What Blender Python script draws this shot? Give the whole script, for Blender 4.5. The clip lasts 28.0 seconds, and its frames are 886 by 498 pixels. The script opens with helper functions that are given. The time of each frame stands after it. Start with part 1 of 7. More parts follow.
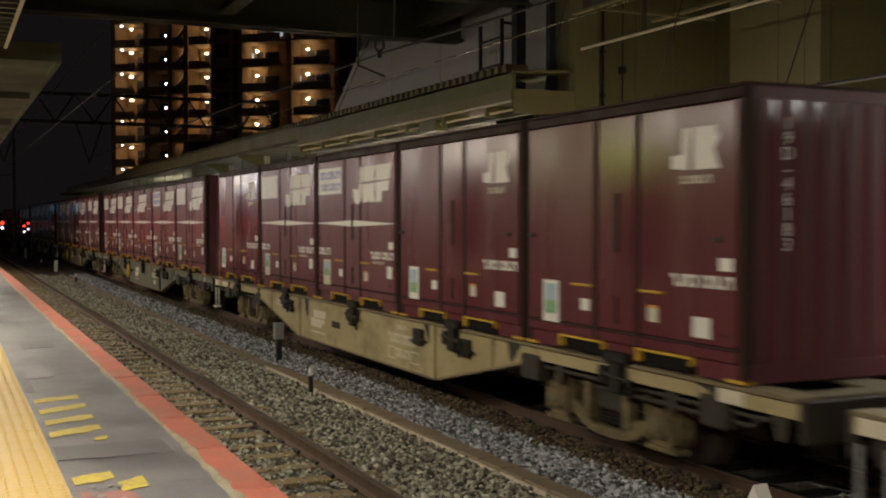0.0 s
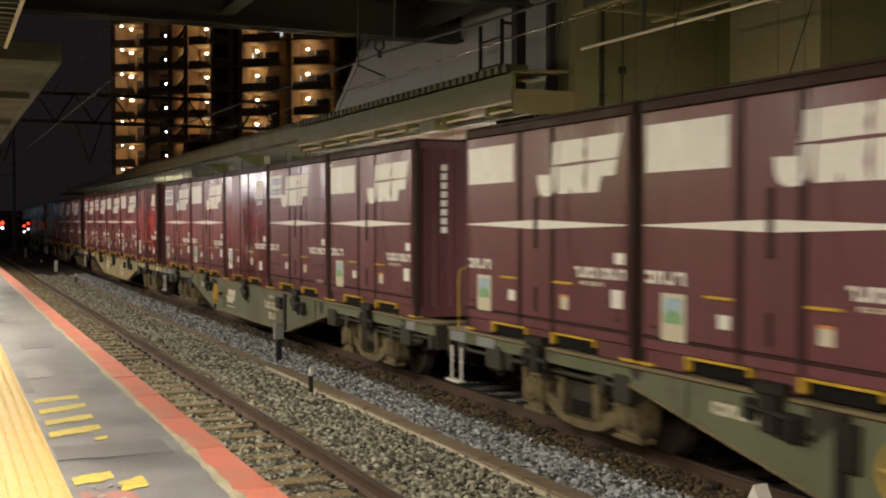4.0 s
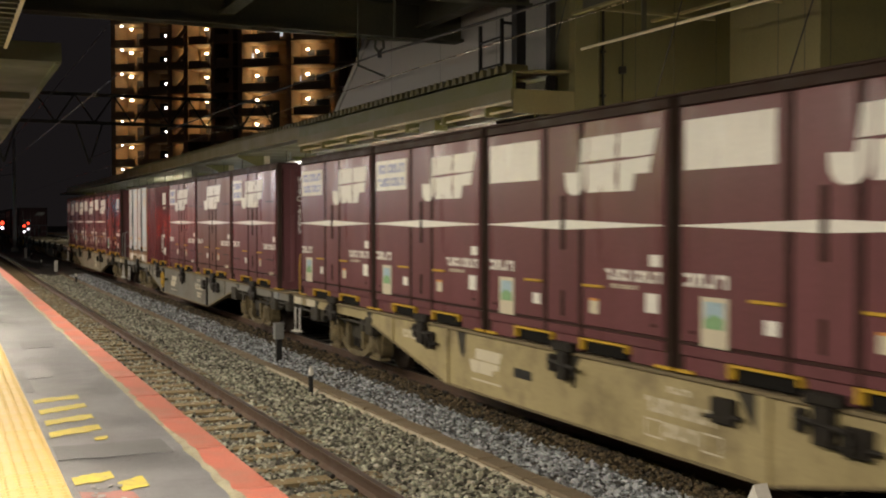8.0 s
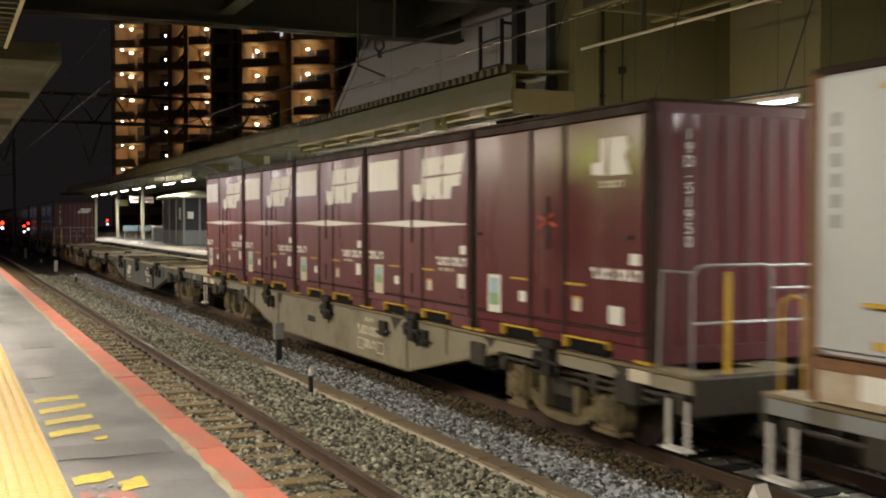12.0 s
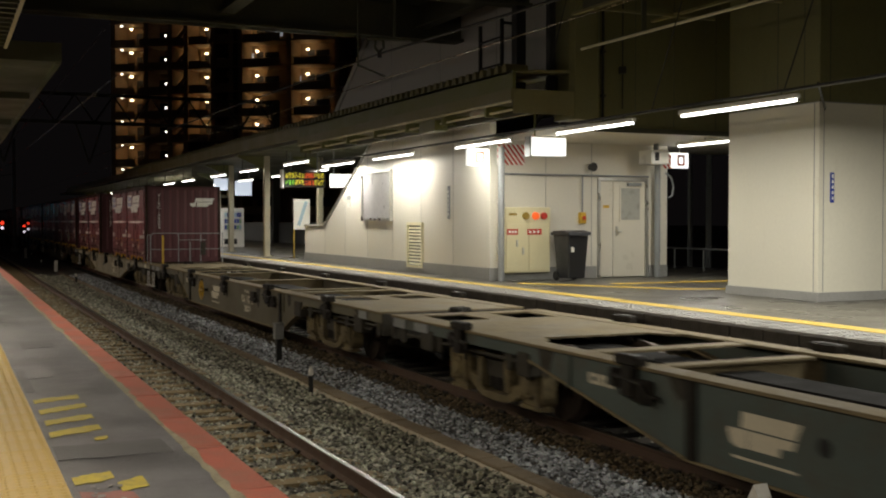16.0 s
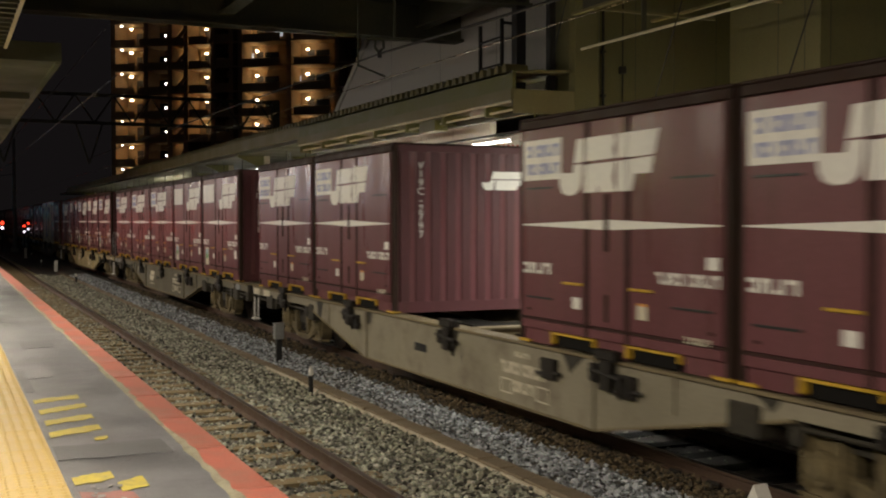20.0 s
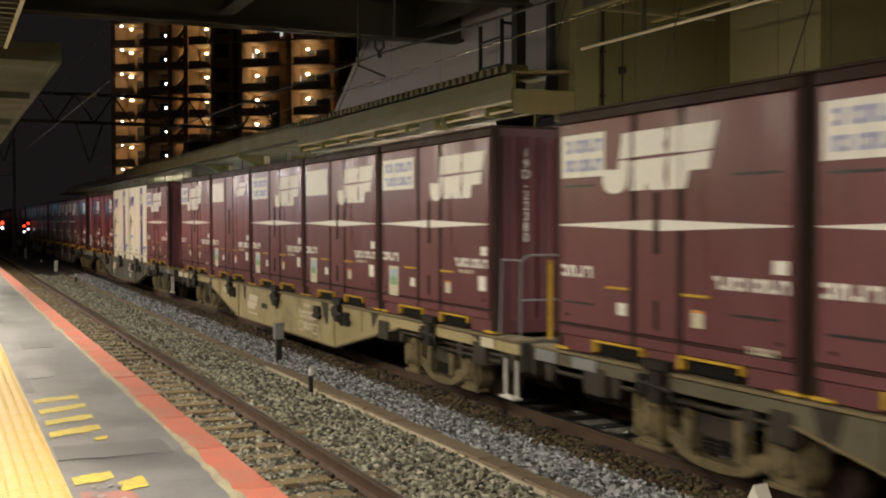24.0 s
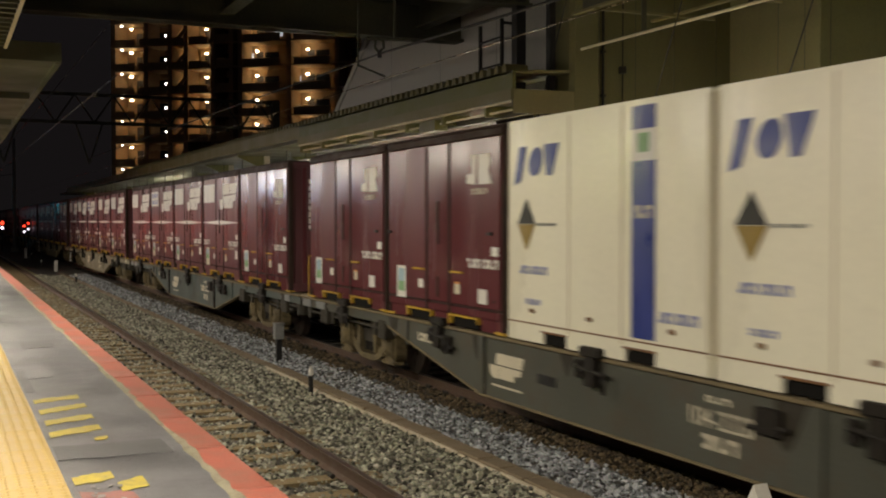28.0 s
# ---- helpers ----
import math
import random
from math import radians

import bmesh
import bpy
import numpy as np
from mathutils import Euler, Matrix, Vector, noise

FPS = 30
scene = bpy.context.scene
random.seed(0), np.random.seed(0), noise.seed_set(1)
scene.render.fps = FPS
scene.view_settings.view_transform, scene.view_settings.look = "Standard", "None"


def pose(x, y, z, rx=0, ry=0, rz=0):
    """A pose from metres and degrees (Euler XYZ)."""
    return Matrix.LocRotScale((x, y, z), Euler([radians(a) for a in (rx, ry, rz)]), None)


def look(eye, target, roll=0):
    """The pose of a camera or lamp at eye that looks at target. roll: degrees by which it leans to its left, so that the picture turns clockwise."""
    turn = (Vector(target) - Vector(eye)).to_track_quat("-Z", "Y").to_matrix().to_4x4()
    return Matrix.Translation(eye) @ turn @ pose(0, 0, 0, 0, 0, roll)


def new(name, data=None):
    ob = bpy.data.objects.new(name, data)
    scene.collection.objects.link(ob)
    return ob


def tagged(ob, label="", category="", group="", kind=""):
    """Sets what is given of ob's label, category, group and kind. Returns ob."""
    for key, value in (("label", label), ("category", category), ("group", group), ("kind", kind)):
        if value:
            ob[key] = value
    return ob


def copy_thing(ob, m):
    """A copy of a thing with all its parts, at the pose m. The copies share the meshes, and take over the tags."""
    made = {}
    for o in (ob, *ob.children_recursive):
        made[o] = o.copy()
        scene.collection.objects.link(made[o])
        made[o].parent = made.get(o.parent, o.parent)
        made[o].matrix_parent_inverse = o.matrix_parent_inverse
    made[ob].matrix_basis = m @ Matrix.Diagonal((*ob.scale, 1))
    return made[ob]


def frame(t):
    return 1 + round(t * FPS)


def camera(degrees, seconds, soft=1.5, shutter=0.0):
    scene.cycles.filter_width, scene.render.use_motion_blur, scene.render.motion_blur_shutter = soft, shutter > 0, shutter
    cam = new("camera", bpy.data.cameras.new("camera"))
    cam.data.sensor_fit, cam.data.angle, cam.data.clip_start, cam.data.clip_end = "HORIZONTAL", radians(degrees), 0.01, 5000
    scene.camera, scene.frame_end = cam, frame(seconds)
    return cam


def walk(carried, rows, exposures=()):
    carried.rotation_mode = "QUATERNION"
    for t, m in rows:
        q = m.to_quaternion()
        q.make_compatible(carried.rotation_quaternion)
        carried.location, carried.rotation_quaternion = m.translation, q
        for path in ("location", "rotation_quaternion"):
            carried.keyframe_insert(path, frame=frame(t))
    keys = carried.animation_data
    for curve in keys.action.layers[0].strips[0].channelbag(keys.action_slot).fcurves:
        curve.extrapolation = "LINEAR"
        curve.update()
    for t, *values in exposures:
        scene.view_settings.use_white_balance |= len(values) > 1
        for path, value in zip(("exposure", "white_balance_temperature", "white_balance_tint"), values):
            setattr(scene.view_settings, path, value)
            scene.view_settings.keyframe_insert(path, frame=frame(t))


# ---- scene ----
cam = camera(43.69, 28.0, soft=2.0, shutter=0.45)
EYE = Vector((0.0, 0.0, 2.34))
YAW, TILT = radians(24.362), radians(1.464)
AIM = EYE + Vector((math.sin(YAW) * math.cos(TILT), math.cos(YAW) * math.cos(TILT), -math.sin(TILT)))
walk(cam, [(0.0, look(EYE, AIM)), (28.0, look(EYE, AIM))],
     exposures=[(0.0, -0.62), (1.0, -0.17), (2.0, -0.12), (3.0, 0.0), (8.0, 0.0), (12.0, 0.0), (12.6, -0.08), (13.6, -0.4), (14.5, -0.78), (15.0, -1.05), (16.0, -1.62), (17.0, -1.72),
                (18.0, -1.66), (19.0, -1.3), (20.0, -0.55), (21.0, -0.15), (24.0, 0.0), (26.5, 0.0), (27.0, -0.1), (28.0, -0.4)])

# ---- world and lamps ----
night = bpy.data.worlds.new("night")
scene.world = night
night.use_nodes = True
night.node_tree.nodes["Background"].inputs[0].default_value = (0.0115, 0.0095, 0.0098, 1)
night.node_tree.nodes["Background"].inputs[1].default_value = 0.78


def area_lamp(x, y, z, sx, sy, watts, colour=(1.0, 0.93, 0.78), rx=0, ry=0, rz=0):
    data = bpy.data.lights.new("tube_light", "AREA")
    data.shape, data.size, data.size_y, data.energy, data.color = "RECTANGLE", sx, sy, watts, colour
    ob = new("tube_light", data)
    ob.matrix_world = pose(x, y, z, rx, ry, rz)
    return ob


# rows of tubes under the roof over the camera's platform, out of view
for i in range(8):
    area_lamp(-0.35, -34.0 + i * 12.0, 4.15, 0.3, 9.0, 520, (1.0, 0.88, 0.715), ry=-21)
# tubes along the far platform
for y in (-1.0, 3.2, 7.0, 12.1, 15.6, 19.8, 24.6, 28.6, 32.5):
    area_lamp(9.8, y, 3.84, 0.12, 2.3, 300, (1.0, 0.97, 0.86))
area_lamp(13.9, 18.0, 3.84, 0.12, 1.6, 160, (1.0, 0.97, 0.88))
area_lamp(11.3, 9.5, 3.84, 0.12, 2.3, 640, (1.0, 0.97, 0.86))
for y in (38.2, 49.0, 60.0, 72.0, 84.0):
    area_lamp(11.0, y, 4.0, 0.3, 8.0, 360, (1.0, 0.97, 0.88))


# ---- materials ----
def mat(name, col, rough=0.6, metal=0.0, vary=0.25, grain=18.0, patch=2.0, bump=0.15, bump_scale=60.0, dirt=None, dirt_amount=0.5,
        streak=False, rand=0.0, spec=0.5, rough_vary=0.15):
    m = bpy.data.materials.new(name)
    m.use_nodes = True
    nt = m.node_tree
    n, l = nt.nodes, nt.links
    b = n["Principled BSDF"]
    b.inputs["Metallic"].default_value = metal
    b.inputs["Specular IOR Level"].default_value = spec
    tc = n.new("ShaderNodeTexCoord")
    mp = n.new("ShaderNodeMapping")
    l.new(tc.outputs["Object"], mp.inputs[0])
    if streak:
        mp.inputs["Scale"].default_value = (1, 1, 0.16)
    big = n.new("ShaderNodeTexNoise")
    big.inputs["Scale"].default_value, big.inputs["Detail"].default_value = patch, 5
    small = n.new("ShaderNodeTexNoise")
    small.inputs["Scale"].default_value, small.inputs["Detail"].default_value = grain, 4
    l.new(mp.outputs[0], big.inputs["Vector"])
    l.new(tc.outputs["Object"], small.inputs["Vector"])
    add = n.new("ShaderNodeMath")
    add.operation = "ADD"
    l.new(big.outputs[0], add.inputs[0])
    l.new(small.outputs[0], add.inputs[1])
    last = add.outputs[0]
    if rand:
        oi = n.new("ShaderNodeObjectInfo")
        sc = n.new("ShaderNodeMath")
        sc.operation, sc.inputs[1].default_value = "MULTIPLY_ADD", rand
        l.new(oi.outputs["Random"], sc.inputs[0])
        l.new(last, sc.inputs[2])
        last = sc.outputs[0]
    ramp = n.new("ShaderNodeMapRange")
    ramp.inputs[1].default_value, ramp.inputs[2].default_value = 0.55, 1.45 + rand
    l.new(last, ramp.inputs[0])
    mix = n.new("ShaderNodeMix")
    mix.data_type = "RGBA"
    mix.inputs[6].default_value = (*[c * (1 - vary) for c in col], 1)
    mix.inputs[7].default_value = (*[min(1, c * (1 + vary)) for c in col], 1)
    l.new(ramp.outputs[0], mix.inputs[0])
    out = mix.outputs[2]
    if dirt:
        dn = n.new("ShaderNodeTexNoise")
        dn.inputs["Scale"].default_value, dn.inputs["Detail"].default_value, dn.inputs["Roughness"].default_value = patch * 2.3, 8, 0.65
        l.new(mp.outputs[0], dn.inputs["Vector"])
        dr = n.new("ShaderNodeMapRange")
        dr.inputs[1].default_value, dr.inputs[2].default_value = 0.75 - dirt_amount * 0.45, 0.85
        l.new(dn.outputs[0], dr.inputs[0])
        dm = n.new("ShaderNodeMix")
        dm.data_type = "RGBA"
        dm.inputs[7].default_value = (*dirt, 1)
        l.new(dr.outputs[0], dm.inputs[0])
        l.new(out, dm.inputs[6])
        out = dm.outputs[2]
    l.new(out, b.inputs["Base Color"])
    rr = n.new("ShaderNodeMapRange")
    rr.inputs[1].default_value, rr.inputs[2].default_value = 0.3, 0.7
    rr.inputs[3].default_value, rr.inputs[4].default_value = max(0.02, rough - rough_vary), min(1, rough + rough_vary)
    l.new(big.outputs[0], rr.inputs[0])
    l.new(rr.outputs[0], b.inputs["Roughness"])
    if bump:
        bn = n.new("ShaderNodeTexNoise")
        bn.inputs["Scale"].default_value, bn.inputs["Detail"].default_value = bump_scale, 3
        l.new(tc.outputs["Object"], bn.inputs["Vector"])
        bp = n.new("ShaderNodeBump")
        bp.inputs["Strength"].default_value, bp.inputs["Distance"].default_value = bump, 0.01
        l.new(bn.outputs[0], bp.inputs["Height"])
        l.new(bp.outputs[0], b.inputs["Normal"])
    return m


def glow(name, col, strength):
    m = bpy.data.materials.new(name)
    m.use_nodes = True
    b = m.node_tree.nodes["Principled BSDF"]
    b.inputs["Base Color"].default_value = (*[0.8 * c for c in col], 1)
    b.inputs["Emission Color"].default_value = (*col, 1)
    b.inputs["Emission Strength"].default_value = strength
    return m


def glass(name, col=(0.6, 0.65, 0.65), rough=0.05):
    m = bpy.data.materials.new(name)
    m.use_nodes = True
    b = m.node_tree.nodes["Principled BSDF"]
    b.inputs["Base Color"].default_value = (*col, 1)
    b.inputs["Roughness"].default_value = rough
    b.inputs["Transmission Weight"].default_value = 0.9
    return m


M = {}
GRIME = (0.035, 0.025, 0.018)
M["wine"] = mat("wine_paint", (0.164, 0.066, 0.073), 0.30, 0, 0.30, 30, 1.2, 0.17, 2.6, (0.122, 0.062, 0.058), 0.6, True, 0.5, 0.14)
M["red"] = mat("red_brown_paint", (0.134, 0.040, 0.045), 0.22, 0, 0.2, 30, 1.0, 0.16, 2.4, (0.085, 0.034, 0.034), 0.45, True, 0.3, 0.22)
# ends toned darker than the sides, where lamps left them too bright
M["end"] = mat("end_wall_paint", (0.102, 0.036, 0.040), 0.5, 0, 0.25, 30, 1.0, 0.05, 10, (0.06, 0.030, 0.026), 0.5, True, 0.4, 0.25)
M["brown"] = mat("faded_brown_paint", (0.142, 0.062, 0.052), 0.4, 0, 0.25, 30, 1.2, 0.12, 3, (0.11, 0.055, 0.040), 0.5, True, 0.3, 0.16)
M["rail_dark"] = mat("dark_frame_paint", (0.036, 0.020, 0.015), 0.6, 0, 0.3, 30, 3, 0.1, 40, (0.045, 0.030, 0.018), 0.5, False, 0, 0.12)
M["seal"] = mat("dark_rubber_seal", (0.048, 0.023, 0.020), 0.6, 0, 0.3, 30, 3, 0.1, 40, None, 0.5, False, 0, 0.12)
M["creamrust"] = mat("rust_stained_cream", (0.58, 0.52, 0.40), 0.6, 0, 0.25, 30, 2.2, 0.2, 50, (0.27, 0.115, 0.032), 0.95)
M["silver"] = mat("silver_panel", (0.55, 0.575, 0.585), 0.42, 0.1, 0.08, 20, 1.5, 0.04, 12, (0.30, 0.26, 0.20), 0.35, True)
M["ivory"] = mat("ivory_paint", (0.90, 0.865, 0.70), 0.32, 0, 0.06, 20, 1.3, 0.04, 8, (0.50, 0.44, 0.32), 0.25, True)
M["white"] = mat("white_decal", (0.83, 0.81, 0.75), 0.5, 0, 0.12, 30, 4, 0, 1, (0.46, 0.38, 0.34), 0.3, True)
M["cream"] = mat("cream_decal", (0.66, 0.60, 0.46), 0.5, 0, 0.12, 30, 4, 0, 1, (0.40, 0.33, 0.27), 0.35, True)
M["paleblue"] = mat("pale_blue_ink", (0.30, 0.33, 0.55), 0.5, 0, 0.2, 30, 4, 0)
M["blue"] = mat("blue_decal", (0.025, 0.045, 0.26), 0.4, 0, 0.15, 30, 4, 0)
M["green"] = mat("green_decal", (0.22, 0.40, 0.20), 0.5, 0, 0.3, 30, 6, 0)
M["cyan"] = mat("sky_blue_decal", (0.36, 0.50, 0.58), 0.5, 0, 0.3, 30, 6, 0)
M["orange"] = mat("orange_sticker", (0.70, 0.30, 0.06), 0.5, 0, 0.2, 30, 6, 0)
M["redmark"] = mat("red_chalk", (0.45, 0.06, 0.02), 0.7, 0, 0.3, 60, 10, 0)
M["black"] = mat("black_paint", (0.012, 0.012, 0.012), 0.55, 0, 0.3, 30, 4, 0.1)
M["gold"] = mat("ochre_print", (0.30, 0.20, 0.03), 0.5, 0, 0.2, 30, 4, 0)
M["yellow"] = mat("yellow_paint", (0.62, 0.38, 0.03), 0.5, 0, 0.25, 30, 6, 0.1, 60, (0.11, 0.07, 0.03), 0.6)
M["rust"] = mat("rusty_steel", (0.20, 0.10, 0.045), 0.8, 0, 0.45, 40, 5, 0.3, 60, (0.38, 0.32, 0.24), 0.4)
M["grime"] = mat("oily_grime", (0.034, 0.028, 0.017), 0.75, 0, 0.5, 40, 6, 0.35, 60, (0.015, 0.012, 0.009), 0.7)
M["lock"] = mat("greasy_black_iron", (0.016, 0.013, 0.010), 0.6, 0, 0.4, 40, 6, 0.3, 60, (0.030, 0.022, 0.014), 0.5, False, 0, 0.25)
M["bogie"] = mat("brake_dust_iron", (0.165, 0.128, 0.062), 0.8, 0, 0.5, 40, 4, 0.4, 60, (0.030, 0.023, 0.013), 0.74)
M["wheel"] = mat("worn_wheel_steel", (0.075, 0.055, 0.042), 0.5, 0.4, 0.4, 40, 4, 0.2, 60, (0.03, 0.02, 0.015), 0.6)
M["deck"] = mat("dusty_rusty_deck", (0.20, 0.158, 0.086), 0.8, 0, 0.35, 30, 1.6, 0.3, 50, (0.10, 0.066, 0.038), 0.55)
M["deck_dark"] = mat("grimy_olive_deck", (0.105, 0.085, 0.048), 0.8, 0, 0.45, 30, 2.0, 0.3, 50, (0.035, 0.027, 0.016), 0.62)
M["steel_step"] = mat("white_step_paint", (0.68, 0.66, 0.61), 0.5, 0, 0.2, 30, 6, 0.1, 60, (0.25, 0.2, 0.15), 0.4)
for key, c in (("w_tan", (0.40, 0.33, 0.17)), ("w_green", (0.135, 0.145, 0.085)), ("w_blue", (0.080, 0.102, 0.092)), ("w_grey", (0.19, 0.185, 0.155)),
               ("w_beige", (0.275, 0.245, 0.175)), ("w_olive", (0.125, 0.113, 0.072)), ("w_dark", (0.075, 0.078, 0.062))):
    M[key] = mat("wagon_paint_" + key[2:], c, 0.55, 0, 0.22, 30, 0.9, 0.1, 40, (0.085, 0.058, 0.036), 0.58)
M["asphalt"] = mat("platform_asphalt", (0.142, 0.139, 0.147), 0.46, 0, 0.5, 60, 1.1, 0.35, 160, (0.25, 0.245, 0.258), 0.7)
M["patch"] = mat("asphalt_repair", (0.23, 0.225, 0.23), 0.7, 0, 0.25, 90, 2, 0.3, 160)
M["asphalt_dark"] = mat("asphalt_stain", (0.112, 0.109, 0.114), 0.5, 0, 0.35, 90, 2, 0.3, 160)
# matte black for oily soot and for shade put into hollows and underframe
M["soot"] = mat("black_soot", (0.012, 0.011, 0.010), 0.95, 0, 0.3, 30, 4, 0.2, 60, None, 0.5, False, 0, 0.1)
M["asphalt2"] = mat("far_platform_asphalt", (0.088, 0.081, 0.066), 0.36, 0, 0.4, 90, 0.7, 0.25, 160, (0.20, 0.185, 0.15), 0.55)
M["edge_red"] = mat("red_edge_paint", (0.45, 0.125, 0.085), 0.55, 0, 0.28, 60, 1.5, 0.25, 120, (0.27, 0.165, 0.125), 0.72)
M["edge_seam"] = mat("crumbled_cement", (0.30, 0.275, 0.19), 0.9, 0, 0.4, 60, 5, 0.5, 90, (0.12, 0.10, 0.08), 0.5)
M["tactile"] = mat("yellow_tactile_tile", (0.60, 0.43, 0.15), 0.55, 0, 0.14, 40, 2, 0.1, 90, (0.42, 0.28, 0.10), 0.35, False, 0.25)
M["mark_y"] = mat("worn_yellow_road_paint", (0.56, 0.45, 0.07), 0.6, 0, 0.25, 60, 7, 0.2, 120, (0.24, 0.21, 0.12), 0.62)
M["mark_w"] = mat("worn_white_paint", (0.34, 0.32, 0.31), 0.7, 0, 0.2, 60, 5, 0.2, 120, (0.15, 0.145, 0.14), 0.6)
M["mark_r"] = mat("worn_red_paint", (0.42, 0.15, 0.13), 0.65, 0, 0.3, 60, 6, 0.2, 120, (0.20, 0.18, 0.175), 0.9)
M["concrete"] = mat("platform_concrete", (0.30, 0.285, 0.25), 0.8, 0, 0.25, 40, 1.5, 0.3, 90, (0.10, 0.085, 0.07), 0.5)
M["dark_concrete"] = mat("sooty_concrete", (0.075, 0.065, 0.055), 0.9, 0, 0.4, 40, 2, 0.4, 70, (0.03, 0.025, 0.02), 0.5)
M["edge_tile"] = mat("grey_edge_tile", (0.36, 0.35, 0.33), 0.7, 0, 0.12, 40, 2, 0.15, 90, (0.22, 0.2, 0.18), 0.35, False, 0.3)
M["yellow_line"] = mat("far_yellow_tile", (0.58, 0.40, 0.06), 0.6, 0, 0.12, 40, 2, 0.15, 90, (0.35, 0.26, 0.08), 0.35)
M["ground"] = mat("sooty_ground", (0.045, 0.038, 0.03), 0.95, 0, 0.5, 30, 1.5, 0.6, 25)
M["ballast"] = mat("ballast_bed", (0.075, 0.065, 0.055), 0.95, 0, 0.6, 22, 3, 1.0, 18)
M["trough"] = mat("cable_trough_concrete", (0.20, 0.155, 0.10), 0.85, 0, 0.25, 40, 3, 0.3, 90, (0.13, 0.10, 0.07), 0.5)
# paler than the lids: platform light on the near wall, put into colour
M["trough_lit_side"] = mat("pale_trough_concrete", (0.50, 0.44, 0.33), 0.85, 0, 0.25, 40, 3, 0.4, 60, (0.26, 0.21, 0.15), 0.6)
M["sleeper"] = mat("dusty_sleeper", (0.22, 0.165, 0.085), 0.9, 0, 0.35, 40, 4, 0.4, 70, (0.07, 0.05, 0.035), 0.55)
M["rail"] = mat("rusty_rail", (0.085, 0.05, 0.033), 0.75, 0.1, 0.35, 40, 4, 0.3, 90)
M["rail_top"] = mat("polished_rail_head", (0.35, 0.33, 0.30), 0.30, 1.0, 0.10, 40, 4, 0, rough_vary=0.02)
M["wall"] = mat("beige_panel_wall", (0.66, 0.625, 0.54), 0.5, 0, 0.05, 20, 0.7, 0.03, 30, (0.52, 0.47, 0.38), 0.3, True)
# pale paint like the pillar's, with the dim light above the tubes coloured in
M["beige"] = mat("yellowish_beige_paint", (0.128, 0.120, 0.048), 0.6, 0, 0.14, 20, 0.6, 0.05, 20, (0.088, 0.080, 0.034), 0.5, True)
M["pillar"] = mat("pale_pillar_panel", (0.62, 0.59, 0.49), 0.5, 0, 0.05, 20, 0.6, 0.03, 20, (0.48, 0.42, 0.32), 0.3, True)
M["skirt"] = mat("grey_skirting", (0.27, 0.265, 0.25), 0.7, 0, 0.2, 30, 3, 0.15)
M["stair_wall"] = mat("grey_stair_cladding", (0.45, 0.435, 0.405), 0.5, 0, 0.08, 20, 0.7, 0.05, 20, (0.32, 0.3, 0.27), 0.3, True)
M["canopy"] = mat("olive_canopy_sheet", (0.165, 0.145, 0.060), 0.55, 0, 0.15, 20, 1, 0.1, 30, (0.15, 0.13, 0.07), 0.45)
M["canopy_green"] = mat("green_gutter_paint", (0.125, 0.127, 0.038), 0.5, 0, 0.2, 20, 1.5, 0.1, 30, (0.13, 0.12, 0.06), 0.5)
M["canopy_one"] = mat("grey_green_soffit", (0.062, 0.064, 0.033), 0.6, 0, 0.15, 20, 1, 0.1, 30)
M["girder"] = mat("dark_bridge_steel", (0.060, 0.060, 0.036), 0.6, 0.1, 0.3, 20, 1, 0.15, 30, (0.03, 0.028, 0.022), 0.45)
M["conduit"] = mat("pale_conduit", (0.58, 0.53, 0.36), 0.45, 0, 0.1, 30, 3, 0.05)
M["pipe"] = mat("grey_pipe_paint", (0.27, 0.28, 0.28), 0.4, 0.1, 0.12, 30, 3, 0.05)
M["post"] = mat("cream_steel_post", (0.46, 0.42, 0.30), 0.5, 0, 0.12, 30, 3, 0.08)
M["grey"] = mat("grey_box_paint", (0.22, 0.225, 0.22), 0.6, 0, 0.2, 30, 5, 0.15)
M["whitepost"] = mat("chalky_white_post", (0.66, 0.64, 0.58), 0.7, 0, 0.15, 30, 5, 0.15)
M["door"] = mat("ivory_steel_door", (0.68, 0.64, 0.54), 0.4, 0, 0.05, 30, 2, 0.03)
M["cabinet"] = mat("cream_hydrant_cabinet", (0.68, 0.62, 0.40), 0.45, 0, 0.06, 30, 2, 0.04)
M["signred"] = mat("sign_red", (0.48, 0.035, 0.02), 0.45, 0, 0.1, 30, 3, 0)
M["signwhite"] = mat("sign_white", (0.78, 0.76, 0.70), 0.4, 0, 0.05, 30, 3, 0)
M["bin"] = mat("dark_grey_plastic", (0.014, 0.015, 0.018), 0.45, 0, 0.15, 30, 3, 0.08)
M["frost"] = mat("frosted_glass", (0.38, 0.38, 0.34), 0.3, 0, 0.15, 60, 6, 0.05)
M["board"] = mat("poster_board", (0.50, 0.485, 0.48), 0.38, 0, 0.15, 10, 2.5, 0)
M["alu"] = mat("brushed_aluminium", (0.55, 0.54, 0.50), 0.35, 0.8, 0.1, 30, 3, 0.05)
M["wire"] = mat("dark_wire", (0.014, 0.013, 0.011), 0.6, 0, 0.2, 30, 3, 0)
M["copper"] = mat("shiny_contact_wire", (0.45, 0.36, 0.22), 0.25, 1.0, 0.2, 30, 3, 0)
M["flat_wall"] = mat("apartment_wall", (0.40, 0.27, 0.15), 0.8, 0, 0.2, 3, 0.3, 0.1, 8)
M["flat_slab"] = mat("apartment_slab", (0.46, 0.32, 0.18), 0.8, 0, 0.2, 3, 0.3, 0.1, 8)
M["flat_dark"] = mat("apartment_door_paint", (0.05, 0.04, 0.035), 0.5, 0, 0.2, 5, 1, 0)
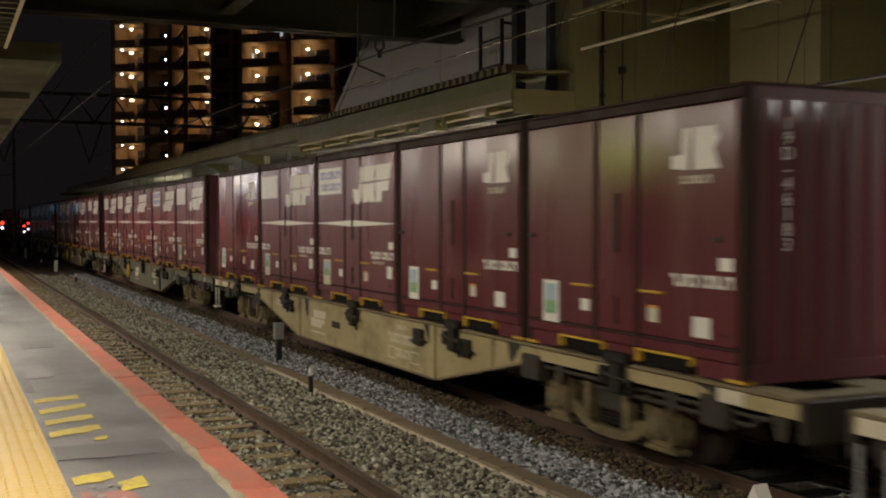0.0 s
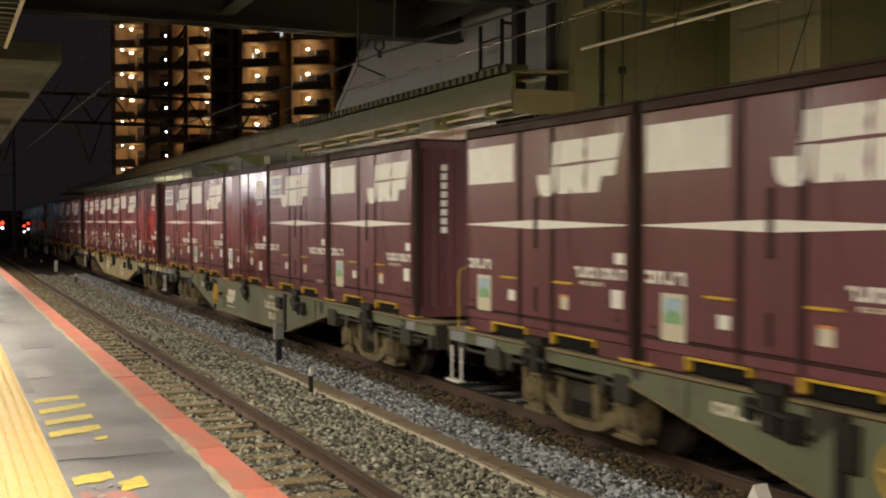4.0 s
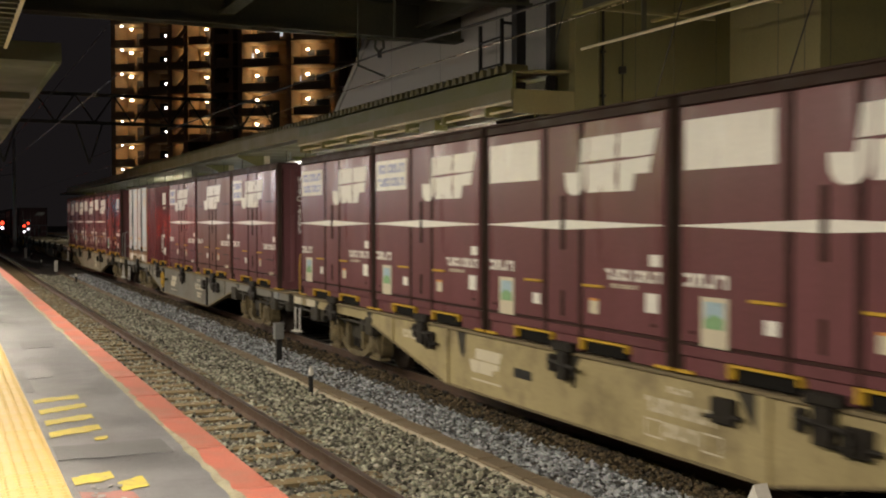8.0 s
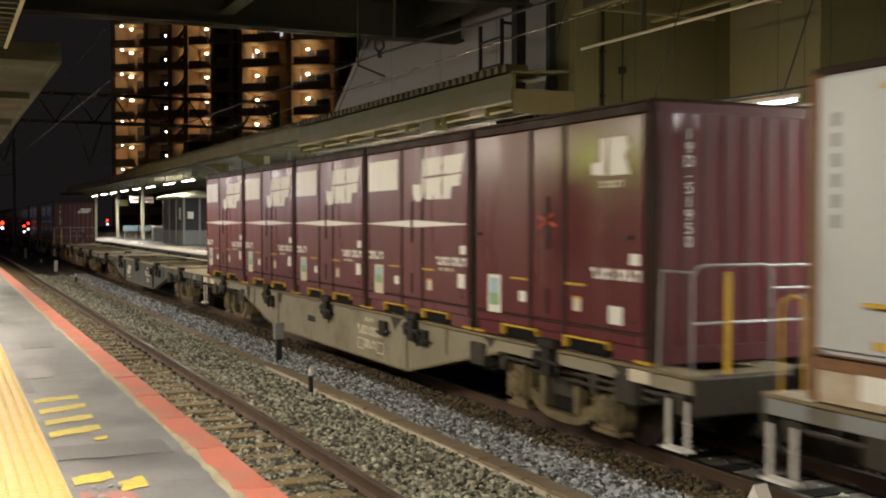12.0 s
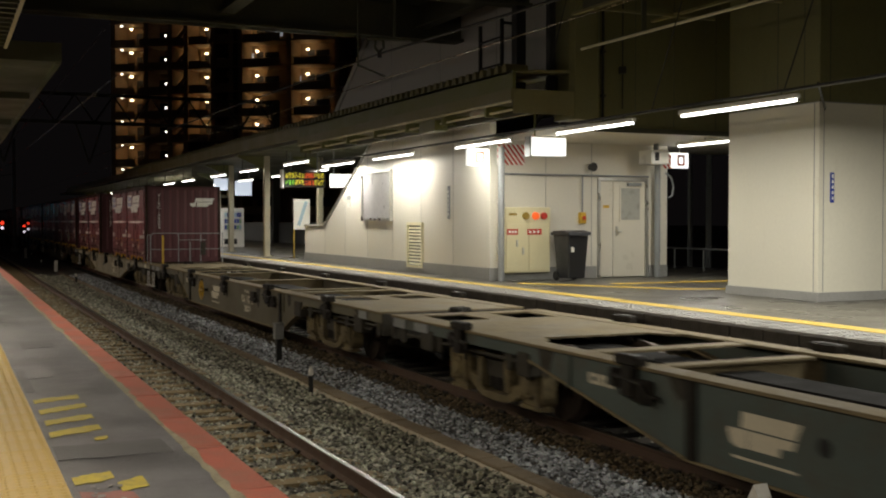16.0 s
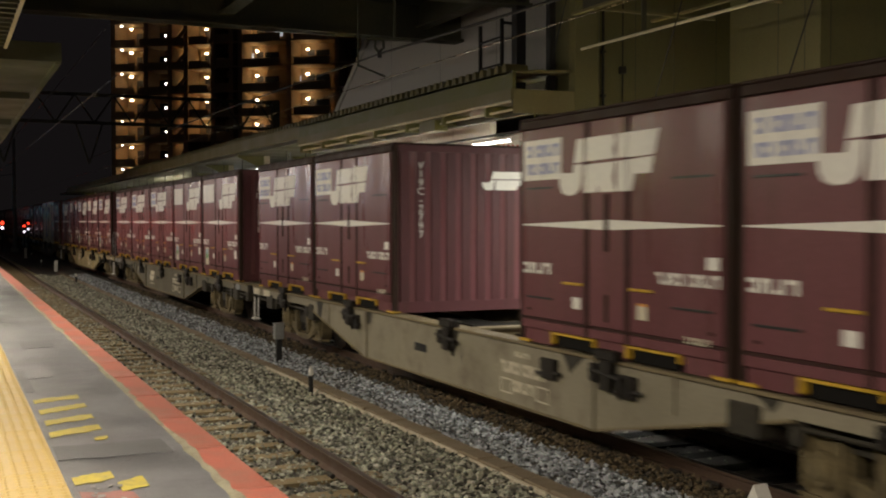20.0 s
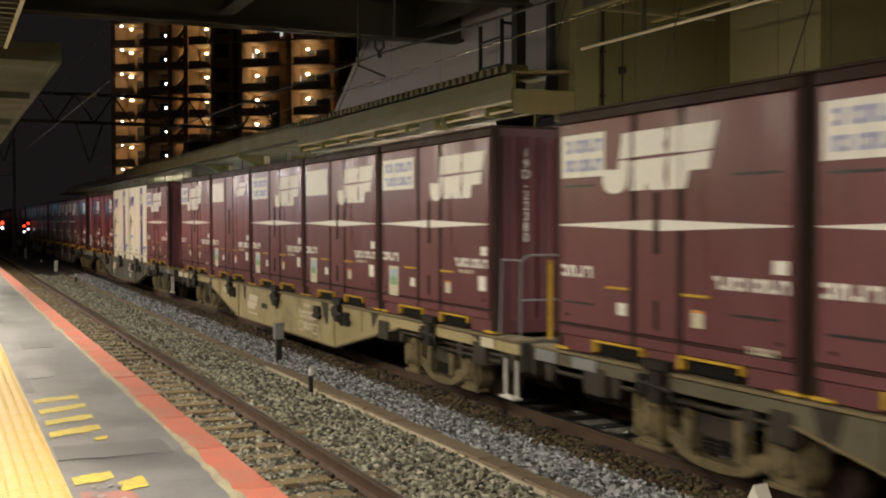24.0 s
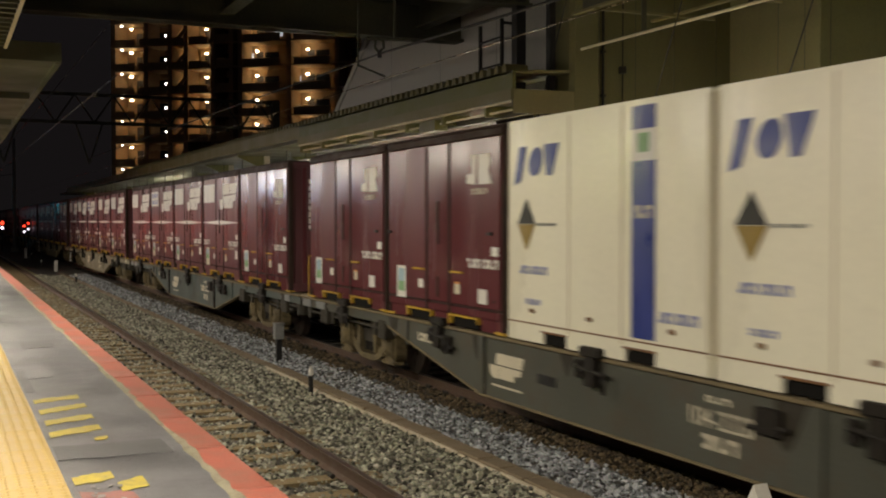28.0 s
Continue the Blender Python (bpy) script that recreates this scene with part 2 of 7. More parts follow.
M["flat_glass"] = mat("dark_window_glass", (0.02, 0.022, 0.025), 0.12, 0, 0.2, 5, 1, 0)
M["dull_glass"] = mat("dull_dark_glass", (0.045, 0.048, 0.05), 0.5, 0, 0.2, 5, 1, 0, 1, None, 0.5, False, 0, 0.2)
M["tube"] = glow("fluorescent_tube", (1.0, 0.98, 0.92), 16)
M["lightbox"] = glow("lit_sign_face", (1.0, 0.98, 0.90), 5)
M["warm_lamp"] = glow("warm_corridor_lamp", (1.0, 0.75, 0.43), 32)
M["cool_lamp"] = glow("cool_stair_lamp", (1.0, 0.92, 0.82), 14)
M["lit_room"] = glow("lit_flat_window", (0.85, 0.9, 1.0), 0.6)
M["red_lamp"] = glow("red_signal_lens", (1.0, 0.05, 0.02), 4)
M["white_lamp"] = glow("white_signal_lens", (1.0, 0.85, 1.0), 3)
M["led_y"] = glow("amber_led", (0.9, 0.75, 0.05), 1.5)
M["led_g"] = glow("green_led", (0.25, 0.8, 0.05), 1.2)
M["led_r"] = glow("red_led", (1.0, 0.12, 0.02), 1.6)
M["board_glow"] = glow("yellow_green_display", (0.75, 0.95, 0.10), 20)
M["blue_glow"] = glow("bluish_white_sign", (0.55, 0.65, 1.0), 36)
M["red_glow"] = glow("red_machine_front", (1.0, 0.08, 0.04), 8)
M["cyan_glow"] = glow("cyan_sign_front", (0.05, 0.75, 1.0), 4)
M["lightbox_cool"] = glow("cool_lit_sign_face", (0.78, 0.87, 1.0), 2.0)
M["pane"] = glass("clear_pane")


# ---- mesh helpers ----
def box(bm, x0, y0, z0, x1, y1, z1, bev=0.0):
    vs = [bm.verts.new(p) for p in ((x0, y0, z0), (x1, y0, z0), (x1, y1, z0), (x0, y1, z0), (x0, y0, z1), (x1, y0, z1), (x1, y1, z1), (x0, y1, z1))]
    fs = [bm.faces.new([vs[i] for i in f]) for f in ((0, 3, 2, 1), (4, 5, 6, 7), (0, 1, 5, 4), (1, 2, 6, 5), (2, 3, 7, 6), (3, 0, 4, 7))]
    if bev:
        es = {e for f in fs for e in f.edges}
        bmesh.ops.bevel(bm, geom=list(es), offset=bev, segments=1, affect="EDGES", profile=0.5)
    return bm


def prism(bm, pts, axis, a, b):
    """Extrude a polygon: axis 'x' takes (y, z) points, 'y' (x, z), 'z' (x, y)."""
    def place(p, d):
        return {"x": (d, p[0], p[1]), "y": (p[0], d, p[1]), "z": (p[0], p[1], d)}[axis]
    lo = [bm.verts.new(place(p, a)) for p in pts]
    hi = [bm.verts.new(place(p, b)) for p in pts]
    bm.faces.new(lo)
    bm.faces.new(hi[::-1])
    for i in range(len(pts)):
        j = (i + 1) % len(pts)
        bm.faces.new((lo[j], lo[i], hi[i], hi[j]))
    return bm


def rod(bm, p, q, r, n=8, r2=None):
    p, q = Vector(p), Vector(q)
    t = (q - p).to_track_quat("Z", "Y").to_matrix()
    r2 = r if r2 is None else r2
    lo = [bm.verts.new(p + t @ Vector((r * math.cos(2 * math.pi * i / n), r * math.sin(2 * math.pi * i / n), 0))) for i in range(n)]
    hi = [bm.verts.new(q + t @ Vector((r2 * math.cos(2 * math.pi * i / n), r2 * math.sin(2 * math.pi * i / n), 0))) for i in range(n)]
    bm.faces.new(lo[::-1])
    bm.faces.new(hi)
    for i in range(n):
        j = (i + 1) % n
        bm.faces.new((lo[i], lo[j], hi[j], hi[i]))
    return bm


def bent(bm, pts, r, n=6):
    for a, b in zip(pts, pts[1:]):
        rod(bm, a, b, r, n)
    return bm


def finish(bm, name, material):
    bmesh.ops.recalc_face_normals(bm, faces=bm.faces)
    me = bpy.data.meshes.new(name)
    bm.to_mesh(me)
    bm.free()
    me.materials.append(M[material])
    return me


def part(name, bm, material, parent, label=""):
    ob = new(name, finish(bm, name, material))
    ob.parent = parent
    if label:
        tagged(ob, label)
    return ob


def thing(name, label, category, at=None, group="", kind=""):
    ob = new(name)
    ob.empty_display_size = 0.2
    if at is not None:
        ob.matrix_world = at
    return tagged(ob, label, category, group, kind)


def solid(name, bm, material, label, category="", group="", kind="", at=None):
    ob = new(name, finish(bm, name, material))
    if at is not None:
        ob.matrix_world = at
    return tagged(ob, label, category, group, kind)


def B():
    return bmesh.new()


def bx(*a, **k):
    return box(bmesh.new(), *a, **k)


def text_mesh(body, size, material, depth=0.002):
    """Built-in font, laid in the y-z plane facing -x, reading along -y."""
    cu = bpy.data.curves.new("writing", "FONT")
    cu.body, cu.size, cu.extrude = body, size, depth
    cu.align_x = "CENTER"
    cu.space_line = 0.82
    ob = new("writing", cu)
    me = bpy.data.meshes.new_from_object(ob.evaluated_get(bpy.context.evaluated_depsgraph_get()))
    bpy.data.objects.remove(ob)
    me.materials.clear()
    me.materials.append(M[material])
    return me


def writing(body, size, material, parent, m, label=""):
    ob = new("writing", text_mesh(body, size, material))
    ob.parent = parent
    ob.matrix_local = m
    return tagged(ob, label) if label else ob


# facing -x (camera side of the train) and facing -y (near ends)
SIDE_ON = Matrix(((0, 0, -1, 0), (-1, 0, 0, 0), (0, 1, 0, 0), (0, 0, 0, 1)))
END_ON = Matrix(((1, 0, 0, 0), (0, 0, -1, 0), (0, 1, 0, 0), (0, 0, 0, 1)))

# ---- ground and tracks ----
TX, NX = 7.225, 2.95          # centre lines of the train's track and of the near track
tagged(solid("ground", bx(-400, -60, -0.62, 400, 600, -0.42), "ground", "dark sooty ground beside the railway", kind="structure"))

bm = B()
prism(bm, [(1.46, -0.42), (8.66, -0.42), (8.66, -0.2), (8.3, -0.17), (6.2, -0.17), (5.9, -0.2), (5.45, -0.27), (4.6, -0.25), (4.15, -0.19), (1.8, -0.19), (1.46, -0.22)], "y", -8, 240)
solid("ballast_bed", bm, "ballast", "grey brown crushed stone bed under the tracks", kind="structure")


def rail_profile(c):
    return [(c - 0.064, -0.153), (c + 0.064, -0.153), (c + 0.064, -0.14), (c + 0.012, -0.118), (c + 0.012, -0.045), (c + 0.033, -0.034),
            (c + 0.033, -0.006), (c - 0.033, -0.006), (c - 0.033, -0.034), (c - 0.012, -0.045), (c - 0.012, -0.118), (c - 0.064, -0.14)]


def track(cx, label, lengths, bed_paint="sleeper"):
    t = thing("railway_track", label, "track", kind="structure")
    for s in (-1, 1):
        c = cx + s * 0.5665
        r = part("rail", prism(B(), rail_profile(c), "y", -8, 240), "rail", t, "rust-brown steel rail")
        part("rail_head", bx(c - 0.03, -8, -0.0065, c + 0.03, 240, 0.0), "rail_top", r, "polished running surface")
    me = finish(prism(B(), [(-1.0, -0.34), (1.0, -0.34), (1.0, -0.165), (0.75, -0.155), (-0.75, -0.155), (-1.0, -0.165)], "y", -0.115, 0.115), "sleeper", bed_paint)
    fast = finish(box(box(B(), -0.11, -0.09, -0.155, -0.066, 0.09, -0.11, bev=0.012), 0.066, -0.09, -0.155, 0.11, 0.09, -0.11, bev=0.012), "rail_clip", "lock")
    rng = random.Random(5 + int(cx * 10))
    y = lengths[0]
    while y < lengths[1]:
        o = new("sleeper", me)
        o.parent = t
        o.matrix_local = pose(cx + rng.uniform(-0.03, 0.03), y + rng.uniform(-0.03, 0.03), rng.uniform(-0.012, 0.006), 0, 0, rng.uniform(-0.8, 0.8))
        if 3 < y < 26:
            for s in (-1, 1):
                f = new("rail_clip", fast)
                f.parent = o
                f.matrix_local = pose(s * 0.5665, 0, 0.0)
        y += 0.61
    return t


track(NX, "narrow gauge track with rusty rails on dusty sleepers", (-7.5, 78.0))
# near-black sleepers carry the shade under the train as well as oil
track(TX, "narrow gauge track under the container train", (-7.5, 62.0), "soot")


# loose stones of the ballast, thicker near the camera
def stones(name, count, xr, yr, size, zfun, seed, material, label):
    rng = np.random.RandomState(seed)
    xs = rng.uniform(xr[0], xr[1], count)
    ys = yr[0] * (yr[1] / yr[0]) ** rng.uniform(0, 1, count)
    base = np.array([(1, 0, 0), (0, 1, 0), (-1, 0, 0), (0, -1, 0), (0.1, 0.1, 0.9), (-0.1, 0.05, -0.9), (0.7, 0.7, 0.35), (-0.65, -0.7, 0.3)])
    faces = np.array([(0, 6, 4), (6, 1, 4), (1, 2, 4), (2, 7, 4), (7, 3, 4), (3, 0, 4), (6, 0, 5), (1, 6, 5), (2, 1, 5), (7, 2, 5), (3, 7, 5), (0, 3, 5)])
    r = rng.uniform(0.55, 1.25, count)[:, None, None] * size
    v = base[None] * r * rng.uniform(0.55, 1.2, (count, 8, 3))
    a = rng.uniform(0, 6.28, count)
    ca, sa = np.cos(a)[:, None], np.sin(a)[:, None]
    x, y, z = v[..., 0] * ca - v[..., 1] * sa, v[..., 0] * sa + v[..., 1] * ca, v[..., 2] * 0.8
    tilt = rng.uniform(-0.9, 0.9, count)[:, None]
    y, z = y * np.cos(tilt) - z * np.sin(tilt), y * np.sin(tilt) + z * np.cos(tilt)
    pts = np.stack([x + xs[:, None], y + ys[:, None], z + np.array([zfun(q) for q in xs])[:, None] + rng.uniform(-0.01, 0.025, count)[:, None]], -1).reshape(-1, 3)
    idx = (faces[None] + (np.arange(count) * 8)[:, None, None]).reshape(-1, 3)
    me = bpy.data.meshes.new(name)
    me.from_pydata(pts.tolist(), [], idx.tolist())
    me.materials.append(M[material])
    return tagged(new(name, me), label, "gravel", kind="stuff")


def stone_mat(name, dark, light):
    m = bpy.data.materials.new(name)
    m.use_nodes = True
    n, l = m.node_tree.nodes, m.node_tree.links
    g = n.new("ShaderNodeNewGeometry")
    r = n.new("ShaderNodeValToRGB")
    r.color_ramp.elements[0].color, r.color_ramp.elements[1].color = (*dark, 1), (*light, 1)
    e = r.color_ramp.elements.new(0.6)
    e.color = (*[(a * 0.45 + b * 0.55) for a, b in zip(dark, light)], 1)
    l.new(g.outputs["Random Per Island"], r.inputs[0])
    nz = n.new("ShaderNodeTexNoise")
    nz.inputs["Scale"].default_value = 90
    mx = n.new("ShaderNodeMix")
    mx.data_type, mx.blend_type = "RGBA", "MULTIPLY"
    mx.inputs[0].default_value = 0.6
    l.new(r.outputs[0], mx.inputs[6])
    l.new(nz.outputs[1], mx.inputs[7])
    l.new(mx.outputs[2], n["Principled BSDF"].inputs["Base Color"])
    n["Principled BSDF"].inputs["Roughness"].default_value = 0.75
    return m


M["stone_grey"] = stone_mat("grey_ballast_stone", (0.05, 0.053, 0.056), (0.88, 0.93, 0.98))
M["stone_brown"] = stone_mat("brown_ballast_stone", (0.030, 0.028, 0.019), (0.80, 0.79, 0.62))


def bed(x):
    return float(np.interp(x, [1.46, 1.8, 4.15, 4.6, 5.45, 5.9, 6.2, 8.3], [-0.21, -0.185, -0.185, -0.245, -0.265, -0.195, -0.165, -0.165]))


M["stone_rust"] = stone_mat("rust_dusted_stone", (0.030, 0.022, 0.012), (0.26, 0.19, 0.10))
stones("track_gravel", 13000, (5.42, 6.14), (5.5, 55), 0.031, bed, 1, "stone_grey", "pale grey crushed stone beside the train's track")
stones("track_gravel", 9000, (6.06, 6.64), (5.5, 45), 0.032, bed, 7, "stone_rust", "rust-dusted dark stones along the train's rail")
stones("track_gravel", 19000, (3.55, 5.16), (5.0, 55), 0.034, bed, 2, "stone_brown", "brown grey crushed stone between the tracks")
stones("track_gravel", 15000, (1.5, 3.5), (6.5, 45), 0.031, lambda x: -0.183, 3, "stone_brown", "dark dusty stones between the sleepers")
stones("track_gravel", 3500, (6.7, 8.5), (5.5, 30), 0.032, lambda x: -0.20, 4, "stone_brown", "dark stones under the train")

# concrete cable trough with separate lids
trough = thing("cable_trough", "low tan concrete cable trough half buried in stones", "cable trough", kind="structure")
lid = finish(bx(-0.12, -0.242, 0, 0.12, 0.242, 0.06, bev=0.012), "trough_lid", "trough")
part("trough_body", bx(5.2, 3, -0.42, 5.4, 60, -0.27), "trough", trough)
for i in range(16):
    part("trough_wall", bx(5.135 + random.uniform(-0.012, 0.012), 3.0 + i, -0.42, 5.188, 3.992 + i, -0.222 + random.uniform(-0.012, 0.006), bev=0.012), "trough_lit_side", trough, "chipped trough wall, paler with platform light painted in")
for i in range(110):
    o = new("trough_lid", lid)
    o.parent = trough
    o.matrix_local = pose(5.31 + random.uniform(-0.012, 0.012), 3.3 + i * 0.5, -0.265 + random.uniform(-0.006, 0.008) - (0.045 if i > 30 else 0.0), random.uniform(-0.8, 0.8), random.uniform(-1, 1), random.uniform(-1, 1))

# small line-side posts
tg = thing("junction_post", "grey metal junction box on a short dark post", "junction box", pose(5.62, 19.75, -0.24))
part("post", bx(-0.05, -0.05, 0, 0.05, 0.05, 0.48, bev=0.008), "black", tg)
part("junction_box", bx(-0.085, -0.08, 0.40, 0.085, 0.08, 0.68, bev=0.012), "grey", tg)
part("box_lid", bx(-0.095, -0.09, 0.68, 0.095, 0.09, 0.70, bev=0.006), "grey", tg)
mk = thing("marker_post", "short black marker post with a white cap", "marker post", pose(5.02, 15.9, -0.24), "line-side markers")
part("post", rod(B(), (0, 0, 0), (0, 0, 0.26), 0.038, 10), "black", mk)
part("cap", rod(rod(B(), (0, 0, 0.26), (0, 0, 0.33), 0.042, 10), (0, 0, 0.33), (0, 0, 0.39), 0.042, 10, 0.018), "whitepost", mk, "white cap")
for x, y in ((5.05, 48.2), (5.05, 66.0), (5.5, 80.0)):
    copy_thing(mk, pose(x, y, -0.24))
for x, y, h in ((5.25, 82.0, 0.75), (5.3, 60.0, 0.6)):
    tp = thing("white_post", "short weathered white concrete post beside the track", "post", pose(x, y, -0.3), "white posts")
    part("post", bx(-0.09, -0.09, 0, 0.09, 0.09, h, bev=0.015), "whitepost", tp)
cone = thing("kilometre_post", "white concrete post with a pointed top", "post", pose(5.22, 6.12, -0.3))
part("post", prism(B(), [(-0.075, 0), (0.075, 0), (0.075, 0.66), (0.0, 0.79), (-0.075, 0.66)], "x", -0.06, 0.06), "whitepost", cone)

# ---- camera's platform ----
plat = thing("platform_near", "grey asphalt station platform with a red painted edge", "platform", kind="structure")
part("platform_slab", bx(-9, -14, -0.45, 1.203, 130, 1.096), "asphalt", plat)
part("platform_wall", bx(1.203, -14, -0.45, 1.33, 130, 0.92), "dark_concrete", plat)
bm = B()
rng = random.Random(3)
n = 420
lo = [bm.verts.new((1.183 + rng.uniform(-0.012, 0.012) - (0.02 if (i // 5) % 7 == 3 else 0), 3 + i * 0.12, 1.1005)) for i in range(n)]
hi = [bm.verts.new((1.214 + rng.uniform(-0.012, 0.014) + (0.016 if (i // 4) % 5 == 1 else 0), 3 + i * 0.12, 1.1045)) for i in range(n)]
for i in range(n - 1):
    bm.faces.new((lo[i], hi[i], hi[i + 1], lo[i + 1]))
part("edge_seam", bm, "edge_seam", plat, "crumbling pale cement seam")
me = finish(bx(0, 0.004, 0, 0.205, 0.996, 0.18, bev=0.01), "edge_stone", "edge_red")
for i in range(90):
    o = new("edge_stone", me)
    o.parent = plat
    o.matrix_local = pose(1.205 + random.uniform(-0.003, 0.003), 3 + i, 0.92 + random.uniform(-0.002, 0.002))
part("edge_rest", bx(1.205, 93, 0.92, 1.41, 130, 1.1), "edge_red", plat)
part("edge_rest", bx(1.205, -14, 0.92, 1.41, 2.99, 1.1), "edge_red", plat)
part("tactile_rest", bx(-0.08, -14, 1.09, 0.52, 3.598, 1.106), "tactile", plat)
# tactile paving, 30 cm tiles with studs
bm = B()
box(bm, 0.002, 0.002, 0, 0.298, 0.298, 0.012, bev=0.003)
for i in range(5):
    for j in range(5):
        cx, cy = 0.03 + i * 0.06, 0.03 + j * 0.06
        lo = [bm.verts.new((cx + 0.017 * a, cy + 0.017 * b, 0.012)) for a, b in ((1, 0), (0, 1), (-1, 0), (0, -1))]
        hi = [bm.verts.new((cx + 0.009 * a, cy + 0.009 * b, 0.017)) for a, b in ((1, 0), (0, 1), (-1, 0), (0, -1))]
        bm.faces.new(hi)
        for k in range(4):
            bm.faces.new((lo[k], lo[(k + 1) % 4], hi[(k + 1) % 4], hi[k]))
tile = finish(bm, "tactile_tile", "tactile")
for i in range(70):
    for j in range(2):
        o = new("tactile_tile", tile)
        o.parent = plat
        o.matrix_local = pose(-0.08 + 0.3 * j, 3.6 + 0.3 * i, 1.094 + random.uniform(-0.0015, 0.0015), 0, 0, random.uniform(-0.25, 0.25))
part("tactile_rest", bx(-0.08, 24.6, 1.09, 0.52, 110, 1.106), "tactile", plat)


def mark(name, pts, material, label):
    return solid(name, prism(B(), pts, "z", 1.0985, 1.1005), material, label, "floor marking", "worn markings on the platform", "structure")


rng = random.Random(21)


def ragged(x0, x1, y0, y1, skew, n=7):
    """A strip of paint whose long edges have worn unevenly."""
    near = [(x0 + (x1 - x0) * i / n, y0 + skew * i / n + rng.uniform(-0.018, 0.018)) for i in range(n + 1)]
    far = [(x0 + (x1 - x0) * i / n, y1 + skew * i / n + rng.uniform(-0.018, 0.018)) for i in range(n, -1, -1)]
    return near + far


for y, a, b, k in ((7.95, 0.556, 0.862, 0.13), (7.48, 0.558, 0.866, 0.20), (7.06, 0.560, 0.856, 0.16), (6.66, 0.552, 0.852, 0.15)):
    mark("floor_marking", ragged(a, b, y, y + 0.165, k, 11), "mark_y", "worn yellow painted stripe on the asphalt")
mark("floor_marking", ragged(0.775, 0.852, 6.47, 6.55, 0.04, 3), "mark_y", "scrap of worn yellow paint on the asphalt")
mark("floor_marking", ragged(0.553, 0.745, 5.41, 5.58, 0.06), "mark_y", "worn yellow painted stripe on the asphalt")
mark("floor_marking", ragged(0.74, 0.872, 5.17, 5.38, 0.09, 4), "mark_y", "worn yellow painted stripe on the asphalt").location.z = 0.0015
mark("floor_marking", [(0.555, 4.9), (0.80, 4.9), (0.785, 5.16), (0.74, 5.22), (0.66, 5.20), (0.556, 5.27)], "mark_r", "worn red painted patch on the asphalt")
for i in range(16):
    x, y, r = rng.uniform(0.60, 0.76), rng.uniform(4.95, 5.38), rng.uniform(0.005, 0.017)
    mark("floor_marking", [(x - r, y - r * 1.6), (x + r * 0.8, y - r), (x + r, y + r * 1.5), (x - r * 0.5, y + r * 2)], "mark_w", "chip of worn white paint on the asphalt").location.z = 0.003 + 0.0004 * i
for x0, x1, y0, y1, m, label in ((0.60, 0.79, 9.2, 9.85, "patch", "pale square cement patch on the asphalt"), (0.535, 0.66, 12.3, 12.7, "patch", "pale cement patch on the asphalt"),
                                 (0.535, 1.12, 6.0, 6.38, "asphalt_dark", "dark oily stain across the asphalt"), (0.70, 1.0, 11.4, 12.0, "asphalt_dark", "dark stain on the asphalt"),
                                 (0.60, 0.84, 14.4, 15.3, "asphalt_dark", "dark stain on the asphalt"),
                                 (0.53, 0.62, 17.3, 17.8, "mark_y", "scrap of worn yellow paint on the asphalt"), (0.535, 0.60, 8.5, 9.9, "asphalt_dark", "dark stain beside the tactile paving")):
    mark("floor_marking", ragged(x0, x1, y0, y1, rng.uniform(-0.08, 0.08), 9), m, label).location.z = -0.0008

# ---- far platform ----
plat2 = thing("platform_far", "grey station platform with a pale tiled edge and yellow line", "platform", kind="structure")
part("platform_slab", bx(9.36, -4, -0.45, 18.5, 130, 1.096), "asphalt2", plat2)
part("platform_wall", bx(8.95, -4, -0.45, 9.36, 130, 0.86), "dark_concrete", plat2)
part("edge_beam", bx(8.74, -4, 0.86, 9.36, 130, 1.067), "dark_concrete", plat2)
block = finish(bx(-0.02, 0.006, 0, 0.05, 0.594, 0.205, bev=0.008), "edge_block", "dark_concrete")
for i in range(70):
    o = new("edge_block", block)
    o.parent = plat2
    o.matrix_local = pose(8.74 + random.uniform(-0.004, 0.004), 3 + 0.6 * i, 0.863)
bm = B()
box(bm, 0.002, 0.003, 0, 0.3, 0.297, 0.03, bev=0.004)
for i in range(4):
    box(bm, 0.04 + 0.065 * i, 0.04, 0.03, 0.075 + 0.065 * i, 0.26, 0.036)
tile2 = finish(bm, "edge_tile", "edge_tile")
for i in range(110):
    for j in range(2):
        o = new("edge_tile", tile2)
        o.parent = plat2
        o.matrix_local = pose(8.74 + 0.31 * j, 5 + 0.3 * i, 1.068 + random.uniform(-0.002, 0.002))
part("edge_rest", bx(8.74, 38.0, 1.068, 9.36, 130, 1.1), "edge_tile", plat2)
ytile = finish(bx(0.002, 0.003, 0, 0.298, 0.297, 0.012, bev=0.003), "tactile_tile", "yellow_line")
for i in range(112):
    o = new("tactile_tile", ytile)
    o.parent = plat2
    o.matrix_local = pose(9.42, 5 + 0.3 * i, 1.092 + random.uniform(-0.001, 0.001))
part("tactile_rest", bx(9.42, 38.6, 1.09, 9.72, 128, 1.104), "yellow_line", plat2)
solid("tactile_path", prism(B(), [(10.3, 19.2), (12.1, 16.4), (15.6, 15.1), (15.7, 15.35), (12.3, 16.65), (10.5, 19.45)], "z", 1.097, 1.106), "yellow_line", "yellow tactile path past the pillar", kind="structure")
solid("tactile_path", bx(12.0, 18.2, 1.097, 18, 18.5, 1.106), "yellow_line", "yellow tactile path along the back of the platform", kind="structure")
solid("back_ground", bx(18.5, -4, -0.4, 60, 130, 0.2), "ground", "dark ground behind the far platform", kind="structure")

